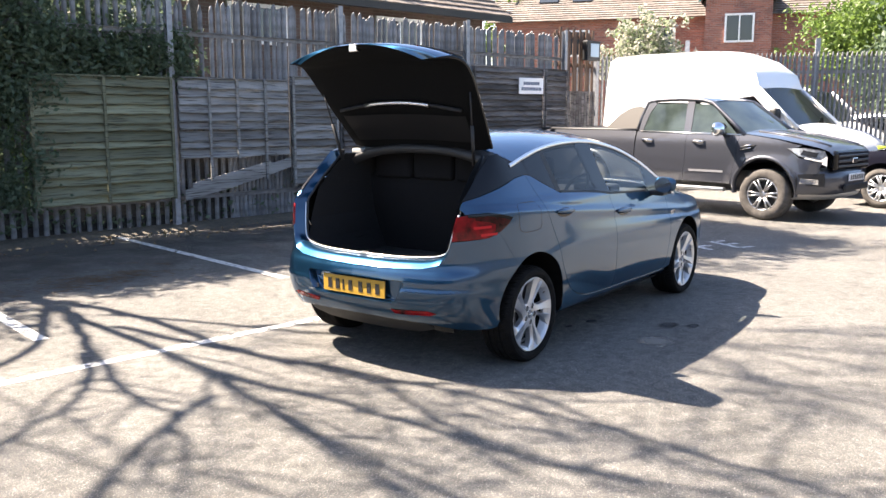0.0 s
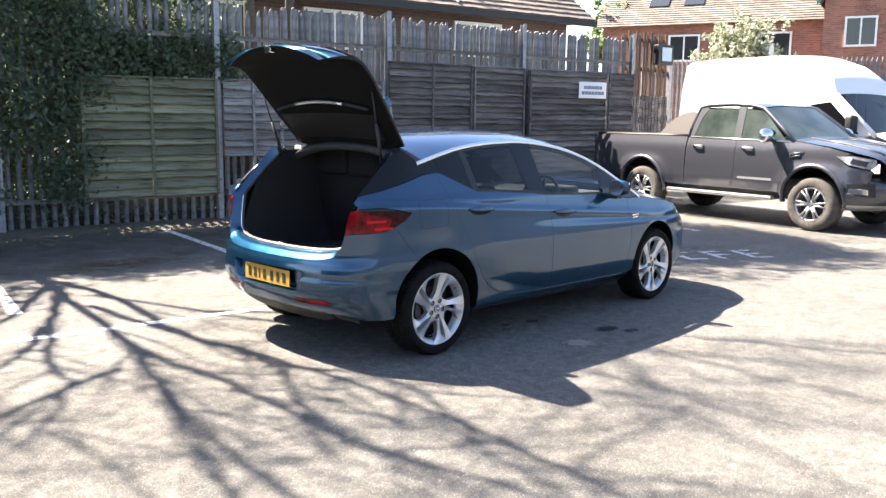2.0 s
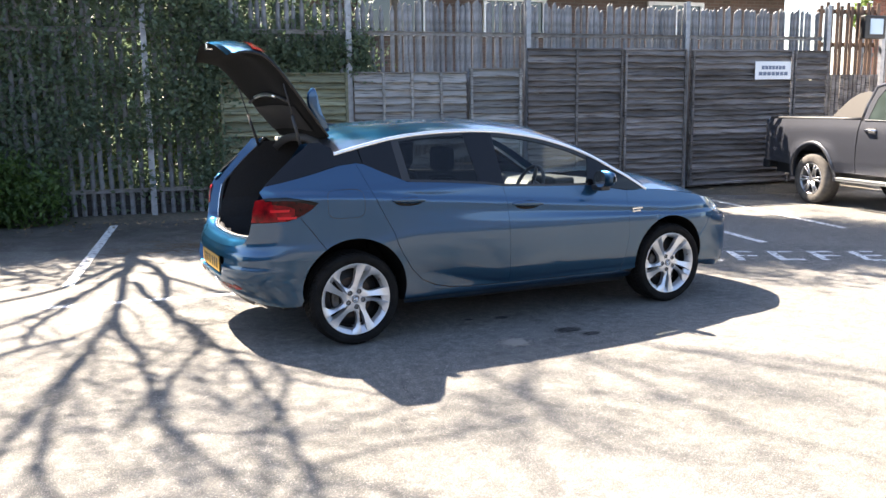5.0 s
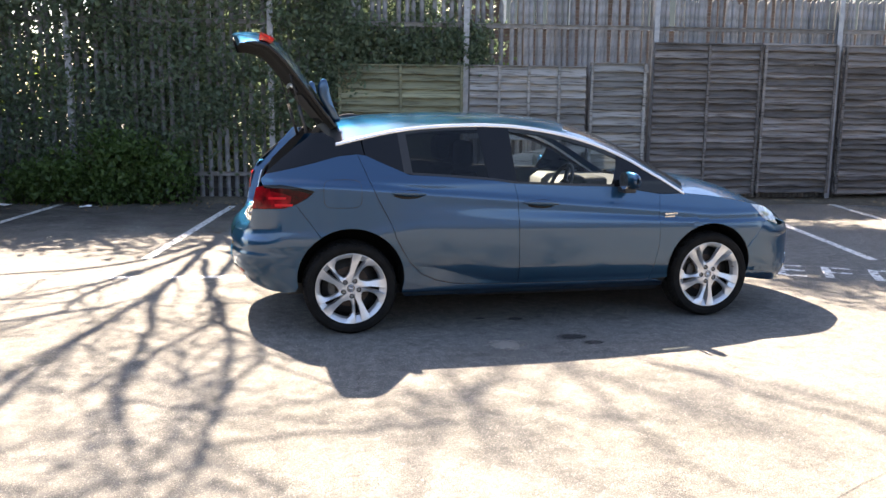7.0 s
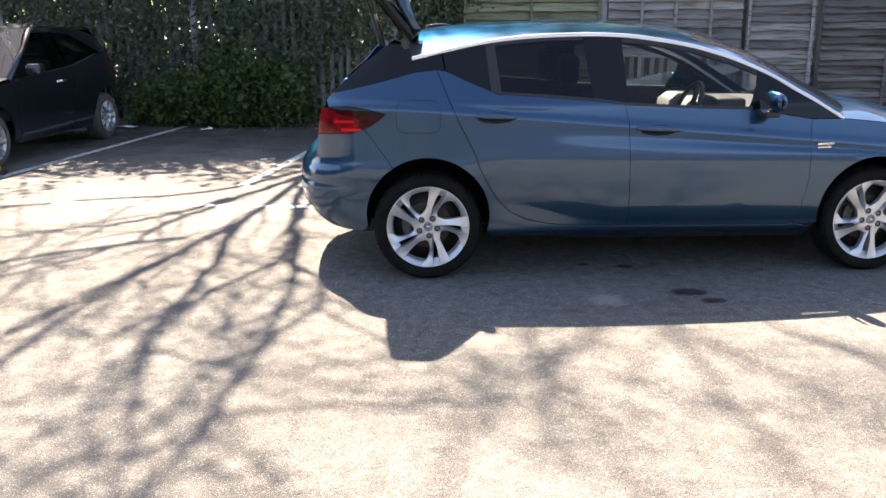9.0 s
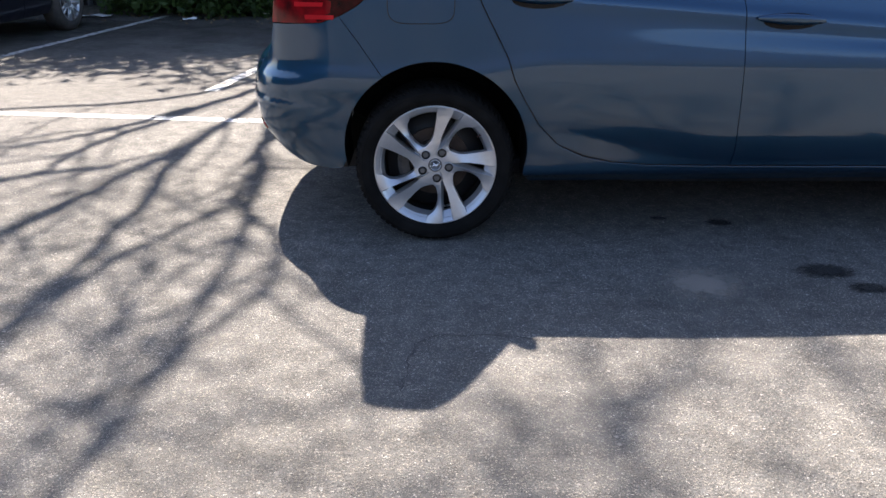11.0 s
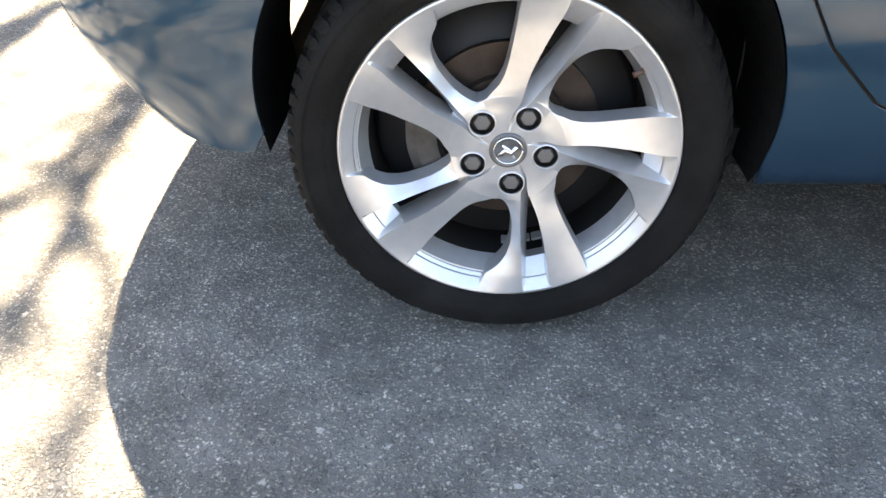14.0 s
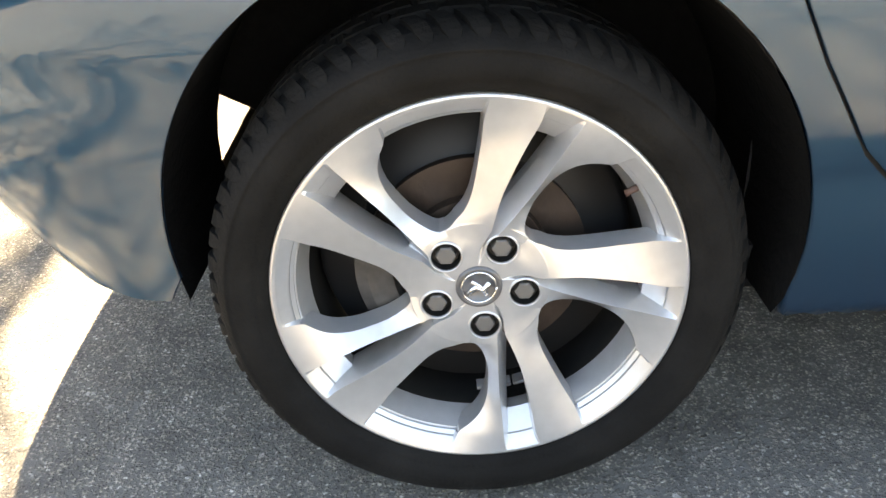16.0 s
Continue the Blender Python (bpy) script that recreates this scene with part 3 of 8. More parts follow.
# slatted gate beside the corner post, with a lamp box
SLAT = material("brown_slat", (0.12, 0.07, 0.045), 0.8, 0, 12, (0.1, 0.06, 0.04), 0.3, 40, random_tint=0.25)
gate = thing("slatted_gate", "tall gate of brown weathered upright slats", "gate", FENCE @ pose(8.85, 0.25, 0))
slat_data = []
for h in (3.3, 3.36):
    bm = bmesh.new()
    soft_box(bm, -0.035, 0.035, -0.012, 0.012, -0.05, h, 0.003, 1)
    slat_data.append(mesh_of("slat", bm, SLAT))
for i in range(12):
    ob = new("slat", slat_data[i % 2])
    ob.parent = gate
    ob.matrix_basis = pose(0.06 + 0.115 * i, 0.0 if i % 2 else 0.03, 0)
bm = bmesh.new()
soft_box(bm, -0.04, 0.04, -0.012, 0.012, -0.05, 2.05, 0.003, 1)
low_slat = mesh_of("slat", bm, WOOD_DARK)
for i in range(14):
    ob = new("slat", low_slat)
    ob.parent = gate
    ob.matrix_basis = pose(0.05 + 0.098 * i, -0.05, 0)
for z in (0.4, 1.7, 2.6, 3.2):
    box("cross_bar", (1.4, 0.04, 0.08), SLAT, gate, (0.7, 0.06, z))
bm = bmesh.new()
bm_box(bm, 1.42, 1.5, -0.05, 0.03, -0.05, 3.1)
part("gate_post", bm, POST_STEEL, gate)
lamp_box = thing("floodlight", "black floodlight with a pale glass front on the gate", "floodlight", FENCE @ pose(9.95, 0.1, 2.9))
bm = bmesh.new()
soft_box(bm, -0.24, 0.24, -0.05, 0.09, -0.2, 0.22, 0.015)
part("housing", bm, BLACK, lamp_box)
bm = bmesh.new()
soft_box(bm, -0.13, 0.17, -0.062, -0.05, -0.12, 0.16, 0.004, 1)
part("lamp_glass", bm, material("pale_lamp_glass", (0.5, 0.6, 0.68), 0.15), lamp_box)


# ---- the blue hatchback: x ahead, y to its left, the rear axle over the origin ----
from mathutils.geometry import delaunay_2d_cdt

OUTLINE = spline([(-0.80, 0), (-0.792, 0.25), (-0.765, 0.45), (-0.71, 0.625), (-0.61, 0.745), (-0.45, 0.825), (-0.2, 0.884), (0.1, 0.906), (0.6, 0.91), (1.3, 0.907), (2.0, 0.902),
                  (2.6, 0.895), (2.95, 0.875), (3.2, 0.82), (3.38, 0.73), (3.50, 0.58), (3.575, 0.34), (3.60, 0)], 24)
LENGTHS = [0.0]
for a_, b_ in zip(OUTLINE, OUTLINE[1:]):
    LENGTHS.append(LENGTHS[-1] + (b_ - a_).length)
LENGTHS = np.array(LENGTHS)
OUT_X, OUT_Y = np.array([p.x for p in OUTLINE]), np.array([p.y for p in OUTLINE])


def inset(bx, z):
    """How far the skin lies inside the plan outline at a height."""
    zh, z2 = 0.965 - 0.085 * (min(max(bx, -0.3), 2.7) - 0.3), 0.745 - 0.022 * max(0.0, bx - 0.3) - 0.06 * smooth_step(0.5, 0.0, bx)
    zl = 0.34 + 0.13 * smooth_step(1.15, 0.4, bx)
    top = 0.045 + 0.3 * max(0.0, 0.95 - zh)
    q = 1 - 0.6 * smooth_step(0.95, 0.38, bx)
    side = ease(z, [(0.15, 0.17), (0.2, 0.14), (0.245, 0.1), (0.268, 0.062), (0.288, 0.034 * q + 0.006), (zl - 0.005, 0.032 * q), (zl + 0.01, 0.027 * q), (zl + 0.12, 0.008 * q), (z2 - 0.07, 0.0), (z2 - 0.03, 0.0), (z2 + 0.04, 0.009),
                    (zh - 0.04, 0.026), (zh + 0.005, 0.03), (zh + 0.05, 0.048), (max(zh + 0.06, 1.0), top)])
    rear = ease(z, [(0.2, 0.25), (0.26, 0.165), (0.31, 0.105), (0.36, 0.06), (0.42, 0.024), (0.49, 0.005), (0.545, 0.0), (0.556, 0.007), (0.6, 0.01), (0.64, 0.018), (0.675, 0.036), (0.72, 0.045), (0.85, 0.045), (1.0, 0.05)])
    w = smooth_step(-0.36, -0.78, bx)
    front = ease(z, [(0.15, 0.12), (0.2, 0.07), (0.3, 0.015), (0.38, 0.0), (0.6, 0.0), (0.7, 0.04), (0.85, 0.16)])
    f = smooth_step(3.05, 3.4, bx)
    return (side * (1 - w) + rear * w) * (1 - f) + front * f


LEAN_BACK = [(0.66, 0.0), (1.0, 0.005), (1.08, 0.015), (1.16, 0.04), (1.27, 0.11), (1.35, 0.17), (1.42, 0.22)]


def skin(s, z, deeper=0.0):
    """A point of the right-hand skin at the length s of the outline and the height z."""
    bx, by = float(np.interp(s, LENGTHS, OUT_X)), float(np.interp(s, LENGTHS, OUT_Y))
    e = 0.012
    tx, ty = float(np.interp(s + e, LENGTHS, OUT_X) - np.interp(s - e, LENGTHS, OUT_X)), float(np.interp(s + e, LENGTHS, OUT_Y) - np.interp(s - e, LENGTHS, OUT_Y))
    n = math.hypot(tx, ty) or 1.0
    nx, ny = -ty / n, tx / n
    d = inset(bx, z) + deeper
    tuck = 0.0
    if z > 1.0:
        tuck = (0.5 - 0.08 * smooth_step(0.2, -0.4, bx)) * (z - 1.0) * smooth_step(0.97, 1.09, z)
    x = bx - nx * d + ease(z, LEAN_BACK) * smooth_step(-0.1, -0.55, bx)
    return Vector((x, -(by - ny * d - tuck), z))


def skin_normal(s, z):
    ds, dz = skin(s + 0.006, z) - skin(s - 0.006, z), skin(s, z + 0.009) - skin(s, z - 0.009)
    return ds.cross(dz).normalized()


def at_x(x, z):
    """The outline length at which the skin has that x."""
    lo, hi = 0.0, float(LENGTHS[-1])
    for _ in range(28):
        mid = (lo + hi) / 2
        lo, hi = (mid, hi) if skin(mid, z).x < x else (lo, mid)
    return (lo + hi) / 2


def at_y(y, z):
    """The outline length on the rear face at which the skin has that half width."""
    lo, hi = 0.0, 1.6
    for _ in range(28):
        mid = (lo + hi) / 2
        lo, hi = (mid, hi) if -skin(mid, z).y < y else (lo, mid)
    return (lo + hi) / 2


def dense(points, step):
    out = []
    for a, b in zip(points, points[1:] + points[:1]):
        a, b = Vector(a), Vector(b)
        n = max(1, int((b - a).length / step))
        out += [a + (b - a) * k / n for k in range(n)]
    return out


def shrink(poly, d):
    """The polygon drawn in by d (its corners keep their bisectors)."""
    area = sum(a.x * b.y - b.x * a.y for a, b in zip(poly, poly[1:] + poly[:1]))
    sign = 1 if area > 0 else -1
    out = []
    for p, q, r in zip(poly[-1:] + poly[:-1], poly, poly[1:] + poly[:1]):
        u, v = (q - p).normalized(), (r - q).normalized()
        n = Vector((-(u.y + v.y), u.x + v.x)) * sign
        out.append(q + n.normalized() * d if n.length > 1e-6 else q)
    return out


def inside(p, poly):
    hit = False
    for a, b in zip(poly, poly[1:] + poly[:1]):
        if (a.y > p.y) != (b.y > p.y) and p.x < (b.x - a.x) * (p.y - a.y) / (b.y - a.y) + a.x:
            hit = not hit
    return hit


def filled(poly, grid, holes=(), lines=()):
    """Triangles over a polygon with inner grid points: 2D points and index triples."""
    pts, edges = list(poly), [(i, (i + 1) % len(poly)) for i in range(len(poly))]
    for hole in holes:
        k = len(pts)
        pts += hole
        edges += [(k + i, k + (i + 1) % len(hole)) for i in range(len(hole))]
    for line in lines:
        k = len(pts)
        pts += line
        edges += [(k + i, k + i + 1) for i in range(len(line) - 1)]
    rims = [(Vector(p)) for p in pts]
    near = grid * 0.55
    cells = {}
    for p in rims:
        cells.setdefault((int(p.x // near), int(p.y // near)), []).append(p)
    x0, x1, y0, y1 = min(p.x for p in poly), max(p.x for p in poly), min(p.y for p in poly), max(p.y for p in poly)
    for i in range(int((x1 - x0) / grid) + 1):
        for j in range(int((y1 - y0) / grid) + 1):
            p = Vector((x0 + (i + 0.5) * grid, y0 + (j + 0.5 * (i % 2)) * grid))
            c = (int(p.x // near), int(p.y // near))
            if any((q - p).length < near for a in (-1, 0, 1) for b in (-1, 0, 1) for q in cells.get((c[0] + a, c[1] + b), ())):
                continue
            if inside(p, poly) and not any(inside(p, h) for h in holes):
                pts.append(p)
    verts, _, faces, *_ = delaunay_2d_cdt(pts, edges, [], 0, 1e-6)
    keep = []
    for f in faces:
        c = sum((verts[i] for i in f), Vector((0, 0))) / len(f)
        if inside(c, poly) and not any(inside(c, h) for h in holes):
            keep.append(list(f))
    return verts, keep


def car_panel(name, outline, mat, parent, gap=0.0025, grid=0.018, flange=0.014, deeper=0.0, label="", both=True, step=0.02):
    """A pressed panel of the right side over an outline of (length, height), with a turned-in edge; and its twin on the left."""
    poly = shrink(dense(outline, step), gap)
    pts, faces = filled(poly, grid)
    bm = bmesh.new()
    vs = [bm.verts.new(skin(p.x, p.y, deeper)) for p in pts]
    normals = [skin_normal(p.x, p.y) for p in pts]
    for f in faces:
        a, b, c = (vs[i].co for i in f[:3])
        order = f if (b - a).cross(c - a).dot(normals[f[0]]) > 0 else f[::-1]
        bm.faces.new([vs[i] for i in order])
    bm.verts.index_update()
    if flange:
        rim = [e for e in bm.edges if len(e.link_faces) == 1]
        twin = {}
        for e in rim:
            for v in e.verts:
                if v not in twin:
                    twin[v] = bm.verts.new(v.co - normals[v.index] * flange)
        for e in rim:
            loop = e.link_loops[0]
            a, b = loop.vert, loop.link_loop_next.vert
            bm.faces.new((b, a, twin[a], twin[b]))
    all_normals = normals + [Vector((0, 0, 0))] * (len(bm.verts) - len(normals))
    data = mesh_of(name, bm, mat, True)
    data.normals_split_custom_set_from_vertices([tuple(n) for n in all_normals])
    right = new(name, data)
    right.parent = parent
    tagged(right, label)
    if both:
        left_data = mirrored(data, name)
        left_data.normals_split_custom_set_from_vertices([(n.x, -n.y, n.z) for n in all_normals])
        left = new(name, left_data)
        left.parent = parent
        tagged(left, label)
    return right


def xz(points):
    return [Vector((at_x(x, z), z)) for x, z in points]


def arch(cx, r0, r1, a0, a1, n=28):
    """Points of a wheel arch from one angle to another."""
    out = []
    for k in range(n + 1):
        a = radians(a0 + (a1 - a0) * k / n)
        r = r0 + r1 * math.sin(a) ** 0.7 if math.sin(a) > 0 else r0
        out.append((cx + r * math.cos(a), 0.325 + r * math.sin(a)))
    return out


def rear_arch(a0, a1):
    return arch(0.0, 0.346, 0.059, a0, a1)


def front_arch(a0, a1):
    return arch(2.672, 0.335, 0.045, a0, a1)


STRIP = [(-0.079, 1.281), (0.145, 1.331), (0.34, 1.369), (0.539, 1.393), (0.74, 1.405), (0.945, 1.409), (1.153, 1.402), (1.364, 1.378), (1.581, 1.338), (1.802, 1.273), (2.0, 1.19), (2.2, 1.078), (2.455, 0.925)]
BELT = [(0.12, 1.214), (0.234, 1.157), (0.408, 1.083), (0.664, 1.069), (0.987, 1.042), (1.144, 1.02), (1.53, 0.998), (1.9, 0.985), (2.25, 0.93)]
DOOR_REAR = [(0.062, 1.219), (0.129, 1.05), (0.178, 0.936), (0.277, 0.744), (0.301, 0.666), (0.34, 0.59)]

car = thing("car", "blue metallic five-door hatchback, its tailgate raised, parked on tarmac", "car")

quarter = xz(DOOR_REAR + [(0.359, 0.559), (0.40, 0.49), (0.478, 0.41), (0.58, 0.360), (0.70, 0.332), (0.85, 0.318), (1.172, 0.31), (2.14, 0.298), (2.2, 0.305), (2.325, 0.262), (2.325, 0.235), (0.38, 0.235), (0.352, 0.268)] + rear_arch(-6, 120)) + xz([(-0.29, 0.80), (-0.36, 0.892), (-0.285, 0.935), (-0.236, 0.978), (-0.34, 1.003), (-0.437, 1.019), (-0.565, 1.012), (-0.578, 1.05), (-0.545, 1.087), (-0.435, 1.112), (-0.211, 1.167), (-0.06, 1.207)])
car_panel("rear_quarter", quarter, BLUE, car)
RECESS = [(0.0, 0.462), (0.315, 0.462), (0.345, 0.478), (0.40, 0.585), (0.385, 0.602), (0.0, 0.602)]
lens_line = xz([(-0.36, 0.892), (-0.43, 0.866), (-0.535, 0.858)])
bumper = xz(rear_arch(120, 178) + [(-0.36, 0.322), (-0.37, 0.303), (-0.42, 0.296), (-0.5, 0.296), (-0.57, 0.303), (-0.64, 0.325)]) + [Vector((at_y(0.5, 0.335), 0.335)), Vector((at_y(0.3, 0.345), 0.345)), Vector((0.0, 0.35))] + [Vector((at_y(y, z) if y else 0.0, z)) for y, z in RECESS] + [Vector((0.0, 0.672))]
bumper += [Vector((at_y(0.3, 0.675), 0.675)), Vector((at_y(0.5, 0.685), 0.685)), Vector((at_y(0.6, 0.71), 0.71)), Vector((at_y(0.645, 0.77), 0.77)), Vector((at_y(0.665, 0.85), 0.85))] + lens_line[::-1] + xz([(-0.29, 0.80)])
car_panel("rear_bumper", bumper, BLUE, car, gap=0.001, flange=0.008)
rear_door = xz(DOOR_REAR + [(0.359, 0.559), (0.40, 0.49), (0.478, 0.41), (0.58, 0.364), (0.70, 0.335), (0.85, 0.321), (1.172, 0.314), (1.18, 0.37), (1.165, 0.92), (1.145, 1.018)]) + xz([(0.987, 1.042), (0.664, 1.069), (0.408, 1.083), (0.234, 1.157), (0.12, 1.21)])
rear_door_panel = car_panel("rear_door", rear_door, BLUE, car)
front_door = xz([(1.145, 1.018), (1.165, 0.92), (1.18, 0.37), (1.172, 0.314), (2.14, 0.302), (2.19, 0.312), (2.212, 0.383), (2.246, 0.571), (2.244, 0.758), (2.262, 0.925), (1.9, 0.985), (1.53, 0.998)])
front_door_panel = car_panel("front_door", front_door, BLUE, car)
fender = xz([(2.262, 0.925), (2.244, 0.758), (2.246, 0.571), (2.212, 0.383), (2.19, 0.3)] + front_arch(188, 32)[1:] + [(3.06, 0.6), (3.154, 0.715), (3.024, 0.84), (2.9, 0.868), (2.7, 0.90), (2.46, 0.925)])
car_panel("front_wing", fender, BLUE, car)
nose = xz([(3.06, 0.6)] + front_arch(32, -8)[1:] + [(3.04, 0.265), (3.2, 0.235), (3.35, 0.215)]) + [Vector((float(LENGTHS[-1]), 0.2)), Vector((float(LENGTHS[-1]), 0.66))] + xz([(3.30, 0.665), (3.154, 0.715)])
car_panel("front_bumper", nose, BLUE, car, grid=0.035)
car_panel("headlight", xz([(3.024, 0.838), (3.17, 0.815), (3.262, 0.76), (3.30, 0.67), (3.154, 0.718)]), CLEAR_LENS, car, label="clear headlight lens")
lamp = xz([(-0.36, 0.892), (-0.285, 0.935), (-0.236, 0.978), (-0.34, 1.003), (-0.437, 1.019), (-0.565, 1.012)]) + [Vector((at_y(0.685, 1.0), 1.0)), Vector((at_y(0.672, 0.93), 0.93)), Vector((at_y(0.665, 0.852), 0.852))] + lens_line[:0:-1]
tail_lamp = car_panel("tail_lamp", lamp, RED_LENS, car, deeper=-0.003, label="wrap-round red tail lamp lens")
dark_strip = xz([(-0.262, 0.963), (-0.236, 0.978), (-0.34, 1.003), (-0.437, 1.019), (-0.56, 1.012), (-0.55, 0.992), (-0.44, 0.998), (-0.34, 0.982)])
car_panel("lamp_strip", dark_strip, GLOSS_BLACK, car, deeper=-0.006, gap=0.001, grid=0.015)

dark_lens = xz([(-0.352, 0.897), (-0.285, 0.935), (-0.245, 0.972), (-0.34, 0.992), (-0.43, 1.002), (-0.52, 0.998), (-0.515, 0.975), (-0.43, 0.962), (-0.385, 0.945), (-0.39, 0.905), (-0.45, 0.882), (-0.44, 0.869)])
car_panel("dark_lens", dark_lens, material("smoked_red_lens", (0.05, 0.003, 0.004), 0.08, 0.0, 30, (0.012, 0.002, 0.002), spec=0.25), tail_lamp, deeper=-0.005, gap=0.001, grid=0.012, both=False, label="smoked part of the lens")
for z0_, x0_ in ((0.885, -0.40), (0.93, -0.44)):
    car_panel("light_guide", xz([(x0_ - 0.09, z0_ - 0.008), (x0_ + 0.02, z0_ - 0.004), (x0_ + 0.025, z0_ + 0.012), (x0_ - 0.09, z0_ + 0.01)]), material("bright_lens_guide", (0.5, 0.015, 0.02), 0.1, spec=0.25), tail_lamp, deeper=-0.006, gap=0.0005, grid=0.01, both=False)
car_panel("front_grille", [Vector((float(LENGTHS[-1]), 0.43)), Vector((float(LENGTHS[-1]), 0.62))] + [Vector((float(LENGTHS[-1]) - d, z)) for d, z in ((0.3, 0.625), (0.52, 0.615), (0.56, 0.59), (0.45, 0.5), (0.3, 0.44))], GLOSS_BLACK, car, gap=0, deeper=-0.004, grid=0.03)
car_panel("lower_intake", [Vector((float(LENGTHS[-1]), 0.22)), Vector((float(LENGTHS[-1]), 0.36))] + [Vector((float(LENGTHS[-1]) - d, z)) for d, z in ((0.4, 0.36), (0.55, 0.42), (0.62, 0.4), (0.66, 0.3), (0.6, 0.24))], BLACK, car, gap=0, deeper=-0.004, grid=0.03)
car_panel("intake_trim", [Vector((float(LENGTHS[-1]) - d, z)) for d, z in ((0.56, 0.425), (0.6, 0.42), (0.66, 0.335), (0.66, 0.30), (0.63, 0.32))], CHROME, car, gap=0, deeper=-0.007, grid=0.02)

# inner shell behind the gaps, and the black pillars and glass
shell = xz(rear_arch(120, 44)[1:]) + xz([(0.40, 0.46), (0.5, 0.3), (0.8, 0.22), (2.3, 0.2)] + front_arch(188, 32)[1:] + [(3.06, 0.6), (3.15, 0.71), (3.024, 0.83), (2.46, 0.915), (2.25, 0.92), (1.53, 0.985), (0.987, 1.03), (0.408, 1.07), (0.06, 1.2), (-0.43, 1.1), (-0.5, 1.0), (-0.5, 0.9), (-0.3, 0.86)])
car_panel("body_shell", shell, BLACK, car, gap=0.0, flange=0, deeper=0.014, grid=0.06, step=0.04)


def under_strip(x, drop):
    return (x, ease(x, STRIP) - drop)


d_pillar = xz([(-0.543, 1.09), (-0.435, 1.114), (-0.211, 1.169), (-0.06, 1.209), (0.062, 1.221), (0.11, 1.212)] + [under_strip(0.09, 0.012), (-0.07, 1.275), (-0.09, 1.32), (-0.16, 1.362), (-0.235, 1.352), (-0.345, 1.265), (-0.465, 1.163), (-0.53, 1.105)])
car_panel("rear_pillar_trim", d_pillar, GLOSS_BLACK, car, gap=0.001)
quarter_glass = xz([(0.115, 1.214), (0.234, 1.159), (0.375, 1.096)] + [under_strip(0.35, 0.016), under_strip(0.2, 0.016), under_strip(0.1, 0.016)])
car_panel("quarter_window", quarter_glass, GLOSS_BLACK, car, gap=0.001)
rear_glass = xz([(0.425, 1.09), (0.664, 1.078), (0.965, 1.052), (0.95, 1.2), under_strip(0.925, 0.03), under_strip(0.74, 0.028), under_strip(0.54, 0.028), under_strip(0.395, 0.028)])
car_panel("rear_door_window", rear_glass, PRIVACY, car, gap=0.0, flange=0, label="dark tinted side window")
front_glass = xz([(1.165, 1.028), (1.53, 1.006), (1.885, 0.996), (1.94, 1.12), (1.96, 1.178), under_strip(1.8, 0.028), under_strip(1.58, 0.028), under_strip(1.364, 0.028), under_strip(1.145, 0.03)])
car_panel("front_door_window", front_glass, GLASS, car, gap=0.0, flange=0)
b_pillar = xz([(0.965, 1.046), (1.165, 1.022), under_strip(1.15, 0.012), under_strip(0.92, 0.012)])
car_panel("door_pillar", b_pillar, GLOSS_BLACK, car, gap=0.0, deeper=-0.001)
divider = xz([(0.37, 1.095), (0.43, 1.085), under_strip(0.4, 0.012), under_strip(0.345, 0.012)])
car_panel("window_divider", divider, BLACK, car, gap=0.0, deeper=-0.001)
sail = xz([(1.88, 0.99), (2.26, 0.928), (2.44, 0.93), under_strip(2.2, 0.012), under_strip(1.955, 0.012), (1.94, 1.12)])
car_panel("mirror_sail", sail, GLOSS_BLACK, car, gap=0.0, deeper=-0.001)
car_panel("window_frame", xz([under_strip(x, 0.006) for x in (0.1, 0.34, 0.6, 0.85, 1.1, 1.364, 1.58, 1.8, 2.0, 2.2, 2.44)] + [under_strip(x, 0.034) for x in (2.2, 2.0, 1.8, 1.58, 1.364, 1.1, 0.85, 0.6, 0.34, 0.14)]), BLACK, car, gap=0, deeper=0.002, flange=0.02)
car_panel("belt_seal", xz([(0.42, 1.084), (0.664, 1.068), (0.987, 1.041), (1.144, 1.018), (1.53, 0.996), (1.9, 0.983), (1.9, 0.999), (1.53, 1.01), (1.144, 1.032), (0.987, 1.055), (0.664, 1.081), (0.43, 1.096)]), BLACK, car, gap=0, deeper=-0.004, flange=0.012)


def strip_point(x, rise=0.0, out=0.0):
    z = ease(x, STRIP) + rise
    s = at_x(x, z)
    return skin(s, z) + skin_normal(s, z) * out


for side in (1, -1):
    bm = bmesh.new()
    rows = []
    for k in range(81):
        x = -0.079 + (2.455 + 0.079) * k / 80
        row = [strip_point(x, -0.012, -0.006), strip_point(x, -0.011, 0.004), strip_point(x, 0, 0.007), strip_point(x, 0.011, 0.004), strip_point(x, 0.012, -0.006)]
        rows.append([Vector((p.x, p.y * side, p.z)) for p in row])
    sheet(bm, rows if side > 0 else [r[::-1] for r in rows])
    part("roof_strip", bm, SATIN_TRIM, car, "bright metal strip over the side windows", True)

# roof, windscreen and bonnet
RIDGE = [(-0.02, 1.428), (0.077, 1.45), (0.406, 1.474), (0.829, 1.488), (1.133, 1.486), (1.49, 1.458), (1.718, 1.421), (1.952, 1.352), (2.192, 1.25), (2.44, 1.115), (2.70, 0.985)]


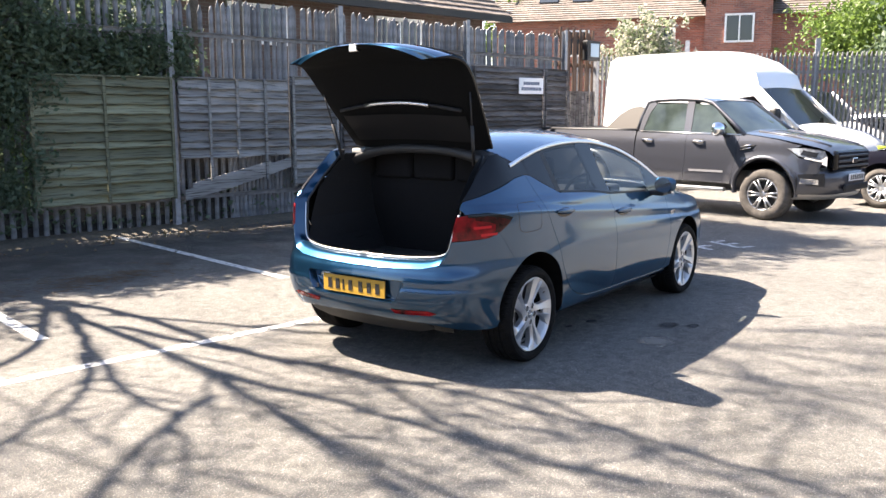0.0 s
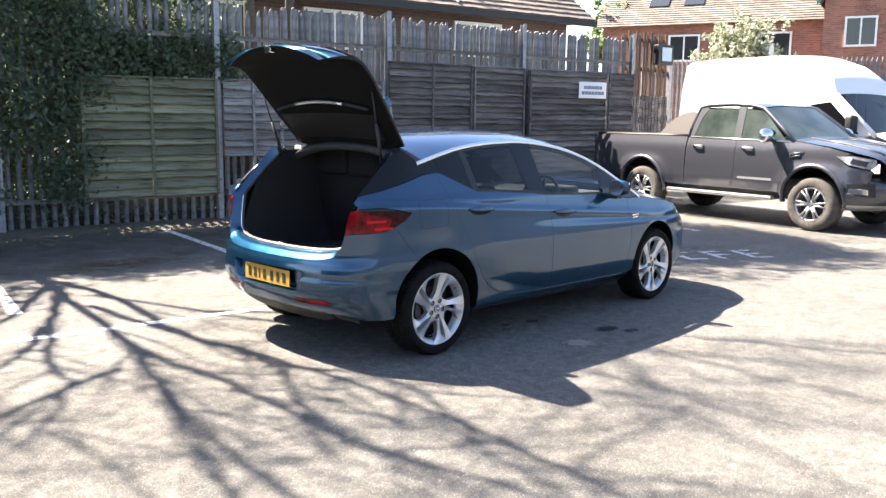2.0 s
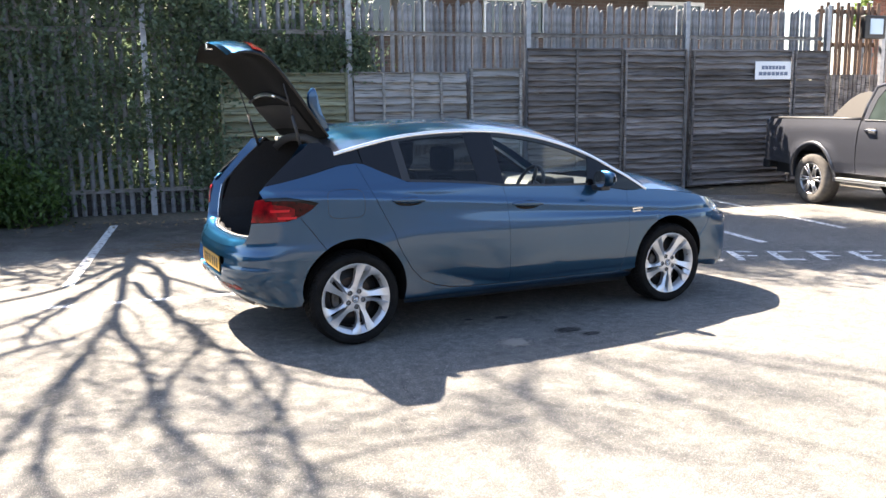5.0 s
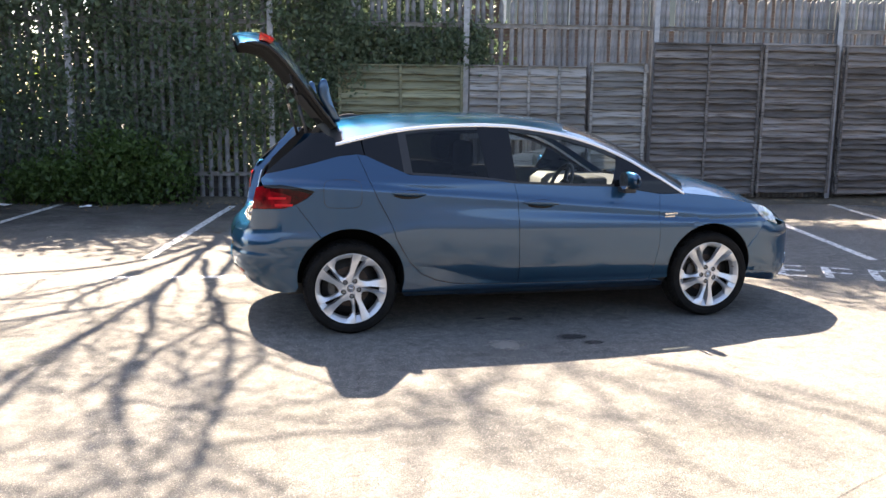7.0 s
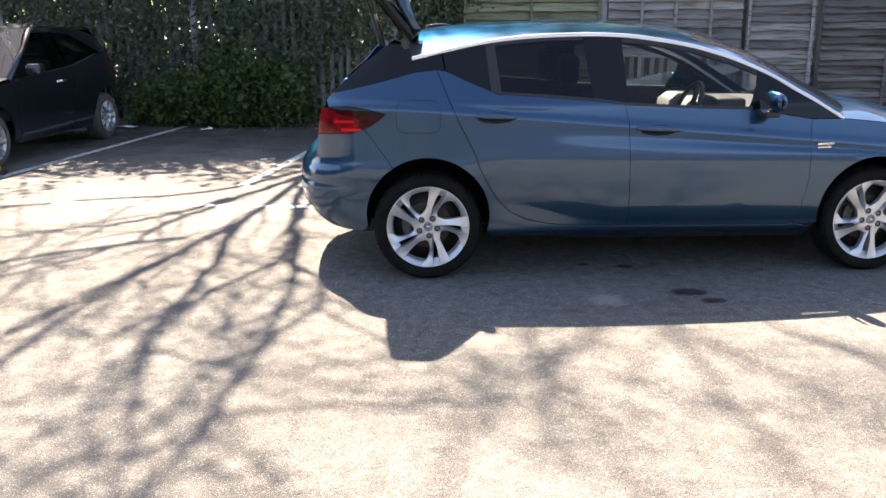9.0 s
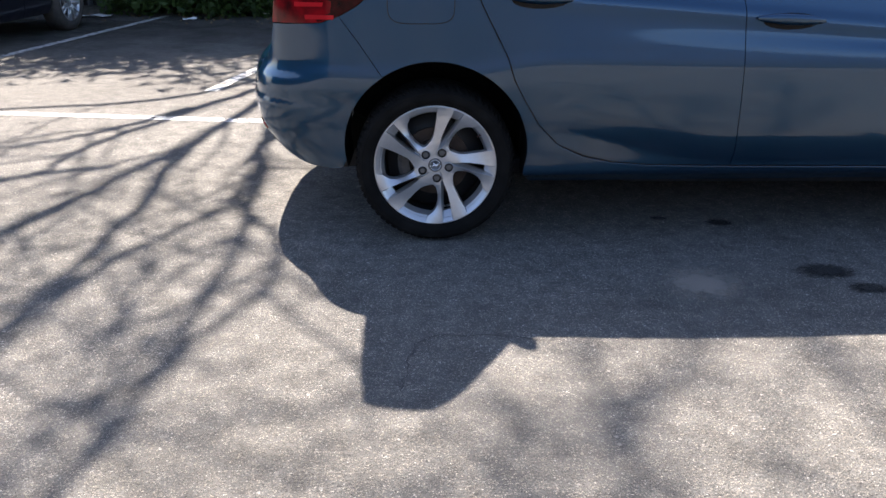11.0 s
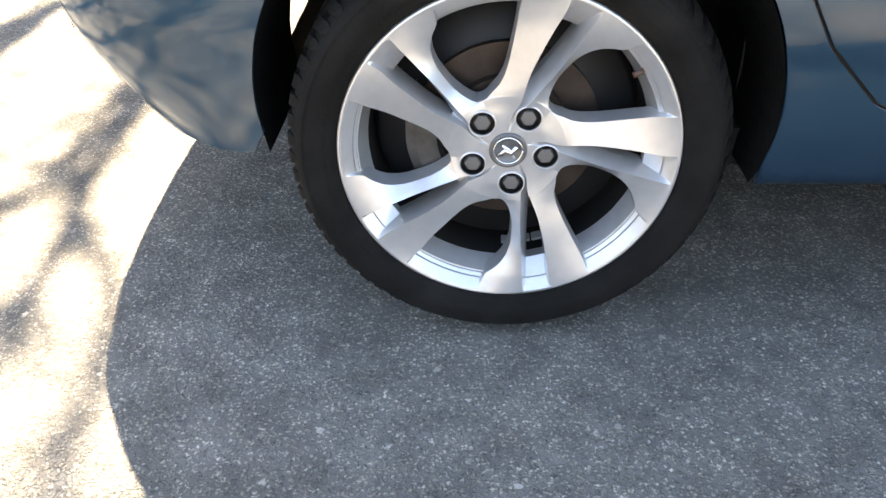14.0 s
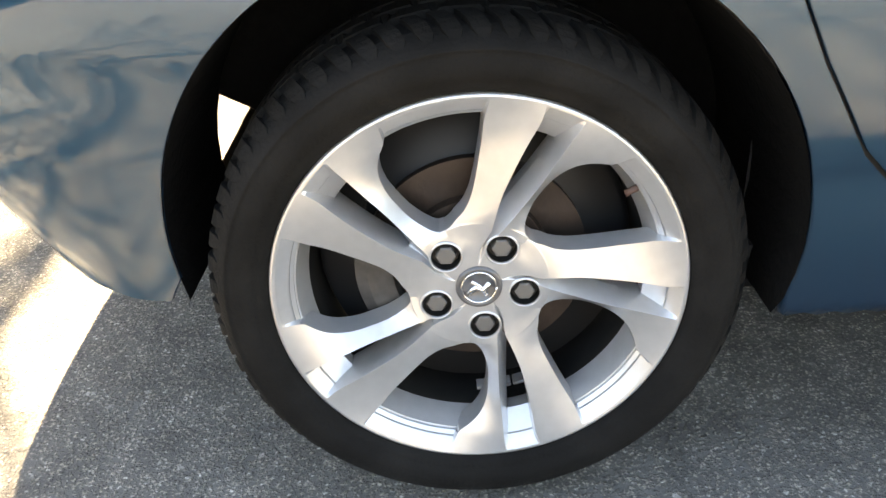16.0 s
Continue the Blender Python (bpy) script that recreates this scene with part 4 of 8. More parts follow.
def roof_point(x, v):
    """v runs from 0 at the right strip over the middle to 1 at the left."""
    xe = min(x * (2.43 / 2.70), 2.43) if x > 0 else x
    edge = strip_point(xe, 0.012, 0.0)
    u = 2 * v - 1
    bulge = 1 - abs(u) ** 2.6
    return Vector((xe + (x - xe) * (1 - u * u), edge.y * -u, edge.z + (ease(x, RIDGE) - edge.z) * bulge))


def over(a, b, v0, v1, nx, nv, point):
    return [[point(a + (b - a) * i / nx, v0 + (v1 - v0) * j / nv) for j in range(nv + 1)] for i in range(nx + 1)]


bm = bmesh.new()
sheet(bm, over(-0.03, 1.72, 0, 1, 40, 28, roof_point))
part("roof", bm, BLUE, car, smooth=True)
bm = bmesh.new()
sheet(bm, over(1.722, 2.70, 0.06, 0.94, 26, 24, roof_point))
part("windscreen", bm, GLASS, car, smooth=True)
for v0, v1 in ((0, 0.06), (0.94, 1)):
    bm = bmesh.new()
    sheet(bm, over(1.72, 2.72, v0, v1, 26, 4, roof_point))
    part("front_pillar", bm, BLUE, car, smooth=True)
bm = bmesh.new()
rings = [[Vector((0.12 + 0.1 * math.cos(a) * r, 0.035 * math.sin(a) * r, 1.455 + 0.02 * (1 - r * r) + (0.0 if r < 1 else -0.008))) for a in np.linspace(0, 2 * math.pi, 25)] for r in (1.0, 0.85, 0.6, 0.3, 0.02)]
sheet(bm, rings)
part("roof_aerial", bm, GLOSS_BLACK, car, smooth=True)
BONNET_EDGE = [(2.455, 0.928), (2.7, 0.903), (2.9, 0.871), (3.024, 0.842), (3.17, 0.818), (3.262, 0.763), (3.34, 0.70)]
BONNET_MID = [(2.62, 1.0), (2.75, 0.998), (2.945, 0.962), (3.153, 0.895), (3.26, 0.84), (3.367, 0.79), (3.529, 0.722), (3.58, 0.68)]


def bonnet_point(x, v):
    u = 2 * v - 1
    xe = 2.455 + (x - 2.62) * (3.33 - 2.455) / (3.575 - 2.62)
    edge = skin(at_x(xe, ease(xe, BONNET_EDGE) - 0.004), ease(xe, BONNET_EDGE) - 0.004)
    return Vector((xe + (x - xe) * (1 - abs(u) ** 2.2), -edge.y * u, edge.z + 0.002 + (ease(x, BONNET_MID) - edge.z) * (1 - abs(u) ** 2.4)))


bm = bmesh.new()
sheet(bm, over(2.62, 3.575, 0, 1, 30, 26, bonnet_point))
part("bonnet", bm, BLUE, car, smooth=True)

# shelf of the bumper under the opening, with the seal and the boot sill
SHELF = [(0.0, 0.672), (0.3, 0.675), (0.5, 0.685), (0.6, 0.71), (0.645, 0.77), (0.665, 0.85), (0.685, 0.95), (0.70, 1.02), (0.697, 1.1), (0.69, 1.16), (0.665, 1.27), (0.64, 1.35)]


def opening(side):
    """The outer and the inner edge of the boot opening from the middle of the sill up to the roof."""
    out, inn = [], []
    for w, z in [(p.x, p.y) for p in spline(SHELF, 6)]:
        p = skin(at_y(max(w, 0.0), z), z) if w > 0.002 else skin(0.0, z)
        out.append(Vector((p.x, p.y * side, p.z)))
        k = smooth_step(0.66, 0.8, z)
        q = Vector((p.x + 0.1 * (1 - k) + 0.075 * k, p.y * 0.93, p.z + 0.05 * (1 - k)))
        inn.append(Vector((q.x, q.y * side, q.z)))
    return out, inn


for side in (1, -1):
    out, inn = opening(side)
    bm = bmesh.new()
    rows = []
    for a, b in zip(out, inn):
        m = (a + b) / 2
        lift = Vector((-0.004, 0, 0.012 * smooth_step(0.9, 0.7, a.z)))
        rows.append([a, a * 0.7 + b * 0.3 + lift, m + lift * 1.2, a * 0.3 + b * 0.7 + lift * 0.7, b])
    sheet(bm, rows if side < 0 else [r[::-1] for r in rows])
    part("opening_frame", bm, BLUE, car, smooth=True)
    bm = bmesh.new()
    tube(bm, [p + Vector((0.012, 0, 0.002)) for p in inn], 0.010, 8)
    part("door_seal", bm, BLACK, car, smooth=True)
    # the sun's glint on the painted flange, made as a bright metal tube
    bm = bmesh.new()
    tube(bm, [p + Vector((-0.006, 0, 0.007)) for p in inn if p.z < 1.0], 0.004, 8)
    part("lip_highlight", bm, SATIN_TRIM, car, "bright metal line standing for the glint on the boot flange", True)
bm = bmesh.new()
sheet(bm, [[(-0.652 + d + 0.06 * (y / 0.5) ** 2, y, 0.724 + h) for d, h in ((0, 0.0), (0.015, 0.004), (0.04, -0.02), (0.045, -0.10))] for y in np.linspace(-0.5, 0.5, 15)])
part("sill_plate", bm, TRIM_GREY, car, "dark scuff plate behind the boot sill", True)
bm = bmesh.new()
bm_box(bm, -0.655, -0.625, -0.03, 0.03, 0.728, 0.742)
part("lock_striker", bm, CHROME, car)

# number plate in its recess
half = [(float(p.x), float(p.y)) for p in dense([Vector(p) for p in RECESS], 0.03)]
half = half[:max(k for k, p in enumerate(half) if p[1] > 0.6) + 1]
rim_ = [(y, z) for y, z in half] + [(-y, z) for y, z in half[::-1] if y > 0.001]
rows = []
for depth, shrunk in ((-0.002, 1.0), (0.006, 0.985), (0.04, 0.93)):
    ring = []
    for y, z in rim_ + rim_[:1]:
        p = skin(at_y(abs(y), z) if abs(y) > 0.002 else 0.0, z)
        ring.append(Vector((p.x + depth, y * shrunk, 0.532 + (z - 0.532) * shrunk)))
    rows.append(ring)
bm = bmesh.new()
grid_rows = sheet(bm, rows)
bm.faces.new(grid_rows[-1][:-1])
bmesh.ops.recalc_face_normals(bm, faces=bm.faces[:])
for f in bm.faces:
    if f.normal.x > 0.3:
        f.normal_flip()
part("plate_recess", bm, BLUE, car)
bm = bmesh.new()
soft_box(bm, -0.772, -0.764, -0.26, 0.26, 0.476, 0.587, 0.003)
number_plate = part("number_plate", bm, PLATE_YELLOW, car, "yellow rear number plate with dark bars")
for k, y in enumerate((0.2, 0.135, 0.085, 0.025, -0.06, -0.13, -0.2)):
    box("plate_mark", (0.002, 0.014 if k == 2 else 0.032, 0.066), INK, number_plate, (-0.7735, y, 0.531))
car_panel("bumper_reflector", [Vector((at_y(y, z), z)) for y, z in ((0.30, 0.418), (0.55, 0.426), (0.60, 0.412), (0.56, 0.398), (0.32, 0.392))], RED_LENS, car, gap=0, deeper=-0.006, label="red reflector in the bumper")
car_panel("bumper_valance", [Vector((0.0, 0.347)), Vector((at_y(0.5, 0.333), 0.333)), Vector((at_y(0.52, 0.29), 0.29)), Vector((at_y(0.4, 0.25), 0.25)), Vector((0.0, 0.24))], BLACK, car, gap=0, deeper=0.02, grid=0.04)

# handles, flap, badge, mirrors
for x0, x1, z0, door in ((0.272, 0.511, 0.965, rear_door_panel), (1.206, 1.465, 0.885, front_door_panel)):
    for side in (1, -1):
        bm = bmesh.new()
        rows = []
        for k in range(17):
            t = k / 16
            x = x0 + (x1 - x0) * t
            z = z0 - 0.012 * t
            w = 0.005 + 0.017 * math.sin(math.pi * min(1, max(0, t))) ** 0.6
            s = at_x(x, z)
            c, n = skin(s, z), skin_normal(s, z)
            ring = [c + n * (0.012 + 0.016 * math.sin(math.pi * t) ** 0.5 * math.cos(a)) + Vector((0, 0, w * math.sin(a))) for a in np.linspace(-math.pi, math.pi, 13)]
            rows.append([Vector((p.x, p.y * side, p.z)) for p in ring])
        sheet(bm, rows if side < 0 else [r[::-1] for r in rows])
        part("door_handle", bm, BLUE, car, smooth=True)
        bm = bmesh.new()
        cup = []
        for r in (1.0, 0.5, 0.02):
            ring = []
            for a in np.linspace(0, 2 * math.pi, 29):
                x, z = (x0 + x1) / 2 + 0.105 * r * math.cos(a), z0 - 0.012 + 0.03 * r * math.sin(a)
                p = skin(at_x(x, z), z) + skin_normal(at_x(x, z), z) * 0.002
                ring.append(Vector((p.x, p.y * side, p.z)))
            cup.append(ring)
        sheet(bm, cup if side > 0 else [r[::-1] for r in cup])
        part("handle_recess", bm, GLOSS_BLACK, car)
bm = bmesh.new()
flap = [(-0.05 + 0.125 * abs(math.cos(a)) ** 0.45 * math.copysign(1, math.cos(a)), 0.962 + 0.092 * abs(math.sin(a)) ** 0.45 * math.copysign(1, math.sin(a))) for a in np.linspace(0, 2 * math.pi, 61)]
tube(bm, [skin(at_x(x, z), z) + skin_normal(at_x(x, z), z) * -0.0008 for x, z in flap], 0.0022, 5)
part("fuel_flap_gap", bm, BLACK, car)
for z, w in ((0.775, 0.05), (0.755, 0.04)):
    bm = bmesh.new()
    p = [skin(at_x(x, zz), zz) + skin_normal(at_x(x, zz), zz) * 0.004 for x, zz in ((2.29, z), (2.29 + 2 * w, z + 0.004), (2.29 + 2 * w, z + 0.016), (2.29, z + 0.012))]
    bm.faces.new([bm.verts.new(v) for v in p])
    part("wing_badge", bm, CHROME, car)
for side in (1, -1):
    mirror = tagged(new("door_mirror"), "blue door mirror on a black foot")
    mirror.parent = car
    bm = bmesh.new()
    rows = []
    for t, sx, sz in ((0.0, 0.028, 0.04), (0.06, 0.046, 0.054), (0.3, 0.052, 0.062), (0.7, 0.047, 0.058), (0.93, 0.034, 0.046), (1.0, 0.012, 0.024)):
        y = -0.865 - 0.165 * t
        rows.append([Vector((1.965 + 0.02 * t + (sx if math.cos(a) > 0 else sx * 0.55) * math.cos(a), y * side, 1.035 + sz * math.sin(a))) for a in np.linspace(0, 2 * math.pi, 25)])
    sheet(bm, rows if side > 0 else [r[::-1] for r in rows])
    part("mirror_cap", bm, BLUE, mirror, smooth=True)
    bm = bmesh.new()
    soft_box(bm, 1.93, 2.02, min(-0.80 * side, -0.95 * side), max(-0.80 * side, -0.95 * side), 0.945, 0.985, 0.012)
    part("mirror_foot", bm, BLACK, mirror)
    bm = bmesh.new()
    ring = [bm.verts.new((1.922 - 0.004, (-0.945 + 0.07 * math.cos(a)) * side, 1.035 + 0.062 * math.sin(a))) for a in np.linspace(0, 2 * math.pi, 25)[:-1]]
    bm.faces.new(ring if side > 0 else ring[::-1])
    part("mirror_glass", bm, CHROME, mirror)


# ---- tailgate, cabin, wheels of the hatchback ----
GATE = [(-0.015, 1.425), (-0.10, 1.545), (-0.18, 1.66), (-0.26, 1.775), (-0.335, 1.88), (-0.42, 1.975), (-0.50, 2.025), (-0.6, 2.045), (-0.7, 2.038), (-0.735, 2.028)]
gate_line = spline([(a, b) for a, b in GATE], 4)


def gate_point(k, u, inner):
    """A point of the raised tailgate: k along its middle line from the hinge, u across from -1 to 1."""
    n = len(gate_line) - 1
    p, d = gate_line[k], gate_line[min(k + 1, n)] - gate_line[max(k - 1, 0)]
    t = k / n
    half = ease(t, [(0, 0.585), (0.25, 0.635), (0.5, 0.665), (0.8, 0.635), (0.93, 0.58), (1.0, 0.5)])
    nrm = Vector((-d.y, d.x)).normalized()           # towards the car's rear and below
    sag = 0.05 * abs(u) ** 2.2 * (1 + 1.2 * t)
    thick = (0.07 + 0.02 * math.sin(math.pi * t)) * inner * (1 - abs(u) ** 6 * 0.75) * smooth_step(1.02, 0.72, t)
    q = p + nrm * (sag + thick)
    return Vector((q.x, half * u, q.y))


tailgate = tagged(new("tailgate"), "raised blue tailgate with a black lining inside")
tailgate.parent = car
count, across = len(gate_line), np.linspace(-1, 1, 31)
bm = bmesh.new()
sheet(bm, [[gate_point(k, u, 0) for u in across] for k in range(int(count * 0.27), count)])
part("outer_panel", bm, BLUE, tailgate, smooth=True)
bm = bmesh.new()
sheet(bm, [[gate_point(k, u, 0) for u in across] for k in range(0, int(count * 0.27) + 1)])
part("rear_window", bm, GLOSS_BLACK, tailgate, "dark tinted rear window", smooth=True)
bm = bmesh.new()
sheet(bm, [[gate_point(k, u, 1) for u in across[::-1]] for k in range(count)])
lining = part("lining", bm, material("black_gate_lining", (0.0035, 0.0038, 0.0045), 0.8, 0, 60, (0.0025, 0.0027, 0.003), 0.1, 150, spec=0.12), tailgate, "black inner lining", smooth=True)
for u in (-1, 1):
    bm = bmesh.new()
    sheet(bm, [[gate_point(k, u, 0), gate_point(k, u, 0.5) + Vector((0, 0.006 * u, 0)), gate_point(k, u, 1)] for k in range(count)])
    part("edge", bm, GLOSS_BLACK, tailgate, smooth=True)
bm = bmesh.new()
sheet(bm, [[gate_point(k, u, 1) + Vector((-0.008, 0, -0.006)) for u in np.linspace(-0.82, 0.82, 21)[::-1]] for k in range(2, int(count * 0.25))])
part("inner_glass", bm, material("dull_inner_glass", (0.008, 0.008, 0.009), 0.5, spec=0.2), tailgate, smooth=True)
bm = bmesh.new()
tube(bm, [gate_point(int(count * 0.27), u, 1) + Vector((-0.012 - 0.03 * (1 - u * u), 0, 0.06 * (1 - u * u) - 0.02)) for u in np.linspace(-0.8, 0.8, 17)], 0.011, 8)
part("wiper_cover", bm, TRIM_GREY, tailgate, smooth=True)
bm = bmesh.new()
tube(bm, [gate_point(int(count * 0.27), u, 1) + Vector((-0.028 - 0.03 * (1 - u * u), 0, 0.062 * (1 - u * u) - 0.022)) for u in np.linspace(-0.42, 0.42, 11)], 0.013, 8)
part("grab_handle", bm, SATIN_TRIM, tailgate, smooth=True)
bm = bmesh.new()
c = gate_point(int(count * 0.87), 0.03, 1)
soft_box(bm, c.x - 0.03, c.x + 0.02, c.y - 0.035, c.y + 0.035, c.z - 0.02, c.z + 0.03, 0.008)
part("latch", bm, CHROME, tailgate, "bright metal latch")
for side in (1, -1):
    bm = bmesh.new()
    sheet(bm, [[gate_point(k, -side * u, 0) + Vector((0.004, 0, 0.009)) for u in np.linspace(0.5, 0.985, 11)] for k in range(int(count * 0.585), int(count * 0.74))] if side < 0 else [[gate_point(k, -side * u, 0) + Vector((0.004, 0, 0.009)) for u in np.linspace(0.5, 0.985, 11)[::-1]] for k in range(int(count * 0.585), int(count * 0.74))])
    part("gate_lamp", bm, RED_LENS, tailgate, "red lamp on the tailgate", True)
    bm = bmesh.new()
    outline = spline([(-0.125, 1.52), (-0.165, 1.6), (-0.168, 1.67), (-0.148, 1.71), (-0.118, 1.715), (-0.098, 1.67), (-0.082, 1.59), (-0.045, 1.48), (-0.02, 1.43), (-0.07, 1.43), (-0.125, 1.52)], 3)[:-1]
    mid = Vector((-0.09, 1.59))
    rows = []
    for y, k in ((0.50, 0.55), (0.497, 0.85), (0.49, 1.0), (0.47, 0.97), (0.455, 0.8)):
        ring_ = [mid + (Vector((p.x, p.y)) - mid) * k for p in outline]
        rows.append([Vector((p.x, -side * y, p.y)) for p in ring_ + ring_[:1]])
    sheet(bm, rows if side < 0 else [r[::-1] for r in rows])
    bmesh.ops.remove_doubles(bm, verts=bm.verts[:], dist=0.0001)
    bmesh.ops.holes_fill(bm, edges=bm.edges[:], sides=80)
    bmesh.ops.recalc_face_normals(bm, faces=bm.faces[:])
    part("spoiler_fin", bm, BLUE, tailgate, smooth=True)
    bm = bmesh.new()
    foot, head = Vector((-0.24, -0.56 * side, 1.285)), gate_point(int(count * 0.36), -side * 0.94, 1)
    tube(bm, [foot, foot.lerp(head, 0.55)], 0.011, 8)
    tube(bm, [foot.lerp(head, 0.5), head], 0.005, 8)
    part("gas_strut", bm, BLACK, car, smooth=True)
bm = bmesh.new()
rows = []
for v in np.linspace(0.0, 1.0, 33):
    a, b = roof_point(0.03, v), roof_point(-0.03, v)
    rows.append([a + Vector((0, 0, -0.004)), b + Vector((0, 0, -0.002)), b + Vector((-0.05, 0, -0.022)), Vector((b.x - 0.10, b.y * 0.95, b.z - 0.055)), Vector((b.x - 0.06, b.y * 0.9, b.z - 0.085))])
sheet(bm, rows)
part("gate_hinge_trim", bm, BLACK, car, smooth=True)
bm = bmesh.new()
tube(bm, [roof_point(-0.032, v) + Vector((-0.004, 0, -0.004)) for v in np.linspace(0.12, 0.88, 25)], 0.008, 8)
part("roof_lip", bm, BLUE, car, smooth=True)
bm = bmesh.new()
soft_box(bm, -0.105, -0.045, 0.5, 0.6, 1.325, 1.362, 0.01, 2)
part("strut_bracket", bm, material("beige_bracket", (0.42, 0.4, 0.36), 0.5), car, "pale bracket where the tailgate strut is fixed")

# boot and cabin
bm = bmesh.new()
bm_box(bm, -0.7, -0.2, -0.56, 0.56, 0.5, 0.53)
part("boot_pan", bm, BLACK, car)
bm = bmesh.new()
sheet(bm, [[(x, y, 0.615) for y in (-0.53, 0.53)] for x in (-0.6, 0.2)])
part("boot_floor", bm, CARPET, car)
for side in (-1, 1):
    bm = bmesh.new()
    sheet(bm, [[(x, side * ease(z, [(0.6, 0.53), (0.9, 0.6), (1.1, 0.6), (1.34, 0.57)]), z) for z in (0.6, 0.75, 0.9, 1.1, 1.25, 1.33)] for x in (-0.6, -0.35, -0.1, 0.36)])
    for v in bm.verts:
        v.co.x = max(v.co.x, ease(v.co.z, [(0.7, -0.6), (0.975, -0.5), (1.1, -0.45), (1.2, -0.36), (1.33, -0.2)]))
    part("boot_side_trim", bm, TRIM_GREY, car)
bm = bmesh.new()
sheet(bm, [[(x, y, 1.335 + 0.06 * math.cos(y * 2.4)) for y in np.linspace(-0.56, 0.56, 9)] for x in (0.0, 0.4, 0.9, 1.3)] + [[(1.68, y, 1.315 + 0.06 * math.cos(y * 2.4)) for y in np.linspace(-0.52, 0.52, 9)]])
part("headlining", bm, material("charcoal_headlining", (0.03, 0.03, 0.031), 0.9), car)
bm = bmesh.new()
bm_box(bm, -0.4, 3.3, -0.52, 0.52, 0.22, 0.3)
part("underbody", bm, BLACK, car)
bm = bmesh.new()
bm_box(bm, 0.25, 2.4, -0.78, 0.78, 0.26, 0.32)
part("cabin_floor", bm, CARPET, car)
bm = bmesh.new()
sheet(bm, [[(0.2 + dx, y, z) for y in np.linspace(-0.6, 0.6, 7)] for dx, z in ((0.0, 0.6), (-0.05, 0.85), (-0.1, 1.16), (-0.07, 1.19), (-0.02, 1.18), (0.08, 0.75), (0.14, 0.62), (0.55, 0.6), (0.6, 0.5), (0.58, 0.3))])
rear_seat = part("rear_seat", bm, SEAT_CLOTH, car, "black cloth rear bench", True)
for y in (-0.36, 0.0, 0.36):
    bm = bmesh.new()
    soft_box(bm, 0.06, 0.16, y - 0.172, y + 0.172, 1.15, 1.36, 0.03, 3)
    part("headrest", bm, SEAT_CLOTH, rear_seat, smooth=True)
for y in (-0.37, 0.37):
    seat = tagged(new("front_seat"), "black cloth front seat with headrest")
    seat.parent = car
    bm = bmesh.new()
    rows = []
    for dx, z, w in ((0.0, 0.5, 0.22), (-0.07, 0.75, 0.24), (-0.15, 0.98, 0.22), (-0.18, 1.06, 0.16)):
        rows.append([Vector((1.08 + dx + 0.09 * math.cos(a), y + w * math.sin(a), z)) for a in np.linspace(0, 2 * math.pi, 17)])
    sheet(bm, rows)
    bmesh.ops.holes_fill(bm, edges=bm.edges[:], sides=20)
    part("backrest", bm, SEAT_CLOTH, seat, smooth=True)
    bm = bmesh.new()
    soft_box(bm, 1.05, 1.55, y - 0.24, y + 0.24, 0.42, 0.58, 0.05, 3)
    part("cushion", bm, SEAT_CLOTH, seat, smooth=True)
    bm = bmesh.new()
    soft_box(bm, 0.84, 0.95, y - 0.13, y + 0.13, 1.1, 1.29, 0.045, 3)
    part("headrest", bm, SEAT_CLOTH, seat, smooth=True)
bm = bmesh.new()
sheet(bm, [[(x, y, z) for y in np.linspace(-0.74, 0.74, 13)] for x, z in ((1.78, 0.55), (1.76, 0.8), (1.8, 0.92), (1.88, 0.965), (2.05, 0.97), (2.3, 0.955), (2.6, 0.935))])
part("dashboard", bm, DASH, car, smooth=True)
bm = bmesh.new()
soft_box(bm, 1.78, 1.98, -0.55, -0.2, 0.94, 1.025, 0.03, 3)
part("instrument_cowl", bm, TRIM_GREY, car, smooth=True)
wheel_pose = pose(1.66, -0.37, 0.94, 0, -66, 0)
bm = bmesh.new()
tube(bm, [wheel_pose @ Vector((0.18 * math.cos(a), 0.18 * math.sin(a), 0)) for a in np.linspace(0, 2 * math.pi, 33)], 0.015, 8)
for a in (0, 120, 240):
    tube(bm, [wheel_pose @ Vector((0.18 * math.cos(radians(a)), 0.18 * math.sin(radians(a)), 0)), wheel_pose @ Vector((0, 0, -0.03))], 0.016, 6)
part("steering_wheel", bm, BLACK, car, smooth=True)
bm = bmesh.new()
tube(bm, [wheel_pose @ Vector((0.0, 0, -0.01)), wheel_pose @ Vector((0, 0, -0.06))], 0.07, 16)
part("steering_boss", bm, TRIM_GREY, car, smooth=True)
for side in (-1, 1):
    bm = bmesh.new()
    sheet(bm, [[(x, side * (0.765 - 0.05 * smooth_step(0.9, 0.6, z)), min(z, ease(x, BELT))) for z in (0.3, 0.6, 0.8, 0.95, 1.06)] for x in np.linspace(0.35, 2.3, 14)])
    part("door_trim", bm, TRIM_GREY, car, smooth=True)

# road wheels
LINER = material("black_arch_liner", (0.006, 0.006, 0.006), 0.95, 0, 60, (0.004, 0.004, 0.004), 0.3, 120, spec=0.08)
HUB_Y = 0.868
NUT_R, NUT_TURN = 0.0555, 60.5


def polar(r, a):
    return Vector((r * math.cos(radians(a)), r * math.sin(radians(a))))


FACE_R, WINDOW_IN, WINDOW_OUT, SLOT_IN, SLOT_OUT = 0.2395, 0.083, 0.2165, 0.094, 0.198
BASE = [(0.0, 0.0215), (0.055, 0.0205), (0.075, 0.0185), (0.1, 0.0145), (0.15, 0.0085), (0.2, 0.0035), (0.2225, 0.001), (0.2395, 0.0)]
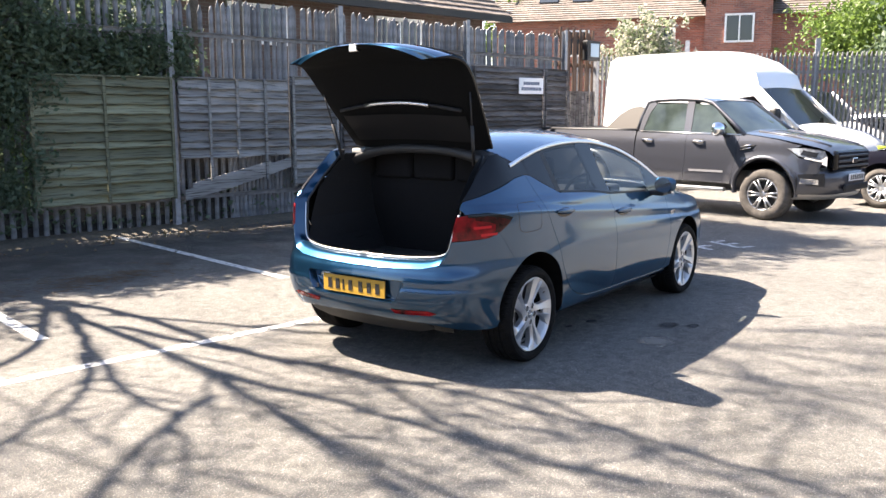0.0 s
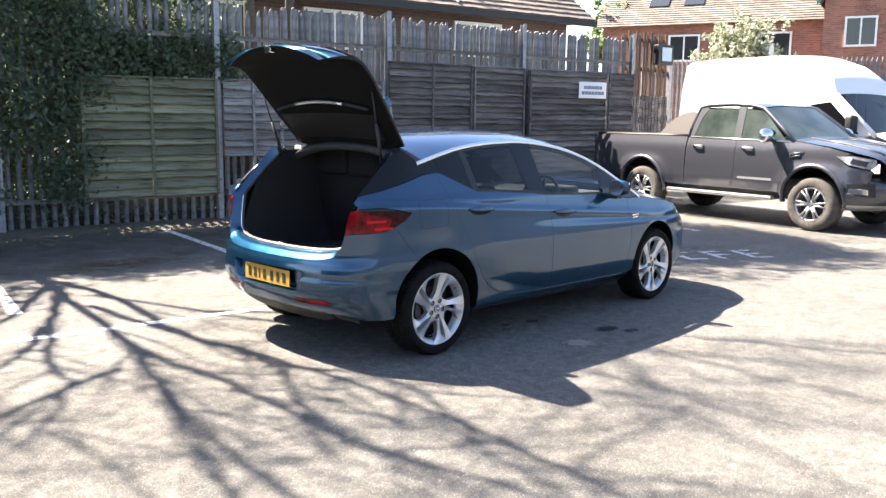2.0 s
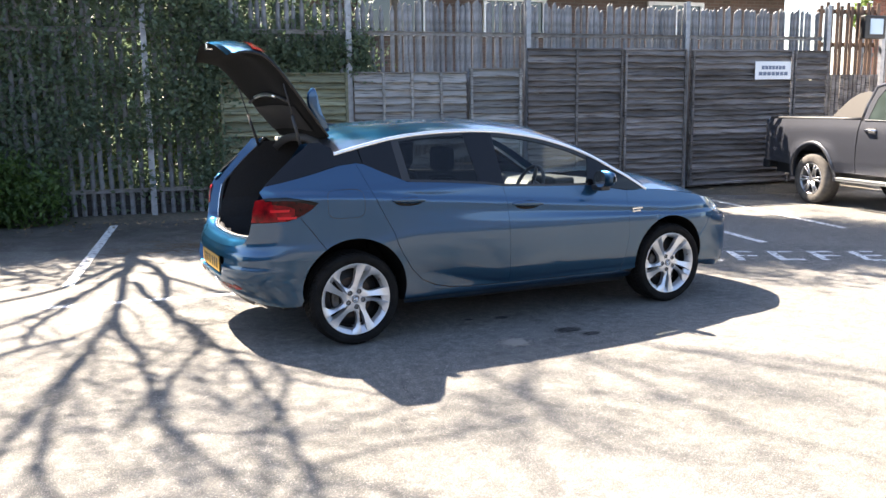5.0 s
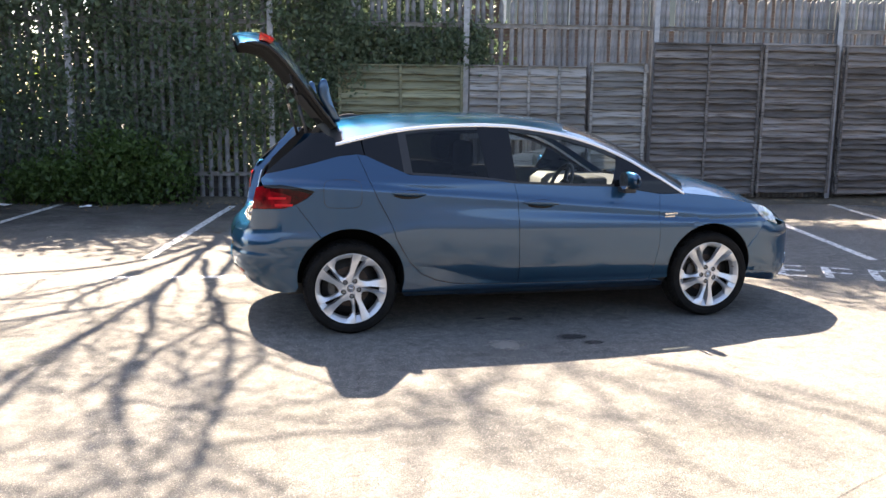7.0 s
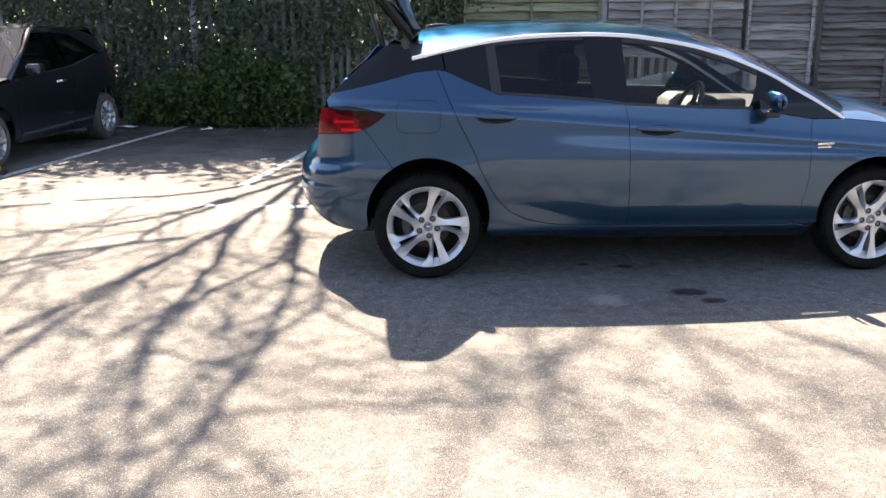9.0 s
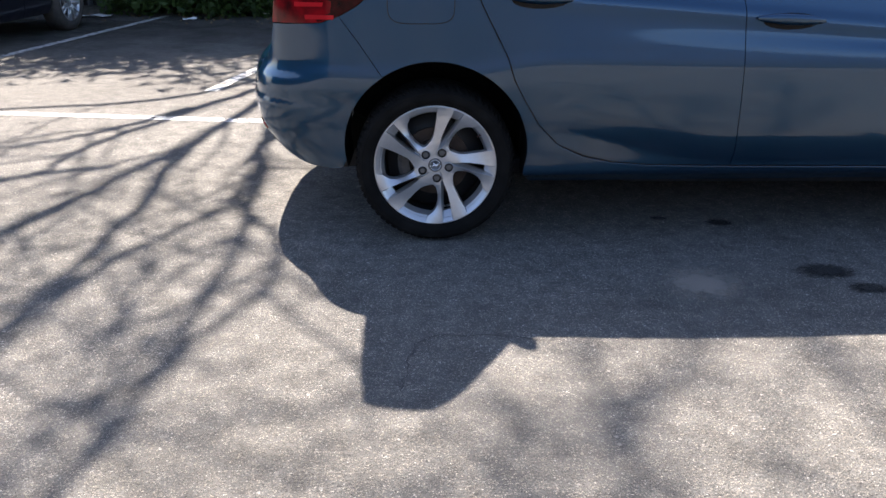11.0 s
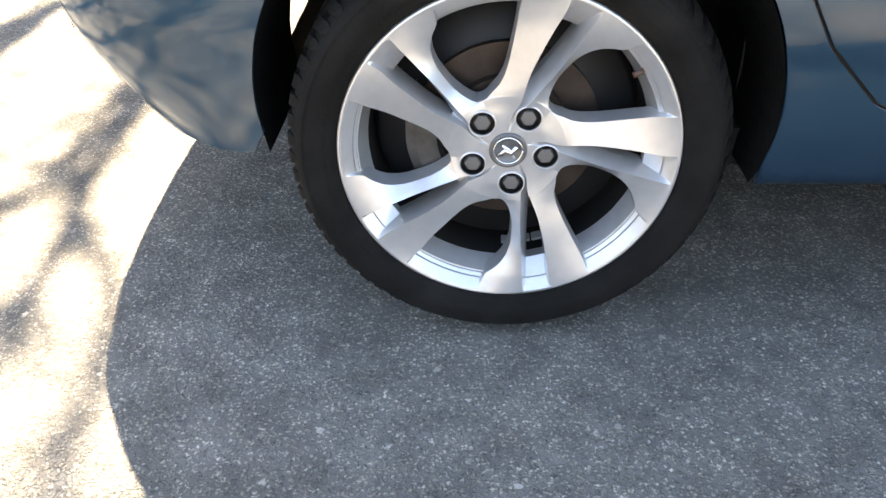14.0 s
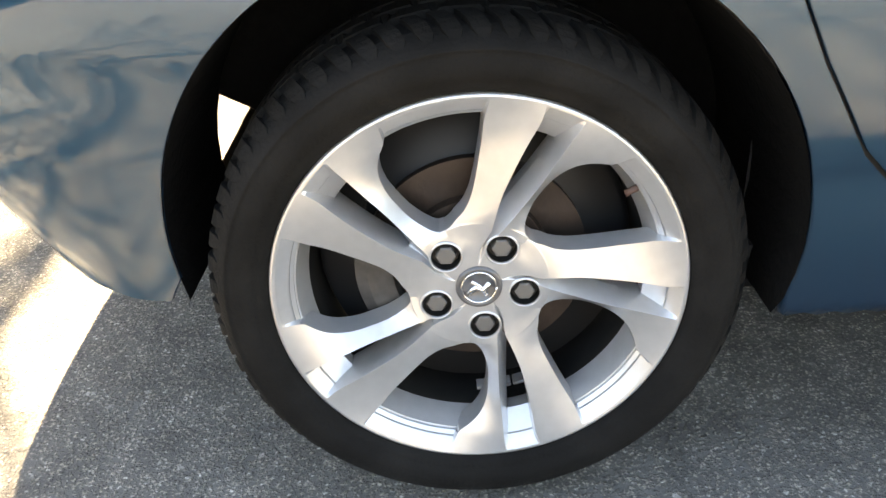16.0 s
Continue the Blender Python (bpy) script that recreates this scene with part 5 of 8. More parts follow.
# angles from the nut: the window's edge, the fold, both sides of the slot, the window's other edge
EDGE_A = [(0.075, -15.5), (0.083, -15.5), (0.0845, -11.0), (0.088, -8.2), (0.095, -5.5), (0.108, -3.2), (0.124, -2.2), (0.155, -3.2), (0.175, -5.2), (0.19, -7.8), (0.2035, -11.6), (0.2125, -14.6), (0.2395, -16.5)]
FOLD = [(0.075, 9.5), (0.09, 6.8), (0.114, 4.2), (0.152, 2.0), (0.175, 1.5), (0.191, 1.2), (0.2225, 0.7), (0.2395, 0.4)]
NEAR = [(0.075, 16.2), (0.096, 14.2), (0.114, 10.8), (0.152, 6.2), (0.191, 3.9), (0.2225, 2.2), (0.2395, 1.2)]
FAR = [(0.075, 16.6), (0.096, 16.4), (0.113, 16.1), (0.15, 14.2), (0.191, 12.0), (0.2225, 10.6), (0.2395, 10.8)]
EDGE_B = [(0.075, 56.5), (0.083, 56.5), (0.0845, 51.5), (0.09, 46.0), (0.1, 38.0), (0.12, 32.4), (0.152, 29.4), (0.19, 27.7), (0.207, 27.4), (0.2125, 27.2), (0.2395, 25.8)]
FLANK_A = [(0.075, 0.0045), (0.083, 0.0075), (0.1, 0.0135), (0.14, 0.0175), (0.17, 0.016), (0.19, 0.013), (0.2165, 0.008), (0.2395, 0.0)]
FLANK_B = [(0.075, 0.0045), (0.09, 0.0075), (0.12, 0.0105), (0.17, 0.0105), (0.2165, 0.006), (0.2395, 0.0)]
# the groove's start on the hub: fold, both sides of its floor, brow
HUB_GROOVE = ([(0.03, 25.0), (0.04, 22.0), (0.0555, 17.0), (0.066, 12.0), (0.0755, 9.5)], [(0.03, 28.0), (0.04, 25.5), (0.0555, 21.0), (0.066, 17.8), (0.0755, 16.2)],
              [(0.03, 29.0), (0.04, 26.2), (0.0555, 21.6), (0.066, 18.3), (0.0755, 16.6)], [(0.03, 32.0), (0.04, 29.5), (0.0555, 24.4), (0.066, 20.0), (0.0755, 17.5)])


def slot_depth(r):
    return ease(r, [(0.03, 0.0), (0.04, 0.0035), (0.0555, 0.0075), (0.066, 0.0105), (0.0755, 0.0145), (0.09, 0.0225), (0.112, 0.033), (0.2, 0.034)]) * min(1.0, max(0.0, (0.2375 - r) / 0.042))


def hub_depth(q):
    """The hub's face, with a groove that runs in past each nut."""
    r = q.length
    a = (math.degrees(math.atan2(q.y, q.x)) - NUT_TURN) % 72
    a0, a1, a2, a3 = (ease(r, line) for line in HUB_GROOVE)
    fall = 0.0045 * smooth_step(0.054, 0.0755, r)         # the spokes' roots roll off between the grooves
    if r < 0.031 or not a0 < a < a3:
        return ease(r, BASE) + fall * ease(a, [(0.0, 0.36), (a0, 0.0), (a3, 0.0), (56.5, 1.0), (62.0, 0.78), (72.0, 0.36)])
    return ease(r, BASE) + slot_depth(r) * (min(1.0, (a - a0) / (a1 - a0)) if a < a1 else 1.0 - max(0.0, (a - a2) / (a3 - a2)))


def window_slope(r):
    """The cone that falls from the lip into a wide opening."""
    return 0.0185 * min(1.0, max(0.0, (0.2375 - r) / 0.021))


def rim_mesh():
    bm = bmesh.new()
    reach = sorted({round(float(r), 5) for r in [0.075, 0.079, WINDOW_IN, SLOT_IN, SLOT_OUT, WINDOW_OUT, 0.2375, FACE_R] + [WINDOW_IN + 0.013 * (k / 9) ** 2 for k in range(10)] + list(np.linspace(0.1, 0.236, 35))})

    def vert(r, a, depth):
        q = polar(r, a)
        return bm.verts.new((q.x, depth, q.y))

    def strip(lines, part_of=lambda r: True, cells=1):
        """Quads between two edge lines given as functions of r, each giving (angle, depth)."""
        rows = []
        for r in reach:
            if not part_of(r):
                continue
            (a0, d0), (a1, d1) = lines[0](r), lines[1](r)
            rows.append([vert(r, a0 + (a1 - a0) * k / cells, d0 + (d1 - d0) * k / cells) for k in range(cells + 1)])
        for one, two in zip(rows, rows[1:]):
            for k in range(cells):
                bm.faces.new((one[k], two[k], two[k + 1], one[k + 1]))

    def wall(line, part_of, inward, depth):
        """The side of an opening, going back from an edge line."""
        rows = []
        for r in reach:
            if part_of(r):
                a, d = line(r)
                rows.append([vert(r, a, d), vert(r, a + inward / r * 0.06, d + depth)])
        for one, two in zip(rows, rows[1:]):
            bm.faces.new((one[0], two[0], two[1], one[1]))

    for k in range(5):
        turn = NUT_TURN + 72 * k

        def line(knots, rise):
            return lambda r: (ease(r, knots) + turn, ease(r, BASE) + rise(r))

        edge_a = line(EDGE_A, lambda r: ease(r, FLANK_A))
        fold = line(FOLD, lambda r: 0.0)
        near_ = line(NEAR, slot_depth)
        far_ = line(FAR, slot_depth)
        brow = lambda r: (ease(r, FAR) + 0.9 + turn, ease(r, BASE))
        edge_b = line(EDGE_B, lambda r: ease(r, FLANK_B))
        next_a = lambda r: (ease(r, EDGE_A) + 72 + turn, ease(r, BASE) + ease(r, FLANK_A))
        foot_b = lambda r: (ease(r, EDGE_B) + 0.7 + turn, max(window_slope(r), edge_b(r)[1]))
        foot_a = lambda r: (ease(r, EDGE_A) + 71.3 + turn, max(window_slope(r), next_a(r)[1]))
        strip((edge_a, fold), cells=4)
        strip((fold, near_), cells=2)
        strip((near_, far_), lambda r: r <= SLOT_IN, 1)
        strip((near_, far_), lambda r: r >= SLOT_OUT, 3)
        strip((far_, brow))
        strip((brow, edge_b), cells=6)
        outside = lambda r: r >= WINDOW_OUT
        strip((edge_b, foot_b), outside)
        strip((foot_b, foot_a), outside, 14)
        strip((foot_a, next_a), outside)
        strip((edge_b, next_a), lambda r: r <= WINDOW_IN, 4)
        hole = lambda r: WINDOW_IN <= r <= WINDOW_OUT
        wall(edge_a, hole, -0.9, 0.034)
        wall(edge_b, hole, 0.9, 0.034)
        slot = lambda r: SLOT_IN <= r <= SLOT_OUT
        wall(near_, slot, 0.3, 0.02)
        wall(far_, slot, -0.3, 0.02)
        for a0, a1, r, d, back in ((foot_b(WINDOW_OUT)[0], foot_a(WINDOW_OUT)[0], WINDOW_OUT, window_slope(WINDOW_OUT), 0.008), (near_(SLOT_OUT)[0], far_(SLOT_OUT)[0], SLOT_OUT, near_(SLOT_OUT)[1], 0.02)):
            angles = np.linspace(a0, a1, 15)
            rows = [[vert(r, a, d), vert(r + 0.0005, a, d + back)] for a in angles]
            for one, two in zip(rows, rows[1:]):
                bm.faces.new((one[0], two[0], two[1], one[1]))
    # the hub with its nut holes
    holes = [[polar(NUT_R, NUT_TURN + 72 * k) + polar(0.0178, j * 15) for j in range(24)] for k in range(5)]
    grooves = [[polar(r, ease(r, line) + NUT_TURN + 72 * k) for r in np.linspace(0.0315, 0.0745, 16)] for k in range(5) for line in HUB_GROOVE]
    pts, faces = filled([polar(0.0755, 2 * k) for k in range(180)], 0.006, holes, grooves)
    vs = [bm.verts.new((q.x, hub_depth(q), q.y)) for q in pts]
    for f in faces:
        bm.faces.new([vs[i] for i in f])
    bmesh.ops.remove_doubles(bm, verts=bm.verts[:], dist=0.00004)
    bmesh.ops.recalc_face_normals(bm, faces=bm.faces[:])
    if sum(f.normal.y * f.calc_area() for f in bm.faces) > 0:
        bmesh.ops.reverse_faces(bm, faces=bm.faces[:])
    return mesh_of("rim_face", bm, ALLOY, True)


rim_face_data = rim_mesh()
bm = bmesh.new()
lathe(bm, [(0.0176, 0.012), (0.0176, 0.0), (0.0179, -0.0009), (0.0187, -0.0014), (0.0196, -0.0009), (0.0205, 0.0004)], 40)
nut_collar_data = mesh_of("nut_collar", bm, ALLOY, True)
bm = bmesh.new()
lathe(bm, [(0.2393, 0.0), (0.2412, 0.0002), (0.2426, 0.0014), (0.2435, 0.004), (0.2435, 0.02)], 240)
rim_lip_data = mesh_of("rim_lip", bm, ALLOY, True)
bm = bmesh.new()
lathe(bm, [(0.2215, 0.012), (0.2190, 0.0225), (0.2150, 0.0235), (0.2138, 0.027), (0.2128, 0.030), (0.2035, 0.058)], 120)
barrel_data = mesh_of("rim_ledge", bm, ALLOY, True)
barrel_data.set_sharp_from_angle(angle=radians(40))
# inner barrel, near black behind the silver ledge
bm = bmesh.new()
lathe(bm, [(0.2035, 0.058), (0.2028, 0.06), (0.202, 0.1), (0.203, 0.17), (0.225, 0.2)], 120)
inner_barrel_data = mesh_of("rim_barrel", bm, material("near_black_barrel", (0.012, 0.0115, 0.011), 0.75, 0.0, 30, (0.007, 0.007, 0.007), spec=0.2), True)
bm = bmesh.new()
lathe(bm, [(0.0, -0.0), (0.021, 0.0), (0.022, -0.0025), (0.0258, -0.003), (0.0275, 0.0), (0.028, 0.006)], 48)
for v in bm.verts:
    v.co.y += 0.0195
cap_data = mesh_of("centre_cap", bm, material("grey_centre_cap", (0.13, 0.13, 0.135), 0.35, 0.5), True)
bm = bmesh.new()
tube(bm, [Vector((0.0205 * math.cos(a), 0.018, 0.0205 * math.sin(a))) for a in np.linspace(0, 2 * math.pi, 33)], 0.0016, 6)
tube(bm, [Vector((x, 0.018, z)) for x, z in ((-0.013, -0.008), (-0.004, 0.001), (0.004, -0.004), (0.012, 0.007))], 0.004, 6)
tube(bm, [Vector((x, 0.018, z)) for x, z in ((-0.009, 0.009), (0.0, 0.003), (0.009, -0.010))], 0.0028, 6)
emblem_data = mesh_of("emblem", bm, CHROME, True)
bm = bmesh.new()
ring = lathe(bm, [(0.0, 0.0), (0.0105, 0.0), (0.0122, 0.0015), (0.0122, 0.016)], 6)
nut_data = mesh_of("wheel_nut", bm, material("wheel_nut_cap", (0.16, 0.155, 0.15), 0.45, 0.4))
bm = bmesh.new()
profile = [(0.240, 0.014), (0.2435, 0.004), (0.2475, -0.003), (0.254, -0.0075), (0.258, -0.0075), (0.2595, -0.0095), (0.272, -0.0125), (0.284, -0.0115), (0.2895, -0.0095), (0.2905, -0.0105), (0.2925, -0.0095), (0.299, -0.003), (0.304, 0.006), (0.3062, 0.0125)]
lathe(bm, profile, 120)
tyre_wall_data = mesh_of("sidewall", bm, RUBBER, True)
bm = bmesh.new()
seg = 480
wide = [(0.3060, 0.012), (0.3095, 0.02), (0.311, 0.038), (0.3115, 0.05), (0.3115, 0.058), (0.309, 0.059), (0.309, 0.066), (0.318, 0.067), (0.318, 0.098), (0.309, 0.099), (0.309, 0.107), (0.318, 0.108), (0.318, 0.139), (0.309, 0.14), (0.309, 0.148), (0.3178, 0.149), (0.316, 0.18), (0.309, 0.2), (0.28, 0.21), (0.24, 0.2)]
rings = lathe(bm, wide, seg)
for i, (r, o) in enumerate(wide):
    for k, v in enumerate(rings[i]):
        notch = (k + 3 * i) % 13
        if r > 0.3125 and o < 0.06 and notch < 3 and i > 0:
            v.co.x *= (r - 0.0075) / r
            v.co.z *= (r - 0.0075) / r
        elif r > 0.3175 and (k + 2 * i) % 13 < 2:
            v.co.x *= (r - 0.003) / r
            v.co.z *= (r - 0.003) / r
tread_data = mesh_of("tread", bm, RUBBER, False)
bm = bmesh.new()
shoulder = [(0.3010, 0.0005), (0.3085, 0.0085), (0.3135, 0.0175), (0.3162, 0.026), (0.3178, 0.04), (0.3182, 0.056)]
for k in range(66):
    a0 = 2 * math.pi * k / 66
    width = 2 * math.pi / 66 * (0.74 if k % 3 else 0.66)
    rows = []
    for r, o in shoulder:
        turn = a0 + 1.1 * (o - 0.02) + 0.25 * max(0, 0.012 - o)
        cut = 0.0 if o > 0.002 else 0.2 * width
        rows.append([Vector((q * math.cos(t), o + dy, q * math.sin(t))) for q, t, dy in ((r - 0.011, turn, 0.004), (r, turn + cut + 0.004, 0), (r, turn + width - cut - 0.004, 0), (r - 0.011, turn + width, 0.004))])
    sheet(bm, rows)
bmesh.ops.recalc_face_normals(bm, faces=bm.faces[:])
tread_block_data = mesh_of("shoulder_tread", bm, RUBBER, False)
bm = bmesh.new()
lathe(bm, [(0.045, 0.075), (0.05, 0.07), (0.09, 0.07), (0.092, 0.083), (0.138, 0.083), (0.138, 0.095), (0.05, 0.1)], 64)
brake_data = mesh_of("brake_disc", bm, DISC_STEEL, True)
brake_data.set_sharp_from_angle(angle=radians(35))
bm = bmesh.new()
rows = []
for a in np.linspace(150, 205, 9):
    c = polar(1, a)
    rows.append([Vector((c.x * r, o, c.y * r)) for r, o in ((0.10, 0.075), (0.104, 0.068), (0.135, 0.066), (0.15, 0.072), (0.152, 0.11), (0.10, 0.11), (0.10, 0.075))])
sheet(bm, rows)
bmesh.ops.holes_fill(bm, edges=bm.edges[:], sides=8)
caliper_data = mesh_of("caliper", bm, CALIPER, False)
bm = bmesh.new()
lathe(bm, [(0.0, 0.105), (0.19, 0.105), (0.2, 0.13)], 40)
back_data = mesh_of("hub_carrier", bm, BLACK, True)
bm = bmesh.new()
tube(bm, [Vector((*p, 0)).xzy for p in (polar(0.2155, 34), polar(0.2, 34.5))], 0.0042, 8)
for v in bm.verts:
    v.co.y = v.co.y + 0.02
valve_data = mesh_of("valve", bm, material("valve_brass", (0.09, 0.05, 0.04), 0.5, 0.3), True)


bm = bmesh.new()
soft_box(bm, -0.011, 0.011, 0.085, 0.105, -0.2035, -0.1985, 0.001, 1)
weight_data = mesh_of("balance_weight", bm, material("balance_weight_zinc", (0.42, 0.42, 0.43), 0.5, 0.3))


bm = bmesh.new()
lathe(bm, [(0.0, 0.012), (0.0172, 0.012), (0.0172, -0.0005)], 24)
pocket_data = mesh_of("nut_pocket", bm, BLACK, False)


def road_wheel(x, side, turn):
    """A wheel whose outer face looks to the right (side 1) or left (-1)."""
    wheel = tagged(new("wheel"), "silver twin-spoke alloy wheel with a low black tyre")
    wheel.parent = car
    wheel.matrix_basis = pose(x, -HUB_Y * side, 0.318, 0, 0, 0 if side > 0 else 180)
    inner = pose(0, 0, 0, 0, turn, 0)
    rim = None
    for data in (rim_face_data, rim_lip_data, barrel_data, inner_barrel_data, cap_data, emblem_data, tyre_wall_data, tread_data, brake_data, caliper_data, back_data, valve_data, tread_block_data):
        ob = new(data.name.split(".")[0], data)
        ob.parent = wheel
        if data is rim_face_data:
            soft = ob.modifiers.new("soft_edges", "BEVEL")
            soft.width, soft.segments, soft.limit_method, soft.angle_limit, soft.harden_normals = 0.0013, 2, "ANGLE", radians(16), True
        if data not in (brake_data, caliper_data, back_data, tyre_wall_data, tread_data, tread_block_data):
            ob.matrix_basis = inner
    for k in range(5):
        nut = new("wheel_nut", nut_data)
        c = polar(NUT_R, NUT_TURN + 72 * k)
        nut.parent = wheel
        nut.matrix_basis = inner @ pose(c.x, 0.0225, c.y)
        collar = new("nut_collar", nut_collar_data)
        collar.parent = wheel
        collar.matrix_basis = inner @ pose(c.x, ease(NUT_R, BASE), c.y)
        pocket = new("nut_pocket", pocket_data)
        pocket.parent = wheel
        pocket.matrix_basis = inner @ pose(c.x, 0.0225, c.y)
    for a in (-16.5, -9.5, -2.5):
        weight = new("balance_weight", weight_data)
        weight.parent = wheel
        weight.matrix_basis = inner @ pose(0, 0, 0, 0, a, 0)
    return wheel


for x, turn in ((0.0, 0.0), (2.68, 20.0)):
    for side in (1, -1):
        road_wheel(x, side, turn)
for cx in (0.0, 2.672):
    for side in (1, -1):
        bm = bmesh.new()
        rows = []
        for a in np.linspace(-8, 183 if cx == 0 else 188, 35):
            r = (0.335 + 0.045 * max(0, math.sin(radians(a))) ** 0.7) if cx else (0.346 + 0.059 * max(0, math.sin(radians(a))) ** 0.7)
            x, z = cx + r * math.cos(radians(a)), 0.325 + r * math.sin(radians(a))
            edge = -skin(at_x(x, z), z).y - 0.003
            row = []
            for y, k in ((0.56, 0.985), (0.72, 0.99), (0.8, 0.997), (edge, 1.0)):
                row.append((cx + k * r * math.cos(radians(a)), side * y, 0.325 + k * r * math.sin(radians(a))))
            rows.append(row)
        sheet(bm, rows)
        inner_wall = []
        for a in np.linspace(-9, 189, 67):
            r = (0.335 if cx else 0.346) + (0.045 if cx else 0.059) * max(0, math.sin(radians(a))) ** 0.7
            if not cx and a > 157:
                r = 0.2                                     # the liner stops short behind the wheel
            inner_wall.append([(cx + k * r * math.cos(radians(a)), side * 0.57, 0.325 + k * r * math.sin(radians(a))) for k in (0.1, 1)])
        sheet(bm, inner_wall)
        part("wheel_housing", bm, LINER, car)


# ---- other vehicles ----
def flat_panel(name, outline, half_width, mat, parent, gap=0.003, grid=0.08, proud=0.0, label="", sides=(1, -1)):
    """A body panel over an outline of (x, z), on the right (1) and left (-1) flank."""
    poly = shrink(dense([Vector(p) for p in outline], grid * 0.6), gap)
    pts, faces = filled(poly, grid)
    for side in sides:
        bm = bmesh.new()
        vs = [bm.verts.new((p.x, -side * (half_width(p.x, p.y) + proud), p.y)) for p in pts]
        for f in faces:
            a, b, c = (pts[i] for i in f[:3])
            up = (b - a).cross(c - a) > 0
            bm.faces.new([vs[i] for i in (f if up == (side > 0) else f[::-1])])
        rim = [e for e in bm.edges if len(e.link_faces) == 1]
        twin = {}
        for e in rim:
            for v in e.verts:
                if v not in twin:
                    twin[v] = bm.verts.new((v.co.x, v.co.y + side * 0.02, v.co.z))
        for e in rim:
            loop = e.link_loops[0]
            a, b = loop.vert, loop.link_loop_next.vert
            bm.faces.new((b, a, twin[a], twin[b]))
        part(name, bm, mat, parent, label, True).data.set_sharp_from_angle(angle=radians(40))


def deck(name, profile, half_width, mat, parent, crown=0.02, trim=1.0, n=13, label=""):
    """A top surface across the car along a profile of (x, z)."""
    bm = bmesh.new()
    rows = []
    for x, z in profile:
        w = half_width(x, z) * trim
        rows.append([(x, w * u, z + crown * (1 - u * u) - 0.0) for u in np.linspace(1, -1, n)])
    sheet(bm, rows)
    part(name, bm, mat, parent, label, True)


def plain_wheel(parent, x, y, radius, rim_r, spokes, side, mat=ALLOY, width=0.22):
    wheel = new("wheel")
    wheel.parent = parent
    wheel.matrix_basis = pose(x, y, radius, 0, 0, 0 if side > 0 else 180)
    bm = bmesh.new()
    lathe(bm, [(rim_r, 0.0), (rim_r + 0.02, -0.012), (radius - 0.05, -0.012), (radius - 0.012, 0.012), (radius, 0.045), (radius, width - 0.03), (radius - 0.04, width), (rim_r, width)], 48)
    part("tyre", bm, DUSTY_RUBBER, wheel, smooth=True)
    bm = bmesh.new()
    lathe(bm, [(rim_r + 0.004, 0.012), (rim_r - 0.006, -0.004), (rim_r - 0.018, 0.0), (rim_r - 0.025, 0.03), (rim_r - 0.04, 0.12)], 48)
    lathe(bm, [(0.0, 0.012), (0.05, 0.012), (0.065, 0.03), (0.07, 0.06)], 24)
    for k in range(spokes):
        for d in (-0.15, 0.15):
            a = 2 * math.pi * k / spokes
            p, q = Vector((0.05 * math.cos(a + d), 0.02, 0.05 * math.sin(a + d))), Vector(((rim_r - 0.012) * math.cos(a + d), 0.006, (rim_r - 0.012) * math.sin(a + d)))
            tube(bm, [p, q], 0.02, 6, 0.013)
    part("rim", bm, mat, wheel, smooth=True)
    bm = bmesh.new()
    lathe(bm, [(0.0, 0.1), (rim_r - 0.03, 0.1)], 24)
    part("brake_disc", bm, BLACK, wheel)


def arch_points(cx, r, a0, a1, cz, n=16):
    return [(cx + r * math.cos(radians(a0 + (a1 - a0) * k / n)), cz + r * math.sin(radians(a0 + (a1 - a0) * k / n))) for k in range(n + 1)]


def arch_lip(parent, cx, r, cz, half_width, mat, width=0.05):
    for side in (1, -1):
        bm = bmesh.new()
        rows = []
        for x, z in arch_points(cx, r, -8, 188, cz, 24):
            d = Vector((x - cx, z - cz)).normalized()
            y = half_width(x, z)
            rows.append([(x, -side * (y - 0.06), z), (x, -side * (y + 0.02), z), (x + d.x * width * 0.5, -side * (y + 0.026), z + d.y * width * 0.5), (x + d.x * width, -side * (y + 0.004), z + d.y * width)])
        sheet(bm, rows if side < 0 else [r_[::-1] for r_ in rows])
        part("arch_trim", bm, mat, parent, smooth=True)


# opaque glass; the reflected greenery is put into its patchy green colour
TRUCK_GLASS = material("green_reflection_glass", (0.05, 0.066, 0.06), 0.06, 0, 3, (0.02, 0.028, 0.026), spec=0.7)


MACHINED = material("machined_alloy", (0.4, 0.4, 0.41), 0.32, 0.85)


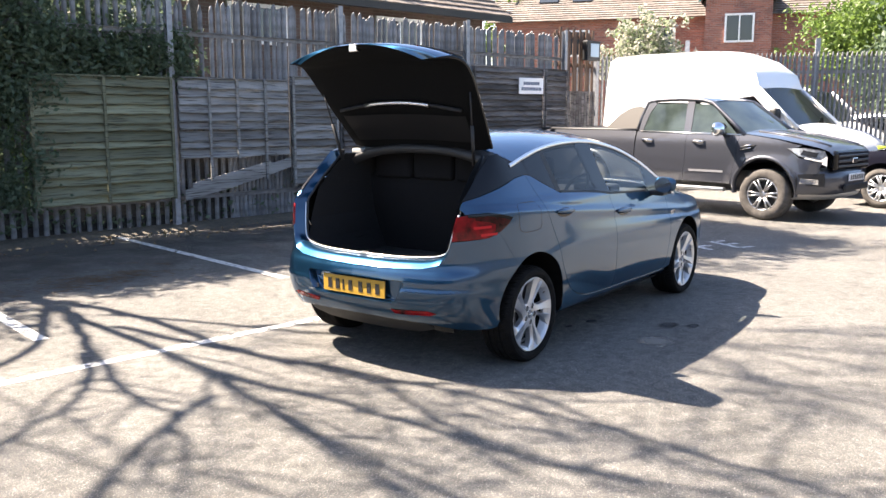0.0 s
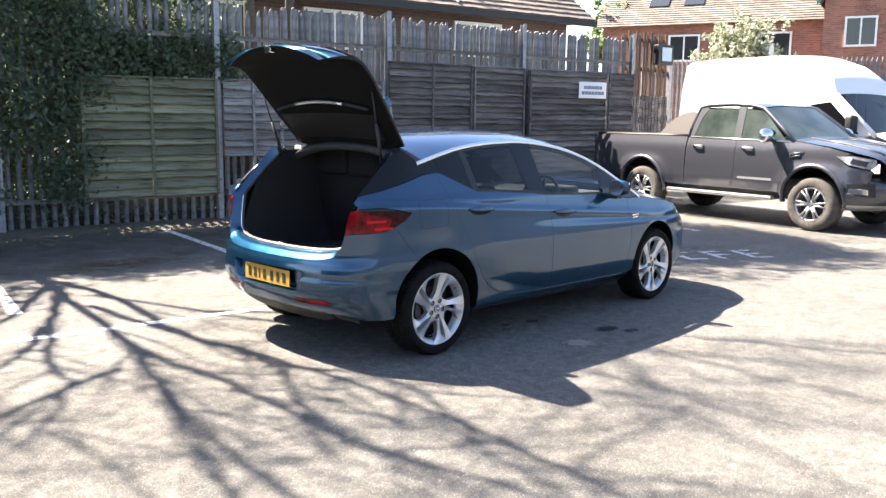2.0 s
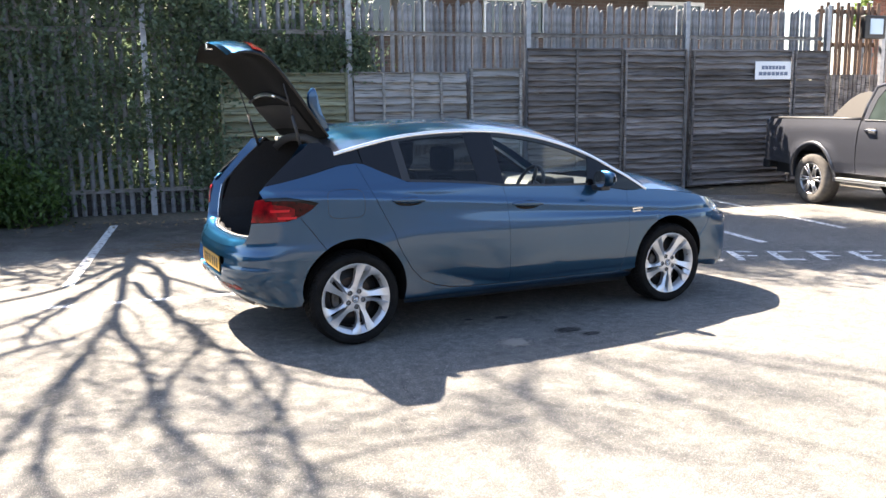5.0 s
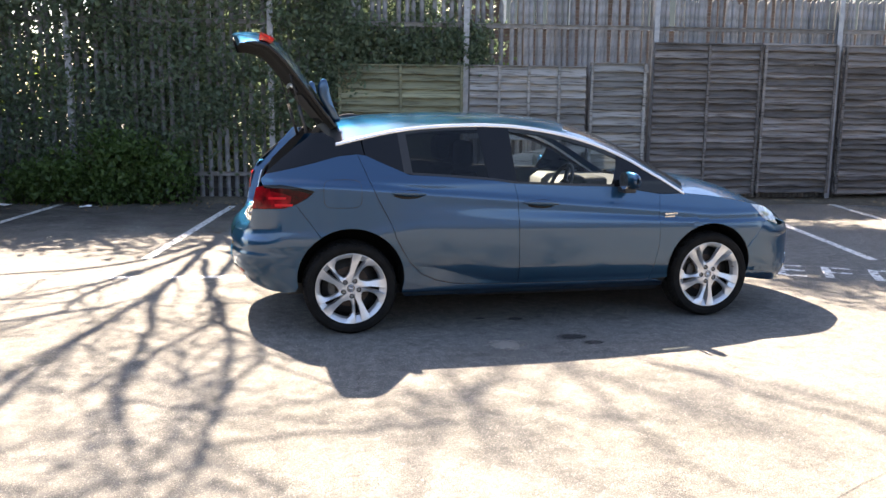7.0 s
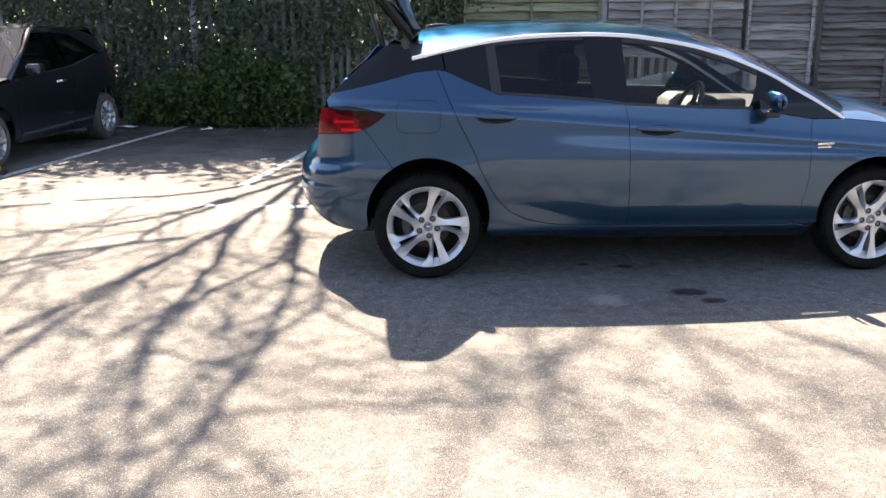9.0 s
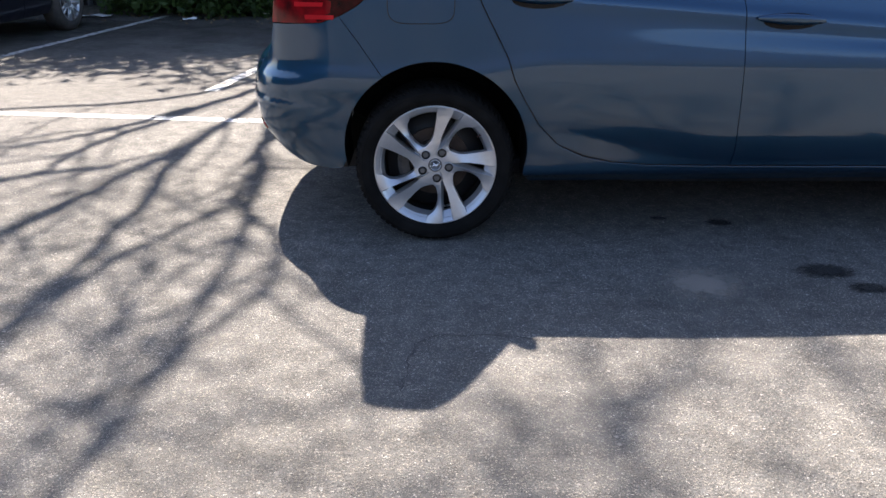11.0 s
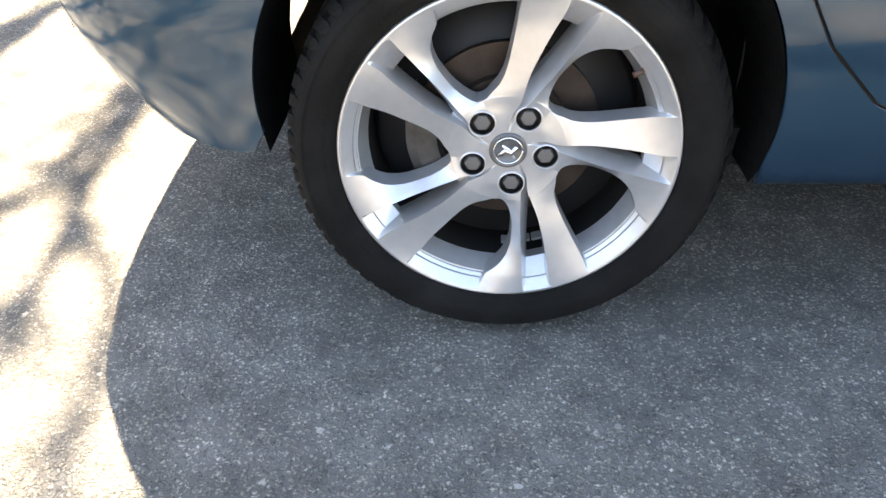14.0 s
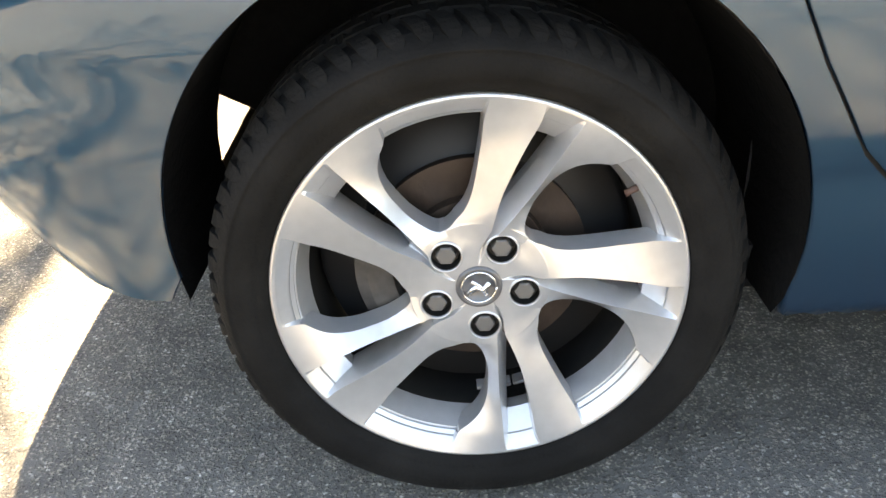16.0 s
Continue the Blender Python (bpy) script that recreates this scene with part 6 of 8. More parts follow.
def pickup(m):
    """A double-cab pickup: x ahead, the rear axle over the origin."""
    ob = thing("pickup_truck", "dark grey double-cab pickup truck with bright side steps", "pickup truck", m)

    def w(x, z):
        plan = ease(x, [(-1.25, 0.86), (-1.0, 0.905), (0.0, 0.915), (3.2, 0.92), (3.65, 0.9), (3.95, 0.82), (4.12, 0.66), (4.2, 0.45)])
        body = plan - ease(z, [(0.45, 0.055), (0.55, 0.02), (0.62, 0.012), (0.66, 0.0), (0.85, 0.0), (1.08, 0.012), (1.14, 0.02), (1.29, 0.065), (1.85, 0.24)])
        for cx in (0.0, 3.22):                      # blistered arches
            d = math.hypot(x - cx, z - 0.45)
            body += 0.032 * smooth_step(0.68, 0.5, d) * smooth_step(1.05, 0.85, z)
        return body

    P = DARK_PAINT
    flat_panel("bed_side", [(-1.22, 0.62), (-0.52, 0.58)] + arch_points(0, 0.47, 172, 10, 0.45) + [(0.5, 0.52), (0.9, 0.52), (0.9, 1.30), (0.4, 1.305), (-1.22, 1.30)], w, P, ob, grid=0.05)
    flat_panel("rear_door", [(0.9, 0.52), (1.83, 0.52), (1.87, 0.9), (1.86, 1.28), (0.92, 1.30)], w, P, ob, grid=0.05)
    flat_panel("front_door", [(1.83, 0.52), (2.66, 0.52), (2.74, 0.85), (2.78, 1.27), (1.86, 1.28), (1.87, 0.9)], w, P, ob, grid=0.05)
    flat_panel("front_wing", [(2.66, 0.52)] + arch_points(3.22, 0.47, 172, 12, 0.45) + [(3.72, 0.64), (3.98, 0.7), (4.02, 0.9), (3.72, 0.96), (3.6, 1.06), (3.75, 1.13), (3.4, 1.21), (3.0, 1.265), (2.78, 1.285), (2.74, 0.85)], w, P, ob, grid=0.05)
    deck("bonnet", [(2.70, 1.3), (3.0, 1.27), (3.4, 1.22), (3.75, 1.155), (3.98, 1.10), (4.08, 1.05), (4.12, 0.99)], w, P, ob, 0.055, 0.985, 21)
    for side in (1, -1):
        bm = bmesh.new()
        tube(bm, [(x, -side * 0.5, z) for x, z in ((2.9, 1.318), (3.4, 1.26), (3.8, 1.18), (4.02, 1.12))], 0.02, 8)
        part("bonnet_crease", bm, P, ob, smooth=True)
    deck("windscreen", [(2.84, 1.28), (2.6, 1.47), (2.4, 1.62), (2.2, 1.765)], w, TRUCK_GLASS, ob, 0.03, 0.93)
    deck("roof", [(2.2, 1.77), (2.0, 1.815), (1.6, 1.84), (1.2, 1.82), (1.02, 1.78)], w, P, ob, 0.035, 1.0)
    for side in (1, -1):
        bm = bmesh.new()
        path = [(2.85, 1.265), (2.6, 1.46), (2.4, 1.61), (2.2, 1.755), (2.0, 1.8), (1.6, 1.82), (1.2, 1.805), (1.02, 1.765), (0.94, 1.5), (0.92, 1.3)]
        tube(bm, [(x, -side * (w(x, z) - 0.02), z) for x, z in path], 0.034, 8)
        part("roof_rail_pillar", bm, P, ob, smooth=True)
        bm = bmesh.new()
        tube(bm, [(x, -side * (w(x, z) + 0.004), z) for x, z in ((0.98, 1.296), (1.86, 1.284), (2.8, 1.272))], 0.010, 6)
        part("belt_strip", bm, SATIN_TRIM, ob, smooth=True)
        bm = bmesh.new()
        tube(bm, [(x, -side * (w(x, 1.3) - 0.03), 1.31) for x in (-1.22, -0.4, 0.4, 0.88)], 0.026, 8)
        part("bed_rail", bm, BLACK, ob, smooth=True)
    deck("rear_window", [(0.93, 1.29), (0.95, 1.5), (1.02, 1.77)], w, TRUCK_GLASS, ob, 0.0, 0.95)
    flat_panel("rear_door_window", [(1.03, 1.3), (1.8, 1.29), (1.77, 1.75), (1.2, 1.745), (1.1, 1.6)], w, TRUCK_GLASS, ob, proud=-0.005)
    flat_panel("front_door_window", [(1.93, 1.29), (2.72, 1.28), (2.24, 1.715), (1.9, 1.75)], w, TRUCK_GLASS, ob, proud=-0.005)
    flat_panel("door_frame", [(1.8, 1.285), (1.93, 1.285), (1.9, 1.78), (1.76, 1.78)], w, P, ob)
    flat_panel("window_surround", [(0.92, 1.29), (1.03, 1.3), (1.1, 1.6), (1.2, 1.745), (1.14, 1.79), (1.02, 1.76)], w, P, ob)
    flat_panel("sports_bar", [(0.2, 1.3), (0.86, 1.3), (0.95, 1.68), (0.84, 1.71), (0.66, 1.68), (0.48, 1.58), (0.34, 1.44)], w, material("grey_sports_bar", (0.06, 0.055, 0.05), 0.5, 0.2), ob, proud=-0.04, grid=0.05)
    bm = bmesh.new()
    soft_box(bm, -1.2, 0.85, -0.8, 0.8, 1.27, 1.325, 0.02)
    part("bed_cover", bm, BLACK, ob)
    bm = bmesh.new()
    soft_box(bm, -1.27, -1.2, -0.84, 0.84, 0.6, 1.3, 0.02)
    part("tailgate", bm, P, ob)
    bm = bmesh.new()
    soft_box(bm, -1.35, -1.18, -0.82, 0.82, 0.48, 0.64, 0.03)
    part("rear_bumper", bm, BLACK, ob)
    # the nose: grille with bars, bumper, skid plate, lamps
    bm = bmesh.new()
    soft_box(bm, 4.0, 4.155, -0.6, 0.6, 0.76, 1.06, 0.05, 3)
    grille = part("grille", bm, GLOSS_BLACK, ob)
    for z in (0.83, 0.905, 0.98):
        bm = bmesh.new()
        soft_box(bm, 4.15, 4.172, -0.54, 0.54, z - 0.016, z + 0.016, 0.008)
        part("grille_bar", bm, material("dark_grille_bar", (0.1, 0.1, 0.105), 0.35, 0.5), grille)
    bm = bmesh.new()
    soft_box(bm, 4.165, 4.185, -0.09, 0.09, 0.865, 0.945, 0.012)
    part("grille_badge", bm, CHROME, grille)
    bm = bmesh.new()
    rows = []
    for z, out in ((0.42, 0.02), (0.46, 0.06), (0.56, 0.075), (0.66, 0.07), (0.73, 0.05), (0.77, 0.0)):
        row = []
        for v in np.linspace(-1, 1, 25):
            x = 4.13 + out - 0.46 * abs(v) ** 3.2
            row.append((x, 0.93 * v, z))
        rows.append(row)
    sheet(bm, [r[::-1] for r in rows])
    part("front_bumper", bm, P, ob, smooth=True)
    bm = bmesh.new()
    rows = [[(4.14 + out - 0.46 * abs(v) ** 3.2, 0.8 * v, z) for v in np.linspace(1, -1, 21)] for z, out in ((0.33, -0.14), (0.37, -0.02), (0.42, 0.035), (0.44, 0.03))]
    sheet(bm, rows)
    part("skid_plate", bm, material("silver_skid_plate", (0.42, 0.41, 0.4), 0.4, 0.5), ob, smooth=True)
    bm = bmesh.new()
    soft_box(bm, 4.19, 4.235, -0.42, 0.42, 0.47, 0.57, 0.02)
    part("lower_intake", bm, BLACK, ob)
    bm = bmesh.new()
    soft_box(bm, 4.205, 4.22, -0.27, 0.27, 0.61, 0.72, 0.004, 1)
    number = part("number_plate", bm, WHITE_PAINT, ob, "white front number plate with dark bars")
    for y in np.linspace(-0.21, 0.21, 7):
        box("plate_mark", (0.003, 0.04, 0.07), INK, number, (4.2225, float(y), 0.665))
    for side in (1, -1):
        lamp_ = [(3.55, 1.09), (3.72, 0.98), (4.0, 0.92), (4.06, 0.98), (4.04, 1.06), (3.78, 1.10)]
        flat_panel("headlight", lamp_, w, CLEAR_LENS, ob, proud=0.01, sides=(side,), grid=0.05)
        flat_panel("headlight_unit", [(3.74, 1.0), (3.95, 0.955), (3.98, 1.03), (3.78, 1.07)], w, material("dark_lamp_unit", (0.06, 0.06, 0.065), 0.15, 0.6), ob, proud=0.014, sides=(side,), grid=0.05)
        flat_panel("fog_surround", [(3.68, 0.56), (4.06, 0.54), (4.06, 0.74), (3.74, 0.72)], w, BLACK, ob, proud=0.016, sides=(side,), grid=0.05)
        flat_panel("fog_lamp", [(3.76, 0.58), (4.0, 0.57), (4.0, 0.65), (3.78, 0.66)], w, CHROME, ob, proud=0.03, sides=(side,), grid=0.05)
        flat_panel("side_vent", [(2.80, 1.02), (2.98, 1.05), (3.06, 1.13), (2.84, 1.12)], w, BLACK, ob, proud=0.01, sides=(side,))
        for z in (1.05, 1.09):
            bm = bmesh.new()
            tube(bm, [(x, -side * (w(x, z) + 0.016), z + (x - 2.84) * 0.2) for x in (2.83, 2.92, 3.0)], 0.009, 6)
            part("vent_bar", bm, CHROME, ob, smooth=True)
        bm = bmesh.new()
        y0 = -side * 0.91
        soft_box(bm, 0.62, 2.62, min(y0, y0 - side * 0.1), max(y0, y0 - side * 0.1), 0.40, 0.46, 0.02)
        part("side_step", bm, SATIN_TRIM, ob)
        bm = bmesh.new()
        rows = []
        for k, sx, sz in ((0.0, 0.06, 0.07), (0.12, 0.1, 0.1), (0.6, 0.11, 0.11), (0.9, 0.085, 0.09), (1.0, 0.03, 0.04)):
            rows.append([Vector((2.5 + (sx if math.cos(a) > 0 else sx * 0.5) * math.cos(a), -side * (0.9 + 0.29 * k), 1.355 + sz * math.sin(a))) for a in np.linspace(0, 2 * math.pi, 19)])
        sheet(bm, rows if side > 0 else [r[::-1] for r in rows])
        part("door_mirror", bm, CHROME, ob, "chrome door mirror", smooth=True)
        bm = bmesh.new()
        soft_box(bm, 2.48, 2.56, min(-side * 0.8, -side * 0.98), max(-side * 0.8, -side * 0.98), 1.26, 1.3, 0.012)
        part("mirror_foot", bm, BLACK, ob)
        for x in (1.05, 1.99):
            bm = bmesh.new()
            y1 = w(x, 1.16)
            tube(bm, [(x, -side * y1, 1.155), (x + 0.04, -side * (y1 + 0.045), 1.16), (x + 0.17, -side * (y1 + 0.045), 1.16), (x + 0.21, -side * y1, 1.155)], 0.017, 8)
            part("door_handle", bm, CHROME, ob, smooth=True)
            flat_panel("handle_cup", [(x, 1.12), (x + 0.2, 1.12), (x + 0.2, 1.2), (x, 1.2)], w, BLACK, ob, proud=0.003, sides=(side,))
        flat_panel("side_lettering", [(1.95, 0.68), (2.55, 0.68), (2.55, 0.72), (1.95, 0.72)], w, material("grey_lettering", (0.2, 0.2, 0.21), 0.4), ob, proud=0.004, sides=(side,), label="plain grey bar of lettering")
    for x in (0.0, 3.22):
        arch_lip(ob, x, 0.47, 0.45, w, P)
        for side in (1, -1):
            plain_wheel(ob, x, -side * 0.93, 0.388, 0.245, 6, side, MACHINED, 0.26)
    bm = bmesh.new()
    bm_box(bm, -1.1, 3.9, -0.72, 0.72, 0.42, 0.72)
    part("chassis", bm, BLACK, ob)
    for y in (-0.38, 0.38):
        bm = bmesh.new()
        soft_box(bm, 1.5, 1.7, y - 0.24, y + 0.24, 0.72, 1.3, 0.06, 3)
        soft_box(bm, 1.5, 1.62, y - 0.13, y + 0.13, 1.34, 1.52, 0.04, 3)
        part("front_seat", bm, SEAT_CLOTH, ob, smooth=True)
    bm = bmesh.new()
    soft_box(bm, 2.35, 2.75, -0.78, 0.78, 0.8, 1.25, 0.06)
    part("dashboard", bm, TRIM_GREY, ob)
    return ob


pickup(pose(10.02, 3.15, 0, 0, 0, -100.4))


def van(m, roof, label, nose_mat, bars=True):
    """A panel van: x ahead, its right rear corner over the origin."""
    ob = thing("van", label, "van", m)
    mid = Matrix.Translation((0.9, 1.02, 0))
    body = new("body")
    body.parent = ob
    body.matrix_basis = mid

    def w(x, z):
        plan = ease(x, [(-0.9, 0.98), (-0.7, 1.02), (3.6, 1.02), (4.2, 0.96), (4.5, 0.84), (4.62, 0.66)])
        return plan - ease(z, [(0.35, 0.05), (0.6, 0.0), (1.2, 0.0), (1.5, 0.02), (2.2, 0.08), (2.75, 0.2)])

    W = WHITE_PAINT
    flat_panel("side_panel", [(-0.88, 0.45), (-0.42, 0.42)] + arch_points(0, 0.4, 178, 2, 0.36) + [(0.42, 0.4), (2.15, 0.4), (2.15, roof - 0.125), (1.9, roof - 0.048), (1.2, roof - 0.008), (0.0, roof - 0.008), (-0.68, roof - 0.045), (-0.84, roof - 0.14)], w, W, body, grid=0.14)
    flat_panel("front_door", [(2.15, 0.4), (3.0, 0.4)] + arch_points(3.45, 0.4, 172, 90, 0.36, 8) + [(3.5, 1.05), (3.5, 1.28), (2.95, 1.35), (2.15, 1.3)], w, W, body, grid=0.12)
    flat_panel("front_wing", arch_points(3.45, 0.4, 90, 4, 0.36, 8) + [(4.3, 0.5), (4.48, 0.9), (4.2, 1.1), (3.5, 1.28), (3.5, 1.05)], w, W, body, grid=0.12)
    flat_panel("door_frame", [(2.15, 1.3), (2.95, 1.35), (3.5, 1.28), (3.66, 1.33), (3.2, 1.75), (2.86, 2.06), (2.75, roof - 0.5 if roof > 2.4 else 2.0), (2.35, roof - 0.205), (2.15, roof - 0.13)], w, W, body, grid=0.12)
    flat_panel("door_window", [(2.35, 1.33), (2.95, 1.37), (3.4, 1.33), (2.75, 1.93), (2.35, 1.88)], w, GLOSS_BLACK, body, proud=0.006, grid=0.12)
    deck("roof", [(-0.86, roof - 0.14), (-0.7, roof - 0.04), (0.0, roof), (1.2, roof), (1.9, roof - 0.04), (2.35, roof - 0.2), (2.75, roof - 0.5 if roof > 2.4 else 2.0), (2.86, 2.06)], w, W, body, 0.04, 1.0)
    deck("windscreen", [(2.86, 2.05), (3.2, 1.74), (3.66, 1.32)], w, GLASS, body, 0.04, 0.95)
    for side in (1, -1):
        bm = bmesh.new()
        tube(bm, [(x, -side * (w(x, z) - 0.01), z) for x, z in ((2.84, 2.07), (3.2, 1.75), (3.7, 1.3))], 0.045, 8)
        part("front_pillar", bm, W, body, smooth=True)
        bm = bmesh.new()
        soft_box(bm, 3.2, 3.36, min(-side * 1.0, -side * 1.22), max(-side * 1.0, -side * 1.22), 1.35, 1.68, 0.05, 3)
        part("door_mirror", bm, BLACK, body, smooth=True)
        flat_panel("headlight", [(4.0, 0.92), (4.36, 0.88), (4.4, 1.0), (4.1, 1.13)], w, CLEAR_LENS, body, proud=0.012, sides=(side,))
    deck("bonnet", [(3.62, 1.34), (3.9, 1.24), (4.25, 1.12), (4.5, 0.95), (4.6, 0.8)], w, W, body, 0.05, 0.99)
    deck("rear_doors", [(-0.86, roof - 0.12), (-0.9, 1.5), (-0.9, 0.45)], w, W, body, 0.0, 1.0)
    bm = bmesh.new()
    soft_box(bm, 4.3, 4.68, -0.8, 0.8, 0.42, 0.86, 0.08, 3)
    part("front_bumper", bm, nose_mat, body)
    bm = bmesh.new()
    soft_box(bm, 4.56, 4.72, -0.55, 0.55, 0.55, 0.82, 0.05, 3)
    part("grille", bm, BLACK, body)
    bm = bmesh.new()
    bm_box(bm, -0.8, 4.3, -0.8, 0.8, 0.3, 0.6)
    part("chassis", bm, BLACK, body)
    bm = bmesh.new()
    bm_box(bm, 1.9, 1.95, -0.9, 0.9, 0.6, 2.2)
    part("bulkhead", bm, TRIM_GREY, body)
    for y in (-0.5, 0.5):
        bm = bmesh.new()
        soft_box(bm, 2.3, 2.55, y - 0.26, y + 0.26, 0.7, 1.6, 0.07, 3)
        part("front_seat", bm, SEAT_CLOTH, body, smooth=True)
    if bars:
        red = material("red_lettering", (0.55, 0.16, 0.1), 0.5)
        for k in range(6):
            flat_panel("lettering_bar", [(0.35 + 0.2 * k, 1.62), (0.5 + 0.2 * k, 1.62), (0.5 + 0.2 * k, 1.74), (0.35 + 0.2 * k, 1.74)], w, red, body, proud=0.003, sides=(1,), grid=0.1)
    for x in (0.0, 3.45):
        for side in (1, -1):
            plain_wheel(body, x, -side * 0.98, 0.345, 0.21, 5, side)
    return ob


van(pose(13.6, 5.3, 0, 0, 0, -100.4), 2.86, "white high-roof panel van with faint red lettering", BLACK)
van(pose(17.1, 5.45, 0, 0, 0, -100.4), 2.35, "white panel van with a yellow-green front bumper", material("hi_vis_yellow", (0.55, 0.6, 0.06), 0.5), False)


def small_car(m, paint, label, lamps=True):
    """A small hatchback: x ahead, the rear axle over the origin."""
    ob = thing("hatchback", label, "car", m)

    def w(x, z):
        plan = ease(x, [(-0.62, 0.5), (-0.55, 0.68), (-0.35, 0.8), (0.0, 0.85), (2.4, 0.86), (2.9, 0.8), (3.15, 0.68), (3.28, 0.45)])
        return plan - ease(z, [(0.18, 0.1), (0.3, 0.03), (0.55, 0.0), (0.75, 0.0), (0.95, 0.04), (1.05, 0.075), (1.45, 0.28)])

    flat_panel("rear_quarter", [(-0.6, 0.32), (-0.4, 0.24)] + arch_points(0, 0.36, 190, -4, 0.31) + [(0.38, 0.22), (0.85, 0.22), (0.9, 0.6), (0.72, 0.98), (0.2, 1.06), (-0.42, 1.12), (-0.52, 0.95), (-0.6, 0.7)], w, paint, ob, grid=0.06)
    flat_panel("door", [(0.85, 0.22), (1.98, 0.22), (2.06, 0.55), (2.06, 0.88), (1.4, 0.93), (0.72, 0.98), (0.9, 0.6)], w, paint, ob, grid=0.06)
    flat_panel("front_wing", [(1.98, 0.22)] + arch_points(2.49, 0.36, 188, -8, 0.31) + [(3.2, 0.24), (3.28, 0.5), (3.1, 0.74), (2.7, 0.84), (2.06, 0.88), (2.06, 0.55)], w, paint, ob, grid=0.06)
    flat_panel("side_window", [(-0.1, 1.1), (0.2, 1.07), (0.72, 0.99), (0.85, 1.0), (0.8, 1.36), (0.45, 1.34)], w, PRIVACY, ob, proud=-0.004)
    flat_panel("door_window", [(0.9, 0.99), (1.4, 0.95), (1.95, 0.9), (1.55, 1.2), (1.2, 1.34), (0.86, 1.37)], w, GLASS, ob, proud=-0.004)
    flat_panel("window_surround", [(-0.42, 1.12), (0.2, 1.06), (-0.1, 1.1), (0.4, 1.33), (0.85, 1.37), (1.25, 1.36), (1.3, 1.39), (0.8, 1.425), (0.2, 1.4), (-0.15, 1.33)], w, paint, ob)
    deck("roof", [(-0.28, 1.38), (0.0, 1.42), (0.5, 1.445), (0.9, 1.445), (1.25, 1.41)], w, paint, ob, 0.03)
    deck("windscreen", [(1.25, 1.41), (1.6, 1.2), (2.1, 0.92)], w, GLASS, ob, 0.04, 0.95)
    deck("bonnet", [(2.08, 0.92), (2.5, 0.87), (2.95, 0.76), (3.2, 0.6), (3.27, 0.4)], w, paint, ob, 0.04)
    deck("rear_window", [(-0.28, 1.385), (-0.4, 1.2), (-0.5, 1.05)], w, GLOSS_BLACK, ob, 0.0, 0.95)
    deck("tailgate", [(-0.5, 1.05), (-0.58, 0.85), (-0.62, 0.6), (-0.6, 0.32)], w, paint, ob, 0.0, 1.02)
    flat_panel("tail_lamp", [(-0.56, 0.8), (-0.36, 0.86), (-0.38, 1.06), (-0.48, 1.06)], w, RED_LENS, ob, proud=0.008)
    for side in (1, -1):
        bm = bmesh.new()
        tube(bm, [(x, -side * (w(x, z) - 0.01), z) for x, z in ((1.22, 1.4), (1.6, 1.18), (2.1, 0.9))], 0.03, 8)
        part("front_pillar", bm, paint, ob, smooth=True)
        bm = bmesh.new()
        tube(bm, [(0.98, -side * 0.845, 0.82), (1.08, -side * 0.88, 0.825), (1.2, -side * 0.845, 0.82)], 0.016, 8)
        part("door_handle", bm, CHROME, ob, smooth=True)
        bm = bmesh.new()
        soft_box(bm, 1.66, 1.8, min(-side * 0.83, -side * 1.0), max(-side * 0.83, -side * 1.0), 0.93, 1.05, 0.035, 3)
        part("door_mirror", bm, paint, ob, smooth=True)
        flat_panel("belt_trim", [(0.05, 1.085), (0.72, 0.975), (1.4, 0.93), (2.0, 0.885), (2.0, 0.9), (1.4, 0.945), (0.72, 0.99), (0.05, 1.10)], w, CHROME, ob, proud=0.006, sides=(side,), gap=0.0)
        for x in (0.0, 2.49):
            plain_wheel(ob, x, -side * 0.83, 0.3, 0.2, 7, side, width=0.2)
    bm = bmesh.new()
    bm_box(bm, -0.5, 3.1, -0.66, 0.66, 0.2, 0.45)
    part("underbody", bm, BLACK, ob)
    for y in (-0.36, 0.36):
        bm = bmesh.new()
        soft_box(bm, 0.75, 0.93, y - 0.22, y + 0.22, 0.4, 1.05, 0.06, 3)
        soft_box(bm, 0.72, 0.82, y - 0.12, y + 0.12, 1.08, 1.26, 0.04, 3)
        part("front_seat", bm, SEAT_CLOTH, ob, smooth=True)
    return ob


NAVY = material("dark_navy_paint", (0.012, 0.012, 0.022), 0.3, 0.4, coat=1.0)
small_car(pose(-4.72, 5.86, 0, 0, 0, -98.5), NAVY, "dark navy hatchback parked with its rear to the hedge")
small_car(pose(11.75, -3.95, 0, 0, 0, 79.6) @ Matrix.Scale(1.14, 4), NAVY, "dark blue car parked nose-in beyond the pickup")
small_car(pose(18.6, 1.0, 0, 0, 0, -100.4) @ Matrix.Scale(1.1, 4), material("silver_paint", (0.55, 0.56, 0.57), 0.3, 0.5, coat=1.0), "silver car parked beside the vans")

# yellow wheel clamp beside the navy car
clamp = thing("yellow_marker", "yellow plastic floor marker with a dark foot", "floor marker", pose(-4.28, 3.05, 0, 0, 0, 15))
bm = bmesh.new()
rows = [[(sx * k, sy * k * 0.35, z) for sx, sy in ((-1, -1), (1, -1), (1, 1), (-1, 1), (-1, -1))] for k, z in ((0.12, 0.04), (0.1, 0.2), (0.05, 0.46))]
sheet(bm, rows)
bmesh.ops.holes_fill(bm, edges=bm.edges[:], sides=6)
part("marker_body", bm, material("yellow_plastic", (0.75, 0.5, 0.03), 0.5), clamp)
bm = bmesh.new()
soft_box(bm, -0.17, 0.17, -0.1, 0.1, 0.0, 0.04, 0.012)
part("marker_foot", bm, BLACK, clamp)


